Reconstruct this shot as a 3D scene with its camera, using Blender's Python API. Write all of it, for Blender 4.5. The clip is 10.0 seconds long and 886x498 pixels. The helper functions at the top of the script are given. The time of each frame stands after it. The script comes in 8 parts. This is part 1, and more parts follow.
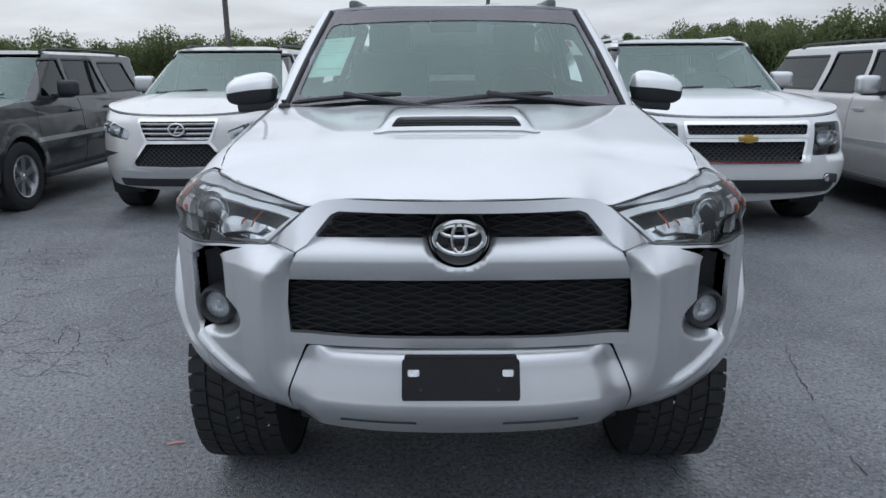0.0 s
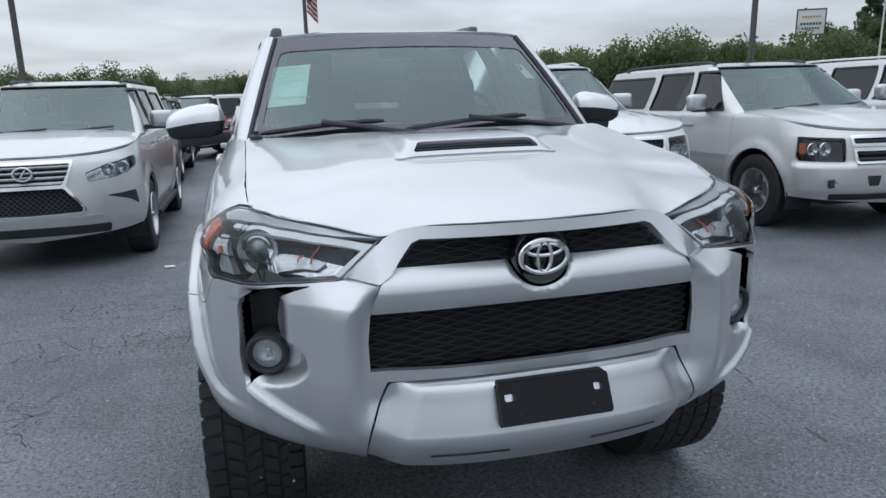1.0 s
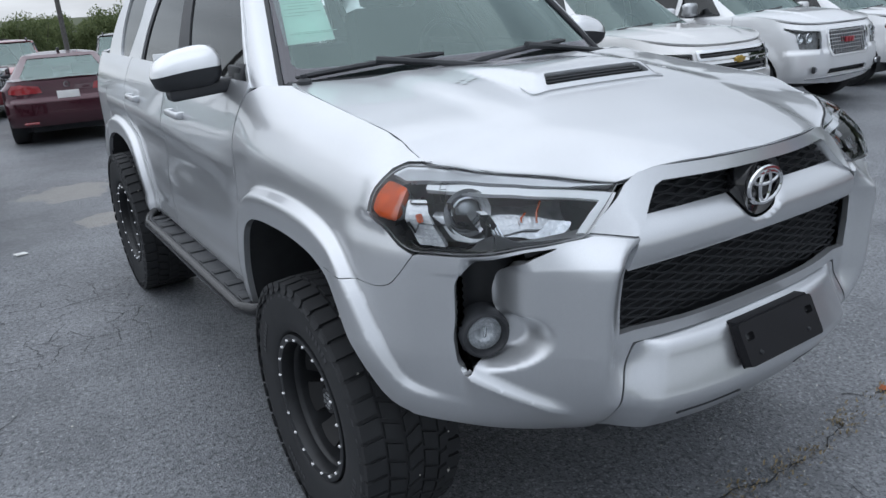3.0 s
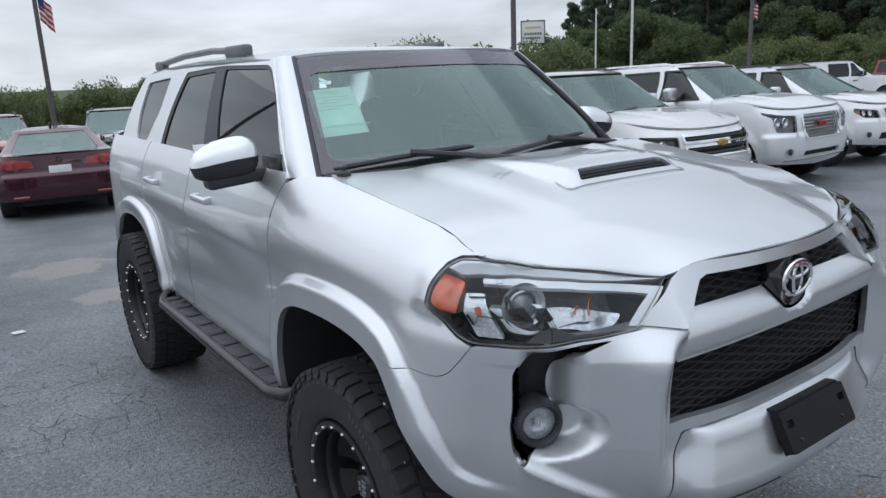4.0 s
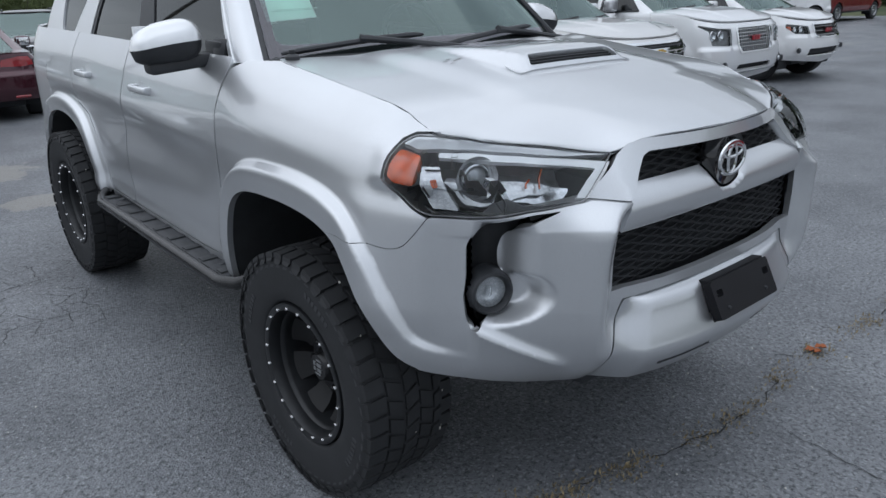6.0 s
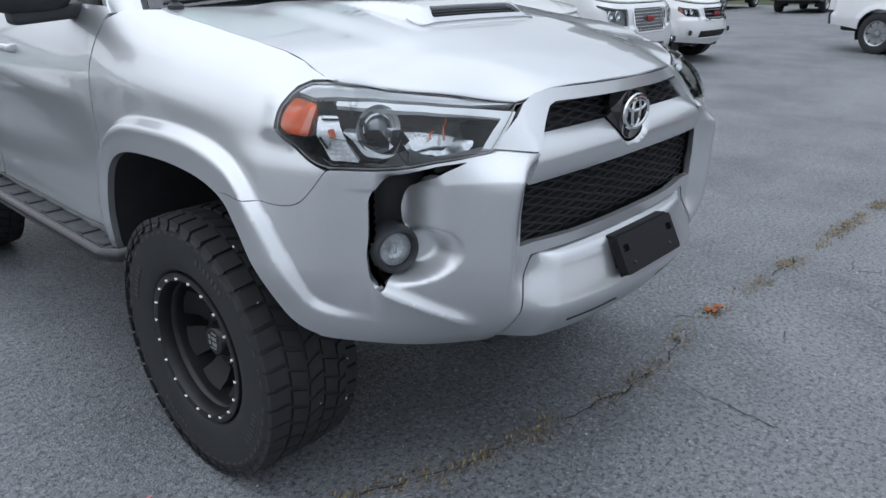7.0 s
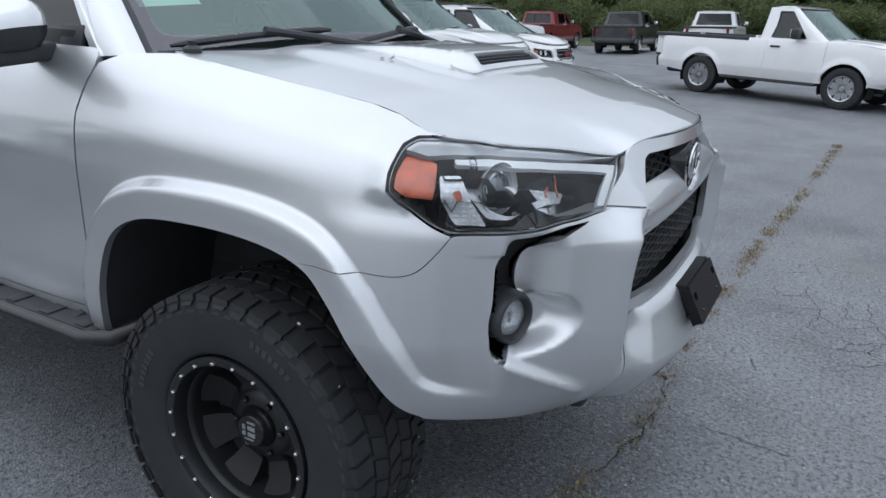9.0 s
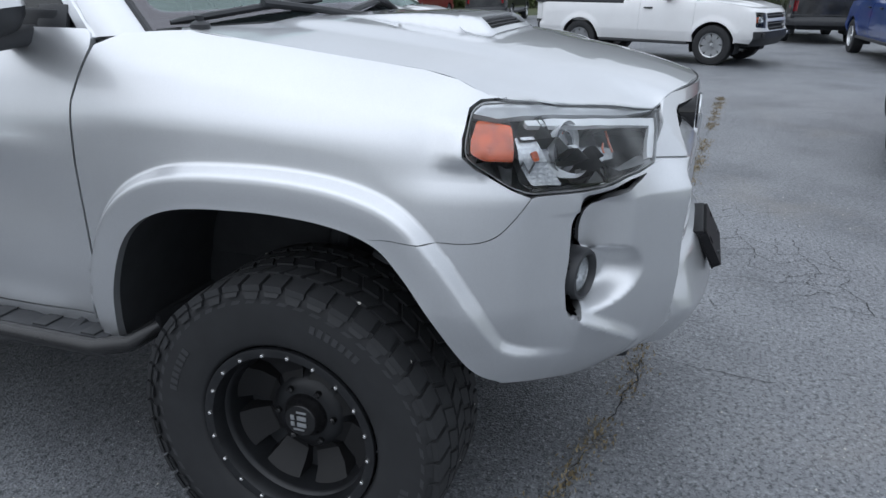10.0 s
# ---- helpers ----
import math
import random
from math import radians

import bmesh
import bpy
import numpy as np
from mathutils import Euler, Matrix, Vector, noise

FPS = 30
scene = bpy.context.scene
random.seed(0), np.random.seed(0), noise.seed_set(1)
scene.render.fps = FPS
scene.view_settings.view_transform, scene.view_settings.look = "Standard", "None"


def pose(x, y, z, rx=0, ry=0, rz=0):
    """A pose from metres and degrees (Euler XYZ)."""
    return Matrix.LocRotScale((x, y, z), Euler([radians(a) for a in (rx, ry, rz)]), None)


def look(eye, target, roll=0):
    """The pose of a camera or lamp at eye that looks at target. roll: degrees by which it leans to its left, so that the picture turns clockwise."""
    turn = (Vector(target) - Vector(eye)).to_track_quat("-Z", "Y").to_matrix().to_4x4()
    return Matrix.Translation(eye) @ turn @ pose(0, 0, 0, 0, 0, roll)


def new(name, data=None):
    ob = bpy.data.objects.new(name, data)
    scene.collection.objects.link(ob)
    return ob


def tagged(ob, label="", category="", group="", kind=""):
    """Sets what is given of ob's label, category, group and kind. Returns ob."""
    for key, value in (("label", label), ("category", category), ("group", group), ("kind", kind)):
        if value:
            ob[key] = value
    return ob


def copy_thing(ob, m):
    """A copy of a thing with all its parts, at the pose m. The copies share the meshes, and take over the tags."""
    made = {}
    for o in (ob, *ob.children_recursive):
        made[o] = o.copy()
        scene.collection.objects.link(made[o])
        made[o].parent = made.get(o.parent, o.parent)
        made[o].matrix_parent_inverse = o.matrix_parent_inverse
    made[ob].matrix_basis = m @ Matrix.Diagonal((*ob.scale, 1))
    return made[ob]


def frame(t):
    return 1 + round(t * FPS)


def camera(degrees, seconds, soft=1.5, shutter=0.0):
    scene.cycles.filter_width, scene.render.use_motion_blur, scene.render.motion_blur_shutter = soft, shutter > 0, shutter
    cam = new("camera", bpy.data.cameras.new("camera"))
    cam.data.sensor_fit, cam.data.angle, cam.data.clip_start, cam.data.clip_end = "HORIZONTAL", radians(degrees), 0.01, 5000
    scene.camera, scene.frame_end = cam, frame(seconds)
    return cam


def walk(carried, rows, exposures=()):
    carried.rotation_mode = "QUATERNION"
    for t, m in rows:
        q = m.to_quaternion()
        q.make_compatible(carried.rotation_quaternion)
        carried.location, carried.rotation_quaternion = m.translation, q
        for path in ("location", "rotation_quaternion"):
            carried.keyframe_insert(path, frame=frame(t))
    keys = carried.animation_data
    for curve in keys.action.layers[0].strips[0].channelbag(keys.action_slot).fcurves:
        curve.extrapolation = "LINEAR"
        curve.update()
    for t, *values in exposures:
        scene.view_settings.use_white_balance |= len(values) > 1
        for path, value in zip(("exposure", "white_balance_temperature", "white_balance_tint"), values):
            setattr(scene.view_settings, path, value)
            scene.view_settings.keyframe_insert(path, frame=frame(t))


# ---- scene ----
cam = camera(63.0, 10.0)
PATH = [
    (0, (-0.034, -1.947, 1.723), (-0.046, -0.025, 1.171), -0.3),
    (0.5, (-0.433, -1.925, 1.726), (-0.13, -0.016, 1.213), -1.1),
    (1, (-0.774, -1.817, 1.707), (-0.281, 0.061, 1.226), -1.3),
    (1.5, (-1.096, -1.639, 1.722), (-0.411, 0.158, 1.17), 0.7),
    (2, (-1.42, -1.494, 1.737), (-0.527, 0.197, 1.151), -0.4),
    (2.2, (-1.506, -1.425, 1.736), (-0.607, 0.256, 1.132), -0.7),
    (3.3, (-1.791, -1.0, 1.712), (-0.719, 0.551, 1.043), -2.7),
    (3.5, (-1.822, -0.988, 1.727), (-0.732, 0.554, 1.071), -1.8),
    (4, (-1.927, -1.006, 1.795), (-0.81, 0.582, 1.315), -2.3),
    (4.5, (-2.011, -1.001, 1.824), (-0.904, 0.619, 1.435), -0.8),
    (5, (-2.052, -1.006, 1.844), (-1.0, 0.67, 1.552), -1.6),
    (5.5, (-2.042, -1.01, 1.801), (-0.913, 0.575, 1.341), -2.5),
    (6, (-2.018, -1.042, 1.699), (-0.81, 0.392, 1.002), -0.9),
    (6.2, (-2.0, -1.039, 1.677), (-0.755, 0.341, 0.936), -0.0),
    (7.3, (-1.924, -0.946, 1.582), (-0.494, 0.241, 0.843), -0.2),
    (7.5, (-1.891, -0.863, 1.584), (-0.436, 0.282, 0.828), -0.5),
    (8, (-1.923, -0.676, 1.549), (-0.467, 0.43, 0.737), 3.2),
    (8.5, (-2.142, -0.538, 1.586), (-0.57, 0.479, 0.882), 4.1),
    (9, (-2.224, -0.359, 1.599), (-0.558, 0.546, 0.961), 2.3),
    (9.5, (-2.21, -0.177, 1.57), (-0.481, 0.482, 0.811), 1.1),
    (10, (-2.393, 0.03, 1.563), (-0.618, 0.638, 0.871), 0.2),
]
walk(cam, [(t, look(eye, target, roll)) for t, eye, target, roll in PATH], [(0.0, 0.21), (2.0, 0.26), (3.5, 0.44), (4.5, 0.31), (5.0, 0.26), (5.7, 0.22), (7.5, 0.60), (8.5, 0.57), (9.5, 0.42), (10.0, 0.48)])

# ---------------------------------------------------------------- light
def build_world():
    w = bpy.data.worlds.new("overcast_sky")
    w.use_nodes = True
    scene.world = w
    nt = w.node_tree
    nt.nodes.clear()
    N, Lk = nt.nodes.new, nt.links.new
    out = N("ShaderNodeOutputWorld")
    sky = N("ShaderNodeTexSky")
    sky.sky_type = "NISHITA"
    sky.sun_disc = False
    sky.sun_elevation = radians(52)
    sky.sun_rotation = radians(-34)
    sky.air_density, sky.dust_density = 1.2, 0.4
    bg_sky = N("ShaderNodeBackground")
    bg_sky.inputs["Strength"].default_value = 0.05
    # the clear sky is greyed by the cloud deck
    grey = N("ShaderNodeHueSaturation")
    grey.inputs["Saturation"].default_value, grey.inputs["Value"].default_value = 0.25, 0.5
    Lk(sky.outputs[0], grey.inputs["Color"])
    Lk(grey.outputs[0], bg_sky.inputs["Color"])
    tc = N("ShaderNodeTexCoord")
    # cloud deck: the direction is flattened towards the horizon so that the banks stretch there
    sep = N("ShaderNodeSeparateXYZ")
    Lk(tc.outputs["Generated"], sep.inputs[0])
    zz = N("ShaderNodeMath"); zz.operation = "MAXIMUM"; zz.inputs[1].default_value = 0.0
    Lk(sep.outputs["Z"], zz.inputs[0])
    den = N("ShaderNodeMath"); den.operation = "ADD"; den.inputs[1].default_value = 0.16
    Lk(zz.outputs[0], den.inputs[0])
    dx = N("ShaderNodeMath"); dx.operation = "DIVIDE"
    dy = N("ShaderNodeMath"); dy.operation = "DIVIDE"
    Lk(sep.outputs["X"], dx.inputs[0]); Lk(den.outputs[0], dx.inputs[1])
    Lk(sep.outputs["Y"], dy.inputs[0]); Lk(den.outputs[0], dy.inputs[1])
    com = N("ShaderNodeCombineXYZ")
    Lk(dx.outputs[0], com.inputs[0]); Lk(dy.outputs[0], com.inputs[1])
    n1 = N("ShaderNodeTexNoise")
    n1.inputs["Scale"].default_value, n1.inputs["Detail"].default_value = 0.85, 6.0
    n1.inputs["Roughness"].default_value, n1.inputs["Distortion"].default_value = 0.52, 0.35
    Lk(com.outputs[0], n1.inputs["Vector"])
    ramp = N("ShaderNodeValToRGB")
    e = ramp.color_ramp.elements
    e[0].position, e[0].color = 0.30, (0.300, 0.340, 0.402, 1)
    e[1].position, e[1].color = 0.70, (0.570, 0.630, 0.720, 1)
    Lk(n1.outputs["Fac"], ramp.inputs[0])
    # an overcast sky is brighter overhead
    up = N("ShaderNodeMapRange")
    up.inputs["From Min"].default_value, up.inputs["From Max"].default_value = 0.30, 0.75
    up.inputs["To Min"].default_value, up.inputs["To Max"].default_value = SKY_LOW, SKY_HIGH
    Lk(sep.outputs["Z"], up.inputs["Value"])
    bg_cloud = N("ShaderNodeBackground")
    Lk(ramp.outputs[0], bg_cloud.inputs["Color"])
    # and a little brighter towards the hidden sun
    toward = N("ShaderNodeVectorMath"); toward.operation = "DOT_PRODUCT"
    toward.inputs[1].default_value = Vector((-0.22, 0.34, 0.90)).normalized()
    Lk(tc.outputs["Generated"], toward.inputs[0])
    veil = N("ShaderNodeMapRange"); veil.interpolation_type = "SMOOTHSTEP"
    veil.inputs["From Min"].default_value, veil.inputs["From Max"].default_value = 0.40, 1.0
    veil.inputs["To Min"].default_value, veil.inputs["To Max"].default_value = 0.98, 1.12
    Lk(toward.outputs["Value"], veil.inputs["Value"])
    both = N("ShaderNodeMath"); both.operation = "MULTIPLY"
    Lk(up.outputs[0], both.inputs[0]); Lk(veil.outputs[0], both.inputs[1])
    Lk(both.outputs[0], bg_cloud.inputs["Strength"])
    add = N("ShaderNodeAddShader")
    Lk(bg_sky.outputs[0], add.inputs[0]); Lk(bg_cloud.outputs[0], add.inputs[1])
    Lk(add.outputs[0], out.inputs["Surface"])


SKY_LOW, SKY_HIGH = 0.85, 1.46
build_world()
sun_data = bpy.data.lights.new("sun", "SUN")
sun_data.energy, sun_data.angle, sun_data.color = 0.55, radians(110), (0.97, 0.975, 1.0)
sun = new("sun", sun_data)
sun.matrix_world = look((0, 0, 30), (6, -9, 0))

# ---------------------------------------------------------------- materials
def shader(name):
    m = bpy.data.materials.new(name)
    m.use_nodes = True
    nt = m.node_tree
    return m, nt, nt.nodes["Principled BSDF"], nt.nodes["Material Output"]


def noise_node(nt, scale, detail=4.0, rough=0.5, space="Object"):
    tc = nt.nodes.new("ShaderNodeTexCoord")
    n = nt.nodes.new("ShaderNodeTexNoise")
    n.inputs["Scale"].default_value, n.inputs["Detail"].default_value, n.inputs["Roughness"].default_value = scale, detail, rough
    nt.links.new(tc.outputs[space], n.inputs["Vector"])
    return n


def ramp_node(nt, src, a, b, pa=0.35, pb=0.65):
    r = nt.nodes.new("ShaderNodeValToRGB")
    e = r.color_ramp.elements
    e[0].position, e[0].color = pa, (*a, 1)
    e[1].position, e[1].color = pb, (*b, 1)
    nt.links.new(src, r.inputs[0])
    return r


def bump_node(nt, src, strength, distance, bsdf):
    b = nt.nodes.new("ShaderNodeBump")
    b.inputs["Strength"].default_value, b.inputs["Distance"].default_value = strength, distance
    nt.links.new(src, b.inputs["Height"])
    nt.links.new(b.outputs[0], bsdf.inputs["Normal"])
    return b


def mix_color(nt, fac, a, b):
    m = nt.nodes.new("ShaderNodeMix")
    m.data_type = "RGBA"
    nt.links.new(fac, m.inputs[0])
    for src, i in ((a, 6), (b, 7)):
        if isinstance(src, tuple):
            m.inputs[i].default_value = (*src, 1)
        else:
            nt.links.new(src, m.inputs[i])
    return m.outputs[2]


def paint(name, color, metallic=0.0, rough=0.35, coat=1.0, dust=0.12):
    """Car paint: flaked base under a clear coat, with a thin uneven film of dust."""
    m, nt, b, _ = shader(name)
    flake = noise_node(nt, 900.0, 1.0)
    film = noise_node(nt, 2.3, 5.0, 0.6)
    lo = tuple(c * (0.93 if metallic else 0.98) for c in color)
    hi = tuple(min(1.0, c * (1.06 if metallic else 1.01)) for c in color)
    r = ramp_node(nt, flake.outputs["Fac"], lo, hi)
    dirty = ramp_node(nt, film.outputs["Fac"], (0, 0, 0), (dust, dust, dust), 0.4, 0.75)
    col = mix_color(nt, dirty.outputs[0], r.outputs[0], (0.42, 0.41, 0.39))
    nt.links.new(col, b.inputs["Base Color"])
    b.inputs["Metallic"].default_value = metallic
    b.inputs["Roughness"].default_value = rough
    b.inputs["Coat Weight"].default_value = coat
    b.inputs["Coat Roughness"].default_value = 0.035
    return m


def plain(name, color, rough=0.5, metallic=0.0, vary=0.12, scale=14.0, bump=0.0, bump_scale=300.0, coat=0.0, spec=0.5):
    m, nt, b, _ = shader(name)
    n = noise_node(nt, scale, 5.0, 0.6)
    r = ramp_node(nt, n.outputs["Fac"], tuple(c * (1 - vary) for c in color), tuple(min(1, c * (1 + vary)) for c in color))
    nt.links.new(r.outputs[0], b.inputs["Base Color"])
    b.inputs["Roughness"].default_value, b.inputs["Metallic"].default_value = rough, metallic
    b.inputs["Coat Weight"].default_value = coat
    b.inputs["Specular IOR Level"].default_value = spec
    if bump:
        g = noise_node(nt, bump_scale, 2.0)
        bump_node(nt, g.outputs["Fac"], 0.6, bump, b)
    return m


def glass(name, tint, gloss=1.5, mirror=(0.95, 0.97, 0.97), rough=0.015):
    """A tinted pane: clear dye with a mirror-like surface."""
    m, nt, b, out = shader(name)
    nt.nodes.remove(b)
    t = nt.nodes.new("ShaderNodeBsdfTransparent"); t.inputs[0].default_value = (*tint, 1)
    g = nt.nodes.new("ShaderNodeBsdfGlossy"); g.inputs["Roughness"].default_value = rough
    g.inputs[0].default_value = (*mirror, 1)
    f = nt.nodes.new("ShaderNodeFresnel"); f.inputs[0].default_value = gloss
    mx = nt.nodes.new("ShaderNodeMixShader")
    nt.links.new(f.outputs[0], mx.inputs[0]); nt.links.new(t.outputs[0], mx.inputs[1]); nt.links.new(g.outputs[0], mx.inputs[2])
    nt.links.new(mx.outputs[0], out.inputs["Surface"])
    return m


def asphalt_material():
    m, nt, b, _ = shader("asphalt")
    L = nt.links.new
    fine = noise_node(nt, 46.0, 7.0, 0.82)
    mid = noise_node(nt, 1.1, 6.0, 0.62)
    wide = noise_node(nt, 0.16, 4.0, 0.6)
    tc = nt.nodes.new("ShaderNodeTexCoord")
    stone = nt.nodes.new("ShaderNodeTexVoronoi")
    stone.inputs["Scale"].default_value = 115.0
    L(tc.outputs["Object"], stone.inputs["Vector"])
    base = ramp_node(nt, mid.outputs["Fac"], (0.150, 0.159, 0.172), (0.252, 0.263, 0.279), 0.3, 0.72)
    pale = ramp_node(nt, wide.outputs["Fac"], (0, 0, 0), (0.6, 0.6, 0.6), 0.5, 0.70)
    c0 = mix_color(nt, pale.outputs[0], base.outputs[0], (0.275, 0.283, 0.296))
    # darker worn patches with soft ragged rims
    worn = noise_node(nt, 0.55, 7.0, 0.7)
    wr = ramp_node(nt, worn.outputs["Fac"], (0.55, 0.55, 0.55), (0, 0, 0), 0.36, 0.52)
    c1 = mix_color(nt, wr.outputs[0], c0, (0.100, 0.106, 0.116))
    # aggregate: single stones show pale in the worn binder, with dark pits between them
    sep = nt.nodes.new("ShaderNodeSeparateColor")
    L(stone.outputs["Color"], sep.inputs[0])
    light = ramp_node(nt, sep.outputs[0], (0, 0, 0), (0.5, 0.5, 0.5), 0.74, 1.0)
    c2 = mix_color(nt, light.outputs[0], c1, (0.46, 0.475, 0.495))
    dark = ramp_node(nt, fine.outputs["Fac"], (0.92, 0.92, 0.92), (0, 0, 0), 0.415, 0.505)
    c3 = mix_color(nt, dark.outputs[0], c2, (0.040, 0.044, 0.051))
    # dried clay washed over low patches, and two spills of it
    clay = noise_node(nt, 0.42, 5.0, 0.65)
    cf = ramp_node(nt, clay.outputs["Fac"], (0, 0, 0), (0.28, 0.28, 0.28), 0.60, 0.74)
    c4 = mix_color(nt, cf.outputs[0], c3, (0.30, 0.27, 0.23))
    rag = noise_node(nt, 2.6, 5.0, 0.65)
    for x, y, r in ((-0.95, 7.6, 1.0), (-0.80, 5.9, 0.6)):
        d = nt.nodes.new("ShaderNodeVectorMath"); d.operation = "DISTANCE"
        d.inputs[1].default_value = (x, y, 0)
        L(tc.outputs["Object"], d.inputs[0])
        dv = nt.nodes.new("ShaderNodeMath"); dv.operation = "DIVIDE"; dv.inputs[1].default_value = r
        L(d.outputs["Value"], dv.inputs[0])
        ad = nt.nodes.new("ShaderNodeMath"); ad.operation = "ADD"
        L(dv.outputs[0], ad.inputs[0]); L(rag.outputs["Fac"], ad.inputs[1])
        spill = ramp_node(nt, ad.outputs[0], (0.55, 0.55, 0.55), (0, 0, 0), 0.95, 1.3)
        c4 = mix_color(nt, spill.outputs[0], c4, (0.36, 0.33, 0.29))
    L(c4, b.inputs["Base Color"])
    b.inputs["Roughness"].default_value = 0.45
    b.inputs["Specular IOR Level"].default_value = 0.5
    h = nt.nodes.new("ShaderNodeMath"); h.operation = "ADD"
    L(stone.outputs["Distance"], h.inputs[0]); L(fine.outputs["Fac"], h.inputs[1])
    bump_node(nt, h.outputs[0], 0.8, 0.005, b)
    return m


def grass_ground_material():
    m, nt, b, _ = shader("grass_ground")
    n = noise_node(nt, 0.35, 6.0, 0.65)
    r = ramp_node(nt, n.outputs["Fac"], (0.035, 0.052, 0.020), (0.085, 0.095, 0.042))
    nt.links.new(r.outputs[0], b.inputs["Base Color"])
    b.inputs["Roughness"].default_value = 0.95
    return m


def leaf_material(name, dark, light):
    m, nt, b, out = shader(name)
    g = nt.nodes.new("ShaderNodeNewGeometry")
    r = ramp_node(nt, g.outputs["Random Per Island"], dark, light, 0.0, 1.0)
    n = noise_node(nt, 0.6, 3.0)
    r2 = ramp_node(nt, n.outputs["Fac"], (0, 0, 0), (0.6, 0.6, 0.6), 0.35, 0.7)
    c = mix_color(nt, r2.outputs[0], r.outputs[0], tuple(x * 0.6 for x in dark))
    nt.links.new(c, b.inputs["Base Color"])
    b.inputs["Roughness"].default_value = 0.6
    b.inputs["Specular IOR Level"].default_value = 0.3
    # leaves let some light through
    t = nt.nodes.new("ShaderNodeBsdfTranslucent")
    nt.links.new(c, t.inputs[0])
    mx = nt.nodes.new("ShaderNodeMixShader")
    mx.inputs[0].default_value = 0.45
    nt.links.new(b.outputs[0], mx.inputs[1]); nt.links.new(t.outputs[0], mx.inputs[2])
    nt.links.new(mx.outputs[0], out.inputs["Surface"])
    return m


M = {}
M["silver"] = paint("silver_paint", (0.655, 0.67, 0.69), 0.82, 0.40)
M["silver_dull"] = paint("bumper_silver", (0.62, 0.635, 0.655), 0.85, 0.33, 0.6)
M["silver_warm"] = paint("pale_silver_paint", (0.70, 0.695, 0.685), 0.5, 0.36)
M["pearl"] = paint("pearl_silver_paint", (0.78, 0.79, 0.80), 0.25, 0.36)
M["white"] = paint("white_paint", (0.80, 0.805, 0.81), 0.0, 0.3)
M["black_paint"] = paint("dark_grey_paint", (0.022, 0.024, 0.027), 0.2, 0.3)
M["maroon"] = paint("maroon_paint", (0.060, 0.008, 0.018), 0.45, 0.25, 1.0, 0.01)
M["red"] = paint("red_paint", (0.25, 0.022, 0.03), 0.3, 0.3)
M["blue"] = paint("blue_paint", (0.02, 0.07, 0.30), 0.3, 0.3)
M["trim"] = plain("black_trim", (0.030, 0.032, 0.036), 0.5, bump=0.0004)
M["plastic"] = plain("grey_plastic", (0.035, 0.037, 0.040), 0.6, bump=0.0004)
M["dark"] = plain("dark_cavity", (0.024, 0.026, 0.029), 0.85)
M["gloss_black"] = plain("gloss_black", (0.008, 0.008, 0.009), 0.12, coat=0.5)
M["rubber"] = plain("tyre_rubber", (0.018, 0.019, 0.021), 0.68, bump=0.0006, bump_scale=120)
M["rim_black"] = plain("matte_black_alloy", (0.014, 0.015, 0.017), 0.40, 0.2, vary=0.25)
M["alloy"] = plain("silver_alloy", (0.55, 0.56, 0.57), 0.28, 0.9, vary=0.06)
M["chrome"] = plain("chrome", (0.80, 0.81, 0.82), 0.07, 1.0, vary=0.03)
M["steel"] = plain("bolt_steel", (0.75, 0.75, 0.74), 0.25, 1.0, vary=0.05)
M["gold"] = plain("gold_badge", (0.62, 0.40, 0.10), 0.3, 0.8, vary=0.1)
M["badge_red"] = plain("red_badge", (0.30, 0.02, 0.03), 0.3)
M["amber"] = plain("amber_lens", (0.52, 0.088, 0.02), 0.12, coat=1.0, vary=0.4, scale=28.0)
M["red_lens"] = plain("red_lens", (0.30, 0.010, 0.016), 0.15, coat=1.0)
M["reflector"] = plain("lamp_reflector", (0.72, 0.74, 0.76), 0.16, 0.9, vary=0.1, scale=60)
M["paper"] = plain("mint_paper", (0.80, 0.96, 0.90), 0.75, vary=0.03)
M["paper_white"] = plain("white_paper", (0.80, 0.80, 0.78), 0.7, vary=0.03)
M["ink"] = plain("ink", (0.10, 0.13, 0.12), 0.7)
M["windscreen"] = glass("windscreen_glass", (0.72, 0.85, 0.81), 2.25, (0.76, 0.95, 0.91), 0.06)
M["tint"] = glass("tinted_glass", (0.10, 0.11, 0.12), 1.62)
M["privacy"] = glass("privacy_glass", (0.03, 0.032, 0.036), 1.6)
M["lens"] = glass("clear_lens", (0.93, 0.95, 0.96), 1.40)
M["interior"] = plain("cabin_trim", (0.10, 0.105, 0.108), 0.75)
M["seat"] = plain("seat_cloth", (0.06, 0.062, 0.066), 0.85)
M["asphalt"] = asphalt_material()
M["grass_ground"] = grass_ground_material()
M["pole"] = plain("weathered_pole", (0.11, 0.105, 0.10), 0.8, vary=0.25)
M["pole_white"] = plain("white_pole", (0.68, 0.68, 0.66), 0.5)
M["bark"] = plain("bark", (0.07, 0.055, 0.042), 0.9, vary=0.35)
M["leaf"] = leaf_material("shrub_leaves", (0.125, 0.165, 0.075), (0.25, 0.29, 0.13))
M["leaf_far"] = leaf_material("hardwood_leaves", (0.080, 0.118, 0.055), (0.17, 0.212, 0.095))
M["needle"] = leaf_material("pine_needles", (0.098, 0.136, 0.098), (0.185, 0.232, 0.150))
M["flag_red"] = plain("flag_red", (0.42, 0.035, 0.05), 0.8)
M["flag_white"] = plain("flag_white", (0.72, 0.72, 0.72), 0.8)
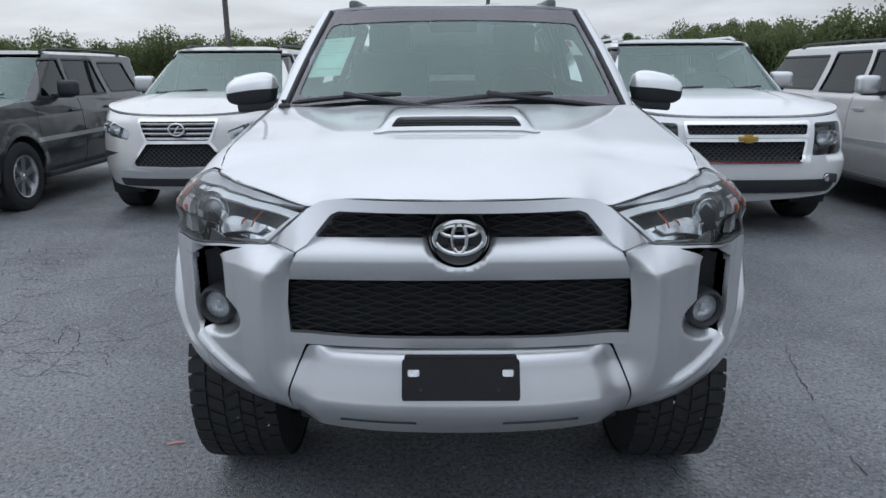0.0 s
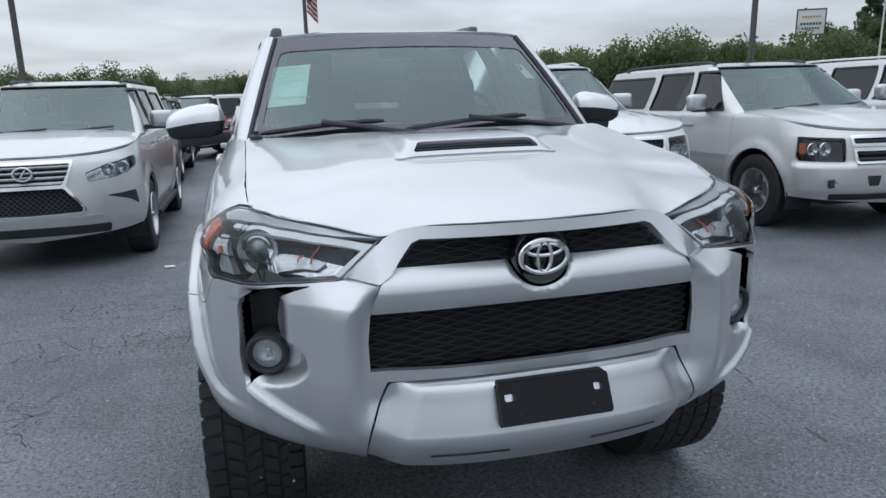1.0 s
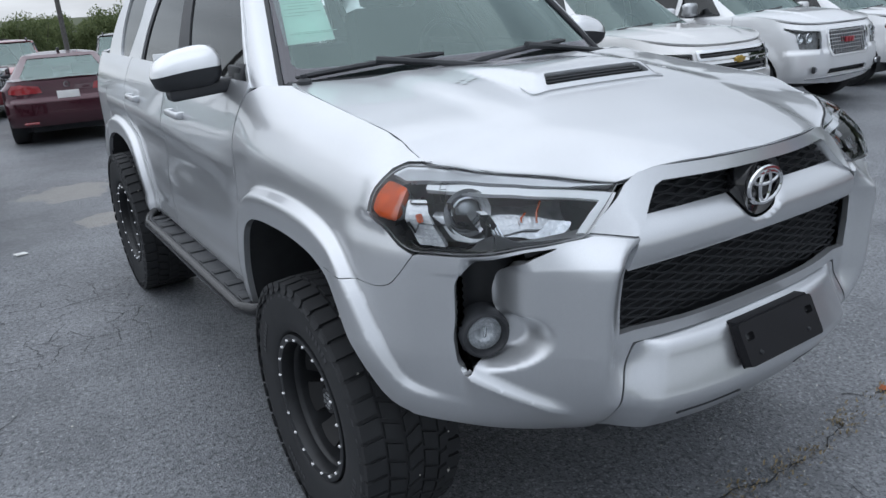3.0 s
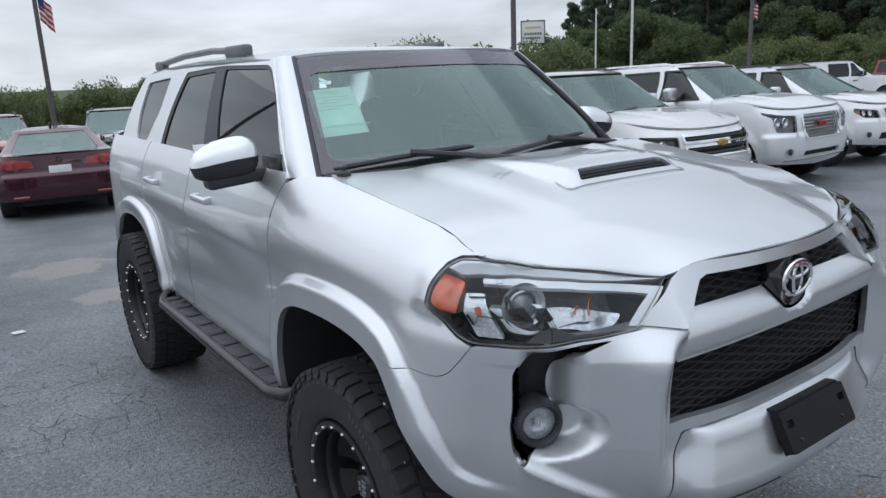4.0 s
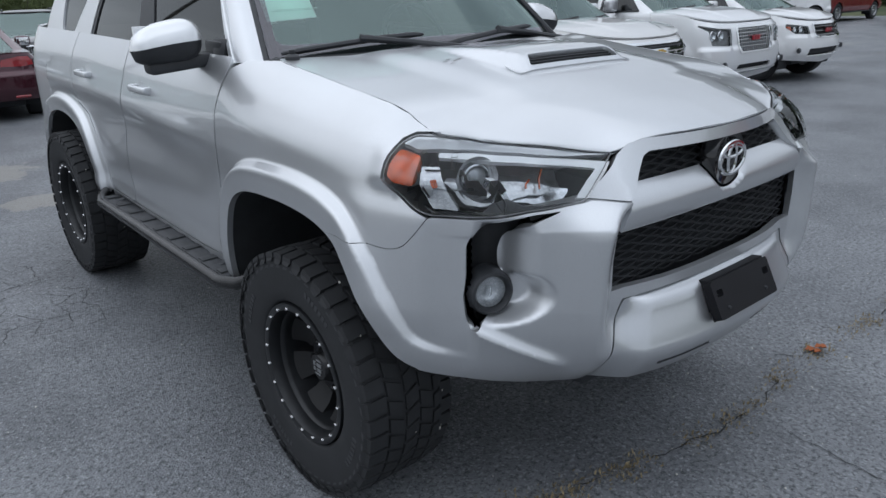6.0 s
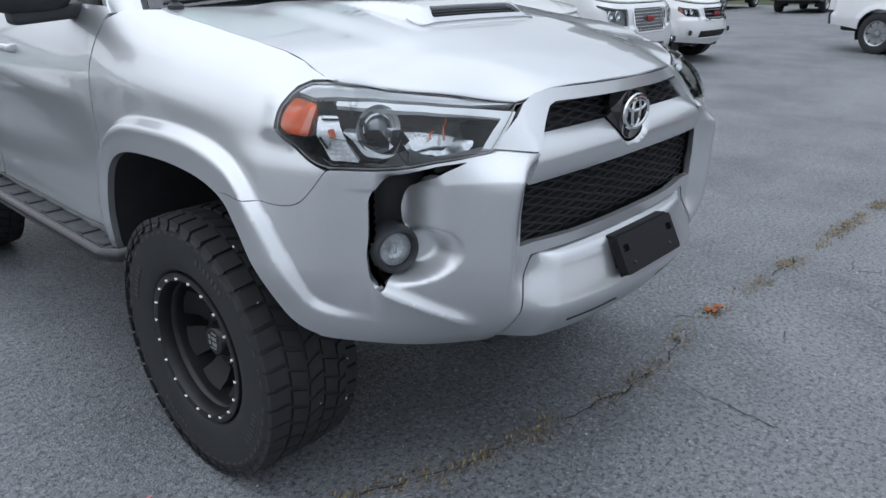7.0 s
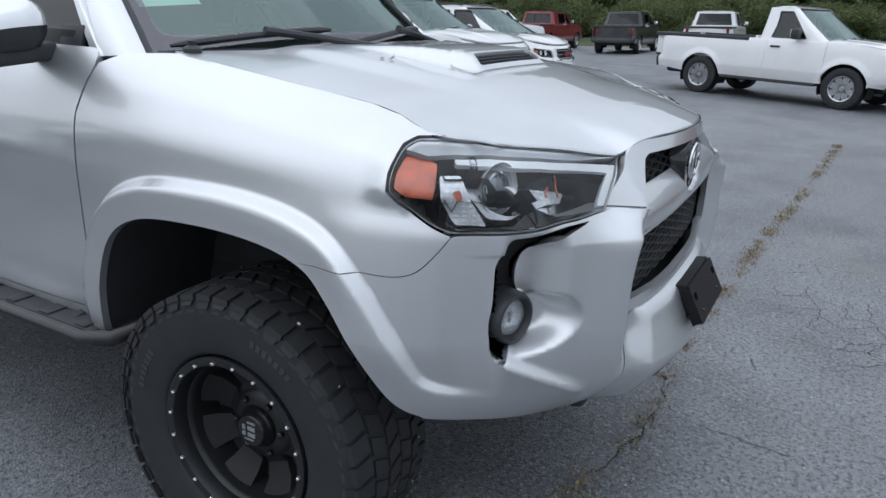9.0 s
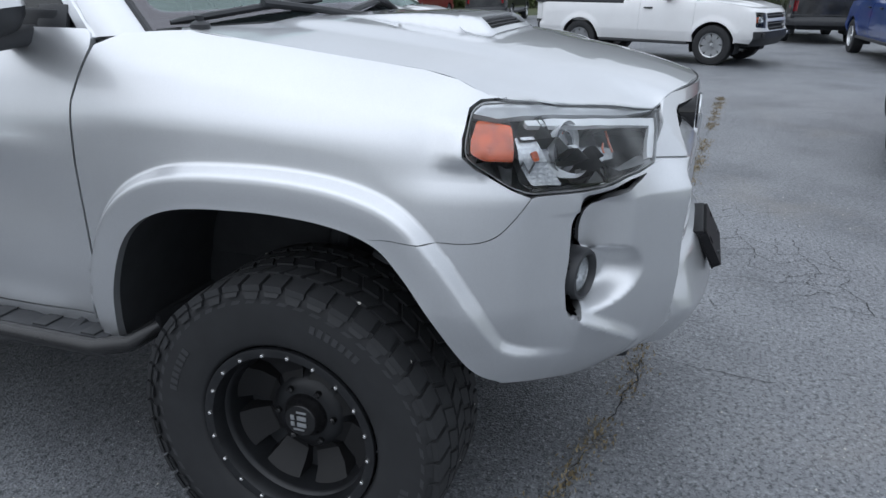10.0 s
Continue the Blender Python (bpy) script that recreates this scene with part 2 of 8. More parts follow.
M["flag_blue"] = plain("flag_blue", (0.03, 0.045, 0.16), 0.8)
M["dry"] = plain("dry_weeds", (0.24, 0.19, 0.11), 0.9, vary=0.5, scale=40)
M["rust"] = plain("rust_leaf", (0.36, 0.10, 0.03), 0.8)
M["crack"] = plain("crack_shadow", (0.035, 0.035, 0.036), 0.95)
M["rubber_worn"] = plain("tyre_sidewall", (0.036, 0.037, 0.040), 0.55)
M["liner"] = plain("wheel_liner", (0.028, 0.030, 0.033), 0.8, bump=0.0008, bump_scale=60)
M["step_black"] = plain("satin_black_tube", (0.018, 0.018, 0.019), 0.25, vary=0.2)
M["rail_grey"] = plain("roof_rail_grey", (0.17, 0.175, 0.18), 0.4, 0.6)
M["rail_foot"] = plain("roof_rail_foot", (0.13, 0.135, 0.14), 0.6)
M["mirror_cap"] = paint("mirror_silver", (0.78, 0.79, 0.80), 0.55, 0.2)
M["cap_black"] = plain("satin_black_cap", (0.014, 0.014, 0.015), 0.22, 0.2)
M["pebble"] = plain("pale_grit", (0.62, 0.60, 0.55), 0.8)
M["splat"] = plain("dried_splat", (0.52, 0.52, 0.51), 0.85)
M["frit"] = glass("frit_dots", (0.42, 0.41, 0.44), 2.05, (0.95, 0.92, 0.98), 0.06)
M["ink_soft"] = plain("faint_print", (0.56, 0.72, 0.66), 0.8)
M["lamp_white"] = plain("white_light_pipe", (0.90, 0.91, 0.92), 0.25, coat=0.6, vary=0.04)
M["ball_lens"] = plain("projector_ball", (0.26, 0.275, 0.295), 0.10, 0.3, coat=1.0)


def fluted_material():
    """Bright plating pressed into fine facets."""
    m, nt, b, _ = shader("fluted_reflector")
    tc = nt.nodes.new("ShaderNodeTexCoord")
    w = nt.nodes.new("ShaderNodeTexVoronoi")
    w.distance = "CHEBYCHEV"
    w.inputs["Scale"].default_value, w.inputs["Randomness"].default_value = 95.0, 0.35
    nt.links.new(tc.outputs["Object"], w.inputs["Vector"])
    r = ramp_node(nt, w.outputs["Distance"], (0.78, 0.79, 0.81), (0.50, 0.51, 0.53), 0.1, 0.8)
    nt.links.new(r.outputs[0], b.inputs["Base Color"])
    b.inputs["Metallic"].default_value, b.inputs["Roughness"].default_value = 0.5, 0.20
    bump_node(nt, w.outputs["Distance"], 0.5, 0.003, b)
    return m


M["fluted"] = fluted_material()
M["brow"] = plain("grey_lamp_brow", (0.60, 0.61, 0.63), 0.25, 0.4, vary=0.08)
M["smoke_chrome"] = plain("smoked_chrome", (0.60, 0.61, 0.63), 0.12, 1.0, vary=0.2, scale=60)
M["pink"] = plain("pink_plastic", (0.75, 0.30, 0.30), 0.5)
# darker copy of the rim's black: shade inside the wheel put into the colour
M["spoke_shaded"] = plain("shaded_black_alloy", (0.008, 0.008, 0.009), 0.6, 0.1, vary=0.2)
M["plate_black"] = plain("plate_black", (0.010, 0.010, 0.012), 0.5, bump=0.0003, spec=0.25)
M["lamp_house"] = plain("lamp_housing", (0.25, 0.255, 0.26), 0.3, 0.5, vary=0.35, scale=20)
M["lamp_bright"] = plain("bright_lamp_plating", (0.80, 0.81, 0.83), 0.26, 0.45, vary=0.12, scale=50)
M["lattice"] = plain("lattice_black", (0.015, 0.016, 0.018), 0.5, spec=0.35)

M["bar_light"] = plain("grille_bar_silver", (0.34, 0.35, 0.36), 0.22, 0.9)
import functools
# ---------------------------------------------------------------- building blocks
from mathutils.geometry import delaunay_2d_cdt


def link_mesh(name, verts, faces, mat, parent=None, label="", normals=None, smooth=True):
    me = bpy.data.meshes.new(name)
    me.from_pydata([tuple(v) for v in verts], [], faces)
    me.materials.append(mat)
    if smooth:
        me.polygons.foreach_set("use_smooth", [True] * len(me.polygons))
    if normals is not None:
        me.normals_split_custom_set_from_vertices([tuple(n) for n in normals])
    me.update()
    ob = new(name, me)
    if parent is not None:
        ob.parent = parent
    if label:
        ob["label"] = label
    return ob


def part(name, bm, mat, parent=None, label="", smooth=True):
    """Links a bmesh as one mesh object under a thing or under a part."""
    me = bpy.data.meshes.new(name)
    bmesh.ops.recalc_face_normals(bm, faces=bm.faces)
    for f in bm.faces:
        f.smooth = smooth
    bm.to_mesh(me)
    bm.free()
    me.materials.append(mat)
    if smooth:
        me.set_sharp_from_angle(angle=radians(38))
    ob = new(name, me)
    if parent is not None:
        ob.parent = parent
    if label:
        ob["label"] = label
    return ob


def thing(name, label, category, group="", m=None, kind=""):
    ob = new(name)
    ob.empty_display_size = 0.2
    if m is not None:
        ob.matrix_basis = m
    return tagged(ob, label, category, group, kind)


def bm_box(bm, c, size, bevel=0.0, rot=None, segs=2):
    """A bevelled block, centred at c."""
    m = Matrix.Translation(c) @ (rot.to_matrix().to_4x4() if rot else Matrix()) @ Matrix.Diagonal((*size, 1))
    before = set(bm.verts)
    r = bmesh.ops.create_cube(bm, size=1.0, matrix=m)
    if bevel:
        es = {e for v in r["verts"] for e in v.link_edges}
        bmesh.ops.bevel(bm, geom=list(es), offset=bevel, segments=segs, profile=0.6, affect="EDGES")
    return [v for v in bm.verts if v not in before]


def box(name, c, size, mat, parent=None, bevel=0.01, label="", rot=None):
    bm = bmesh.new()
    bm_box(bm, c, size, bevel, rot)
    return part(name, bm, mat, parent, label)


def bm_tube(bm, pts, r, seg=8, cap=True):
    """A round bar through pts; r may be one radius or one for each point."""
    rs = r if isinstance(r, (list, tuple)) else [r] * len(pts)
    rings = []
    pts = [Vector(p) for p in pts]
    up = Vector((0, 0, 1))
    for i, p in enumerate(pts):
        d = (pts[min(i + 1, len(pts) - 1)] - pts[max(i - 1, 0)]).normalized()
        a = d.cross(up)
        if a.length < 0.05:
            a = d.cross(Vector((1, 0, 0)))
        a.normalize()
        b = d.cross(a).normalized()
        rings.append([bm.verts.new(p + rs[i] * (math.cos(t) * a + math.sin(t) * b)) for t in [2 * math.pi * k / seg for k in range(seg)]])
    for A, B in zip(rings, rings[1:]):
        for k in range(seg):
            bm.faces.new((A[k], A[(k + 1) % seg], B[(k + 1) % seg], B[k]))
    if cap:
        bm.faces.new(rings[0][::-1])
        bm.faces.new(rings[-1])


def tube(name, pts, r, mat, parent=None, seg=8, label=""):
    bm = bmesh.new()
    bm_tube(bm, pts, r, seg)
    return part(name, bm, mat, parent, label)


def bm_lathe(bm, prof, seg=32, axis="x", centre=(0, 0, 0), closed=False):
    """Turns a profile of (along, radius) round the axis."""
    c = Vector(centre)
    rings = []
    for a, r in prof:
        ring = []
        for k in range(seg):
            t = 2 * math.pi * k / seg
            u, v = r * math.cos(t), r * math.sin(t)
            p = (a, u, v) if axis == "x" else ((u, a, v) if axis == "y" else (u, v, a))
            ring.append(bm.verts.new(c + Vector(p)))
        rings.append(ring)
    pairs = list(zip(rings, rings[1:]))
    if closed:
        pairs.append((rings[-1], rings[0]))
    for A, B in pairs:
        for k in range(seg):
            bm.faces.new((A[k], A[(k + 1) % seg], B[(k + 1) % seg], B[k]))
    return rings


def smooth01(t):
    t = min(1.0, max(0.0, t))
    return t * t * (3 - 2 * t)


@functools.lru_cache(maxsize=None)
def _table(key):
    """Slopes for a monotone cubic through the points of a table."""
    n = len(key)
    d = [(key[i + 1][1] - key[i][1]) / (key[i + 1][0] - key[i][0]) for i in range(n - 1)]
    m = [d[0]] + [0.0] * (n - 2) + [d[-1]]
    for i in range(1, n - 1):
        if d[i - 1] * d[i] > 0:
            h0, h1 = key[i][0] - key[i - 1][0], key[i + 1][0] - key[i][0]
            m[i] = 3 * (h0 + h1) / ((2 * h1 + h0) / d[i - 1] + (h1 + 2 * h0) / d[i])
    return [k[0] for k in key], [k[1] for k in key], m


def lerp_table(table, x):
    """A smooth curve through a table of (place, value), level beyond its ends."""
    X, Y, m = _table(tuple(table))
    if x <= X[0]:
        return Y[0]
    if x >= X[-1]:
        return Y[-1]
    i = max(k for k in range(len(X) - 1) if X[k] <= x)
    h = X[i + 1] - X[i]
    t = (x - X[i]) / h
    return Y[i] * (1 + 2 * t) * (1 - t) ** 2 + m[i] * h * t * (1 - t) ** 2 + Y[i + 1] * t * t * (3 - 2 * t) + m[i + 1] * h * t * t * (t - 1)


def inside(poly, x, y):
    c = False
    for (x0, y0), (x1, y1) in zip(poly, poly[1:] + poly[:1]):
        if (y0 > y) != (y1 > y) and x < (x1 - x0) * (y - y0) / (y1 - y0) + x0:
            c = not c
    return c


def edge_distance(poly, x, y):
    best = 1e9
    for (x0, y0), (x1, y1) in zip(poly, poly[1:] + poly[:1]):
        dx, dy = x1 - x0, y1 - y0
        q = dx * dx + dy * dy
        t = 0 if q < 1e-12 else min(1, max(0, ((x - x0) * dx + (y - y0) * dy) / q))
        best = min(best, math.hypot(x - x0 - t * dx, y - y0 - t * dy))
    return best


def inside_many(poly, P):
    """inside() for an array of points."""
    c = np.zeros(len(P), bool)
    for (x0, y0), (x1, y1) in zip(poly, poly[1:] + poly[:1]):
        if y0 != y1:
            hit = ((y0 > P[:, 1]) != (y1 > P[:, 1])) & (P[:, 0] < (x1 - x0) * (P[:, 1] - y0) / (y1 - y0) + x0)
            c ^= hit
    return c


def edge_distance_many(poly, P):
    best = np.full(len(P), 1e9)
    for (x0, y0), (x1, y1) in zip(poly, poly[1:] + poly[:1]):
        dx, dy = x1 - x0, y1 - y0
        q = max(dx * dx + dy * dy, 1e-12)
        t = np.clip(((P[:, 0] - x0) * dx + (P[:, 1] - y0) * dy) / q, 0, 1)
        best = np.minimum(best, np.hypot(P[:, 0] - x0 - t * dx, P[:, 1] - y0 - t * dy))
    return best


def rounded(poly, r, n=4):
    """The polygon with its corners rounded; r is one radius or one for each corner."""
    rs = r if isinstance(r, (list, tuple)) else [r] * len(poly)
    out = []
    k = len(poly)
    for i, p in enumerate(poly):
        if rs[i] <= 0:
            out.append(tuple(p))
            continue
        a, c = Vector(poly[i - 1]), Vector(poly[(i + 1) % k])
        p = Vector(p)
        d0, d1 = a - p, c - p
        m = min(rs[i], 0.45 * d0.length, 0.45 * d1.length)
        s, e = p + d0.normalized() * m, p + d1.normalized() * m
        for j in range(n + 1):
            t = j / n
            q = (1 - t) ** 2 * s + 2 * t * (1 - t) * p + t * t * e
            out.append((q.x, q.y))
    return out


def smooth_path(path, n=4):
    """A path with n steps to each leg, bent smoothly through its points."""
    out = []
    P = [Vector((*q, 0)) for q in path]
    for i in range(len(P) - 1):
        p0, p1, p2, p3 = P[max(0, i - 1)], P[i], P[i + 1], P[min(len(P) - 1, i + 2)]
        for j in range(n):
            t = j / n
            q = 0.5 * (2 * p1 + (p2 - p0) * t + (2 * p0 - 5 * p1 + 4 * p2 - p3) * t * t + (3 * p1 - p0 - 3 * p2 + p3) * t ** 3)
            out.append((q.x, q.y))
    out.append((P[-1].x, P[-1].y))
    return out


def offset_path(path, d):
    """The path moved sideways by d, to its right for a positive d."""
    out = []
    for i, (x, y) in enumerate(path):
        a, b = path[max(0, i - 1)], path[min(len(path) - 1, i + 1)]
        dx, dy = b[0] - a[0], b[1] - a[1]
        q = math.hypot(dx, dy) or 1.0
        out.append((x + d * dy / q, y - d * dx / q))
    return out


def subdivided(poly, step):
    out = []
    for (x0, y0), (x1, y1) in zip(poly, poly[1:] + poly[:1]):
        n = max(1, int(math.ceil(math.hypot(x1 - x0, y1 - y0) / step)))
        for j in range(n):
            t = j / n
            out.append((x0 + (x1 - x0) * t, y0 + (y1 - y0) * t))
    return out


def panel(name, outline, surf, mat, parent=None, holes=(), step=0.04, flange=0.012, lift=0.0, label="", flip=False, guides=()):
    """A sheet that follows surf(a, b) -> Vector inside a flat outline, with holes, and an edge turned inwards by flange.
    lift moves it along the surface's normal. The winding is checked against the normal of the surface."""
    if hasattr(surf, "turn"):
        flip = surf.turn
    loops = [subdivided(list(outline), step)] + [subdivided(list(h), step) for h in holes]
    coords, edges = [], []
    for lp in loops:
        k0 = len(coords)
        coords += lp
        edges += [(k0 + i, k0 + (i + 1) % len(lp)) for i in range(len(lp))]
    near_guide = []
    for g in guides:
        gp = []
        for (xa, ya), (xb, yb) in zip(g, g[1:]):
            n = max(1, int(math.ceil(math.hypot(xb - xa, yb - ya) / step)))
            gp += [(xa + (xb - xa) * j / n, ya + (yb - ya) * j / n) for j in range(n)]
        gp.append(tuple(g[-1]))
        Q = np.array(gp)
        ok = inside_many(loops[0], Q)
        for lp in loops:
            ok &= edge_distance_many(lp, Q) > step * 0.35
        for lp in loops[1:]:
            ok &= ~inside_many(lp, Q)
        last = -2
        for i, q in enumerate(gp):
            if ok[i]:
                coords.append((float(q[0]), float(q[1])))
                near_guide.append(coords[-1])
                if last == i - 1:
                    edges.append((len(coords) - 2, len(coords) - 1))
                last = i
    xs, ys = [c[0] for c in loops[0]], [c[1] for c in loops[0]]
    x0, x1, y0, y1 = min(xs), max(xs), min(ys), max(ys)
    cand = []
    for row in range(int((y1 - y0) / (step * 0.87)) + 1):
        y = y0 + step * 0.5 + row * step * 0.87
        x = x0 + (step * 0.5 if row % 2 else step)
        cand += [(x + step * i, y) for i in range(int((x1 - x0) / step) + 1)]
    P = np.array(cand if cand else [(x0 - 1, y0 - 1)])
    ok = inside_many(loops[0], P)
    for lp in loops[1:]:
        ok &= ~inside_many(lp, P)
    P = P[ok]
    if len(P):
        ok = np.ones(len(P), bool)
        for lp in loops:
            ok &= edge_distance_many(lp, P) > step * 0.45
        P = P[ok]
        if near_guide and len(P):
            NG = np.array(near_guide)
            d2 = ((P[:, None, :] - NG[None, :, :]) ** 2).sum(2).min(1)
            P = P[d2 > (step * 0.5) ** 2]
        coords += [(float(a), float(b)) for a, b in P]
    vs, _, fs, _, _, _ = delaunay_2d_cdt([Vector(c) for c in coords], edges, [], 1, 1e-6)
    C = np.array([(sum(vs[i].x for i in f) / len(f), sum(vs[i].y for i in f) / len(f)) for f in fs])
    ok = inside_many(loops[0], C)
    for lp in loops[1:]:
        ok &= ~inside_many(lp, C)
    keep = [f for f, k in zip(fs, ok) if k]
    pts, nrm = [], []
    h = 0.004
    for v in vs:
        p = surf(v.x, v.y)
        du = surf(v.x + h, v.y) - surf(v.x - h, v.y)
        dv = surf(v.x, v.y + h) - surf(v.x, v.y - h)
        n = du.cross(dv)
        n = n.normalized() if n.length > 1e-12 else Vector((0, 0, 1))
        if flip:
            n = -n
        nrm.append(n)
        pts.append(p + n * lift)
    faces = []
    for f in keep:
        a, b2, c2 = (pts[i] for i in f[:3])
        g = (b2 - a).cross(c2 - a)
        ok = g.dot(nrm[f[0]]) >= 0
        faces.append(tuple(f) if ok else tuple(f)[::-1])
    if flange:
        count = {}
        for f in faces:
            for i in range(len(f)):
                e = (f[i], f[(i + 1) % len(f)])
                count[e] = 1
        for (i, j) in [e for e in count if (e[1], e[0]) not in count]:
            d = (pts[j] - pts[i])
            side = d.cross(nrm[i])
            side = side.normalized() if side.length > 1e-9 else nrm[i]
            k = len(pts)
            pts += [pts[i], pts[j], pts[j] - nrm[j] * flange, pts[i] - nrm[i] * flange]
            nrm += [side] * 4
            faces.append((k, k + 3, k + 2, k + 1))
    return link_mesh(name, pts, faces, mat, parent, label, nrm)


class Shell:
    """A belt round a vehicle: u runs along the plan from the middle of the front round to the middle of the rear, v is the height.
    wide(v, y), front(v) and rear(v) draw the plan in with the height; swell(u, v, y) pushes it out."""

    def __init__(self, hw, y0, y1, d0, d1, n0=2.5, n1=2.5, wide=None, front=None, rear=None, swell=None, linear=False, reach=0.9, side=None, lean=None, corner=None):
        self.lean, self.corner = lean, corner
        self.hw, self.y0, self.y1 = hw, y0, y1
        self.wide, self.front, self.rear, self.swell = wide, front, rear, swell
        self.linear, self.reach = linear, reach
        pts = []
        for i in range(193):
            a = (i / 192) * math.pi / 2
            pts.append((hw * math.sin(a) ** (2 / n0), y0 + d0 * (1 - math.cos(a) ** (2 / n0))))
        pts.append((hw, y1 - d1))
        for i in range(1, 193):
            a = (1 - i / 192) * math.pi / 2
            pts.append((hw * math.sin(a) ** (2 / n1), y1 - d1 * (1 - math.cos(a) ** (2 / n1))))
        u = [0.0]
        for p, q in zip(pts, pts[1:]):
            u.append(u[-1] + math.hypot(q[0] - p[0], q[1] - p[1]))
        if side is not None:
            k = (y0 + d0 + side) / u[192]
            shift = u[192] * k - u[192]
            u = [a * k for a in u[:193]] + [a + shift for a in u[193:]]
        self.u, self.px, self.py = np.array(u), np.array([p[0] for p in pts]), np.array([p[1] for p in pts])
        self.total = u[-1]
        self.front_end, self.rear_start = u[192], u[193]
        # u on the straight side is y + side
        self.side = u[192] - (y0 + d0)

    def at_y(self, y):
        """u of a place on the flank."""
        return float(np.interp(y, self.py, self.u))

    def at_x(self, x):
        """u of a place on the front."""
        return float(np.interp(x, self.px[:193], self.u[:193]))

    def from_rear(self, x):
        return self.total - float(np.interp(x, self.px[193:][::-1], (self.total - self.u[193:])[::-1]))

    def place(self, u, v, s=-1):
        """The point; s = -1 for the side of negative x."""
        sg = s
        if u < 0:
            u, sg = -u, -s
        if u > self.total:
            u, sg = 2 * self.total - u, -s
        X, Y = float(np.interp(u, self.u, self.px)), float(np.interp(u, self.u, self.py))
        ins = self.wide(v, Y) if self.wide else 0.0
        f = self.front(v) if self.front else 0.0
        r = self.rear(v) if self.rear else 0.0
        t = (Y - self.y0) / (self.y1 - self.y0)
        if self.linear:
            y = Y + f * (1 - t) - r * t
        else:
            y = Y + f * (1 - smooth01((Y - self.y0) / self.reach)) - r * (1 - smooth01((self.y1 - Y) / self.reach))
        if self.lean:
            y += self.lean(X, v)
        x = X * (self.hw - ins) / self.hw
        if self.swell:
            k = self.swell(u, v, Y)
            if k:
                e = 0.01
                ax, ay = float(np.interp(u - e, self.u, self.px)), float(np.interp(u - e, self.u, self.py))
                bx, by = float(np.interp(u + e, self.u, self.px)), float(np.interp(u + e, self.u, self.py))
                if u < e:
                    ax = -float(np.interp(e - u, self.u, self.px))
                tx, ty = bx - ax, by - ay
                q = math.hypot(tx, ty) or 1.0
                x += k * ty / q
                y -= k * tx / q
        if self.corner:
            y -= self.corner(sg * x, y)
        return Vector((sg * x, y, v))

    def on(self, s=-1):
        """The surface of one side, for panel(); turn tells that u runs backwards there."""
        def surf(u, v):
            return self.place(u, v, s)
        surf.turn = s < 0
        return surf


def arc_pts(cy, cz, r, a0, a1, n=14, ry=None):
    return [(cy + (ry or r) * math.cos(radians(a0 + (a1 - a0) * i / n)), cz + r * math.sin(radians(a0 + (a1 - a0) * i / n))) for i in range(n + 1)]

# ---------------------------------------------------------------- form of the silver SUV
EDGE = [(0.0, 1.262), (0.2, 1.282), (0.4, 1.318), (0.486, 1.358), (0.8, 1.396), (1.27, 1.445), (1.5, 1.458), (4.8, 1.47)]
HUB_Y, HUB_Z, WHEELBASE = 0.945, 0.438, 2.79
TYRE_R = 0.44
# openings for the wheels on the belt round the body
ARCH_F = [(2.175, 0.585), (2.145, 0.78), (2.065, 0.945), (1.92, 1.030), (1.70, 1.052), (1.50, 1.044), (1.37, 1.010), (1.298, 0.945), (1.232, 0.850), (1.168, 0.748), (1.118, 0.694), (1.05, 0.662), (0.95, 0.642), (0.78, 0.618)]
ARCH_R = [(3.915, 0.585), (3.945, 0.76), (4.03, 0.90), (4.14, 0.965), (4.30, 1.000), (4.50, 1.000), (4.66, 0.965), (4.78, 0.885), (4.87, 0.76), (4.91, 0.64)]
ARCH_F, ARCH_R = smooth_path(ARCH_F, 12), smooth_path(ARCH_R, 10)
SEAM = min(range(len(ARCH_F)), key=lambda i: abs(ARCH_F[i][0] - 1.385))
TUSK = [(0.55, 0.560), (0.70, 0.566), (0.85, 0.570), (0.95, 0.570), (1.05, 0.560), (1.15, 0.495), (1.22, 0.43)]
LOW_END = min(range(len(ARCH_F)), key=lambda i: abs(ARCH_F[i][0] - 1.06))
PROJECTOR = (0.776, 0.292, 1.214)


def corner_set(x, y):
    """How far the corner on the side of positive x stands forward: that end of the nose is set a little out of true."""
    return 0.045 * smooth01((x - 0.40) / 0.38) * (1 - smooth01((y - 0.35) / 0.65)) if x > 0.40 else 0.0


def hero_edge(y):
    return lerp_table(EDGE, y)


def hero_wide(v, y):
    e = hero_edge(y) - v
    fender = lerp_table([(-0.03, 0.27), (0.0, 0.190), (0.02, 0.150), (0.05, 0.110), (0.10, 0.066), (0.20, 0.028), (0.32, 0.014), (0.5, 0.008)], e)
    door = lerp_table([(-0.03, 0.150), (0.02, 0.125), (0.06, 0.105), (0.16, 0.071), (0.26, 0.053), (0.42, 0.051), (0.62, 0.051), (0.78, 0.065), (0.9, 0.10)], e)
    # the nose stays full up to the lamps and is drawn in above them
    nose = lerp_table([(1.13, 0.0), (1.20, 0.006), (1.23, 0.015), (1.26, 0.038), (1.286, 0.066), (1.303, 0.096), (1.316, 0.126), (1.34, 0.178), (1.37, 0.23)], v)
    f = smooth01((y - 0.33) / 0.22)
    fender = nose * (1 - f) + fender * f
    low = lerp_table([(0.55, 0.095), (0.62, 0.050), (0.70, 0.020), (0.80, 0.003), (0.86, 0.0)], v) if y < 1.2 else 0.0
    w = smooth01((y - 1.15) / 0.55)
    return fender * (1 - w) + door * w + low * (1 - w)


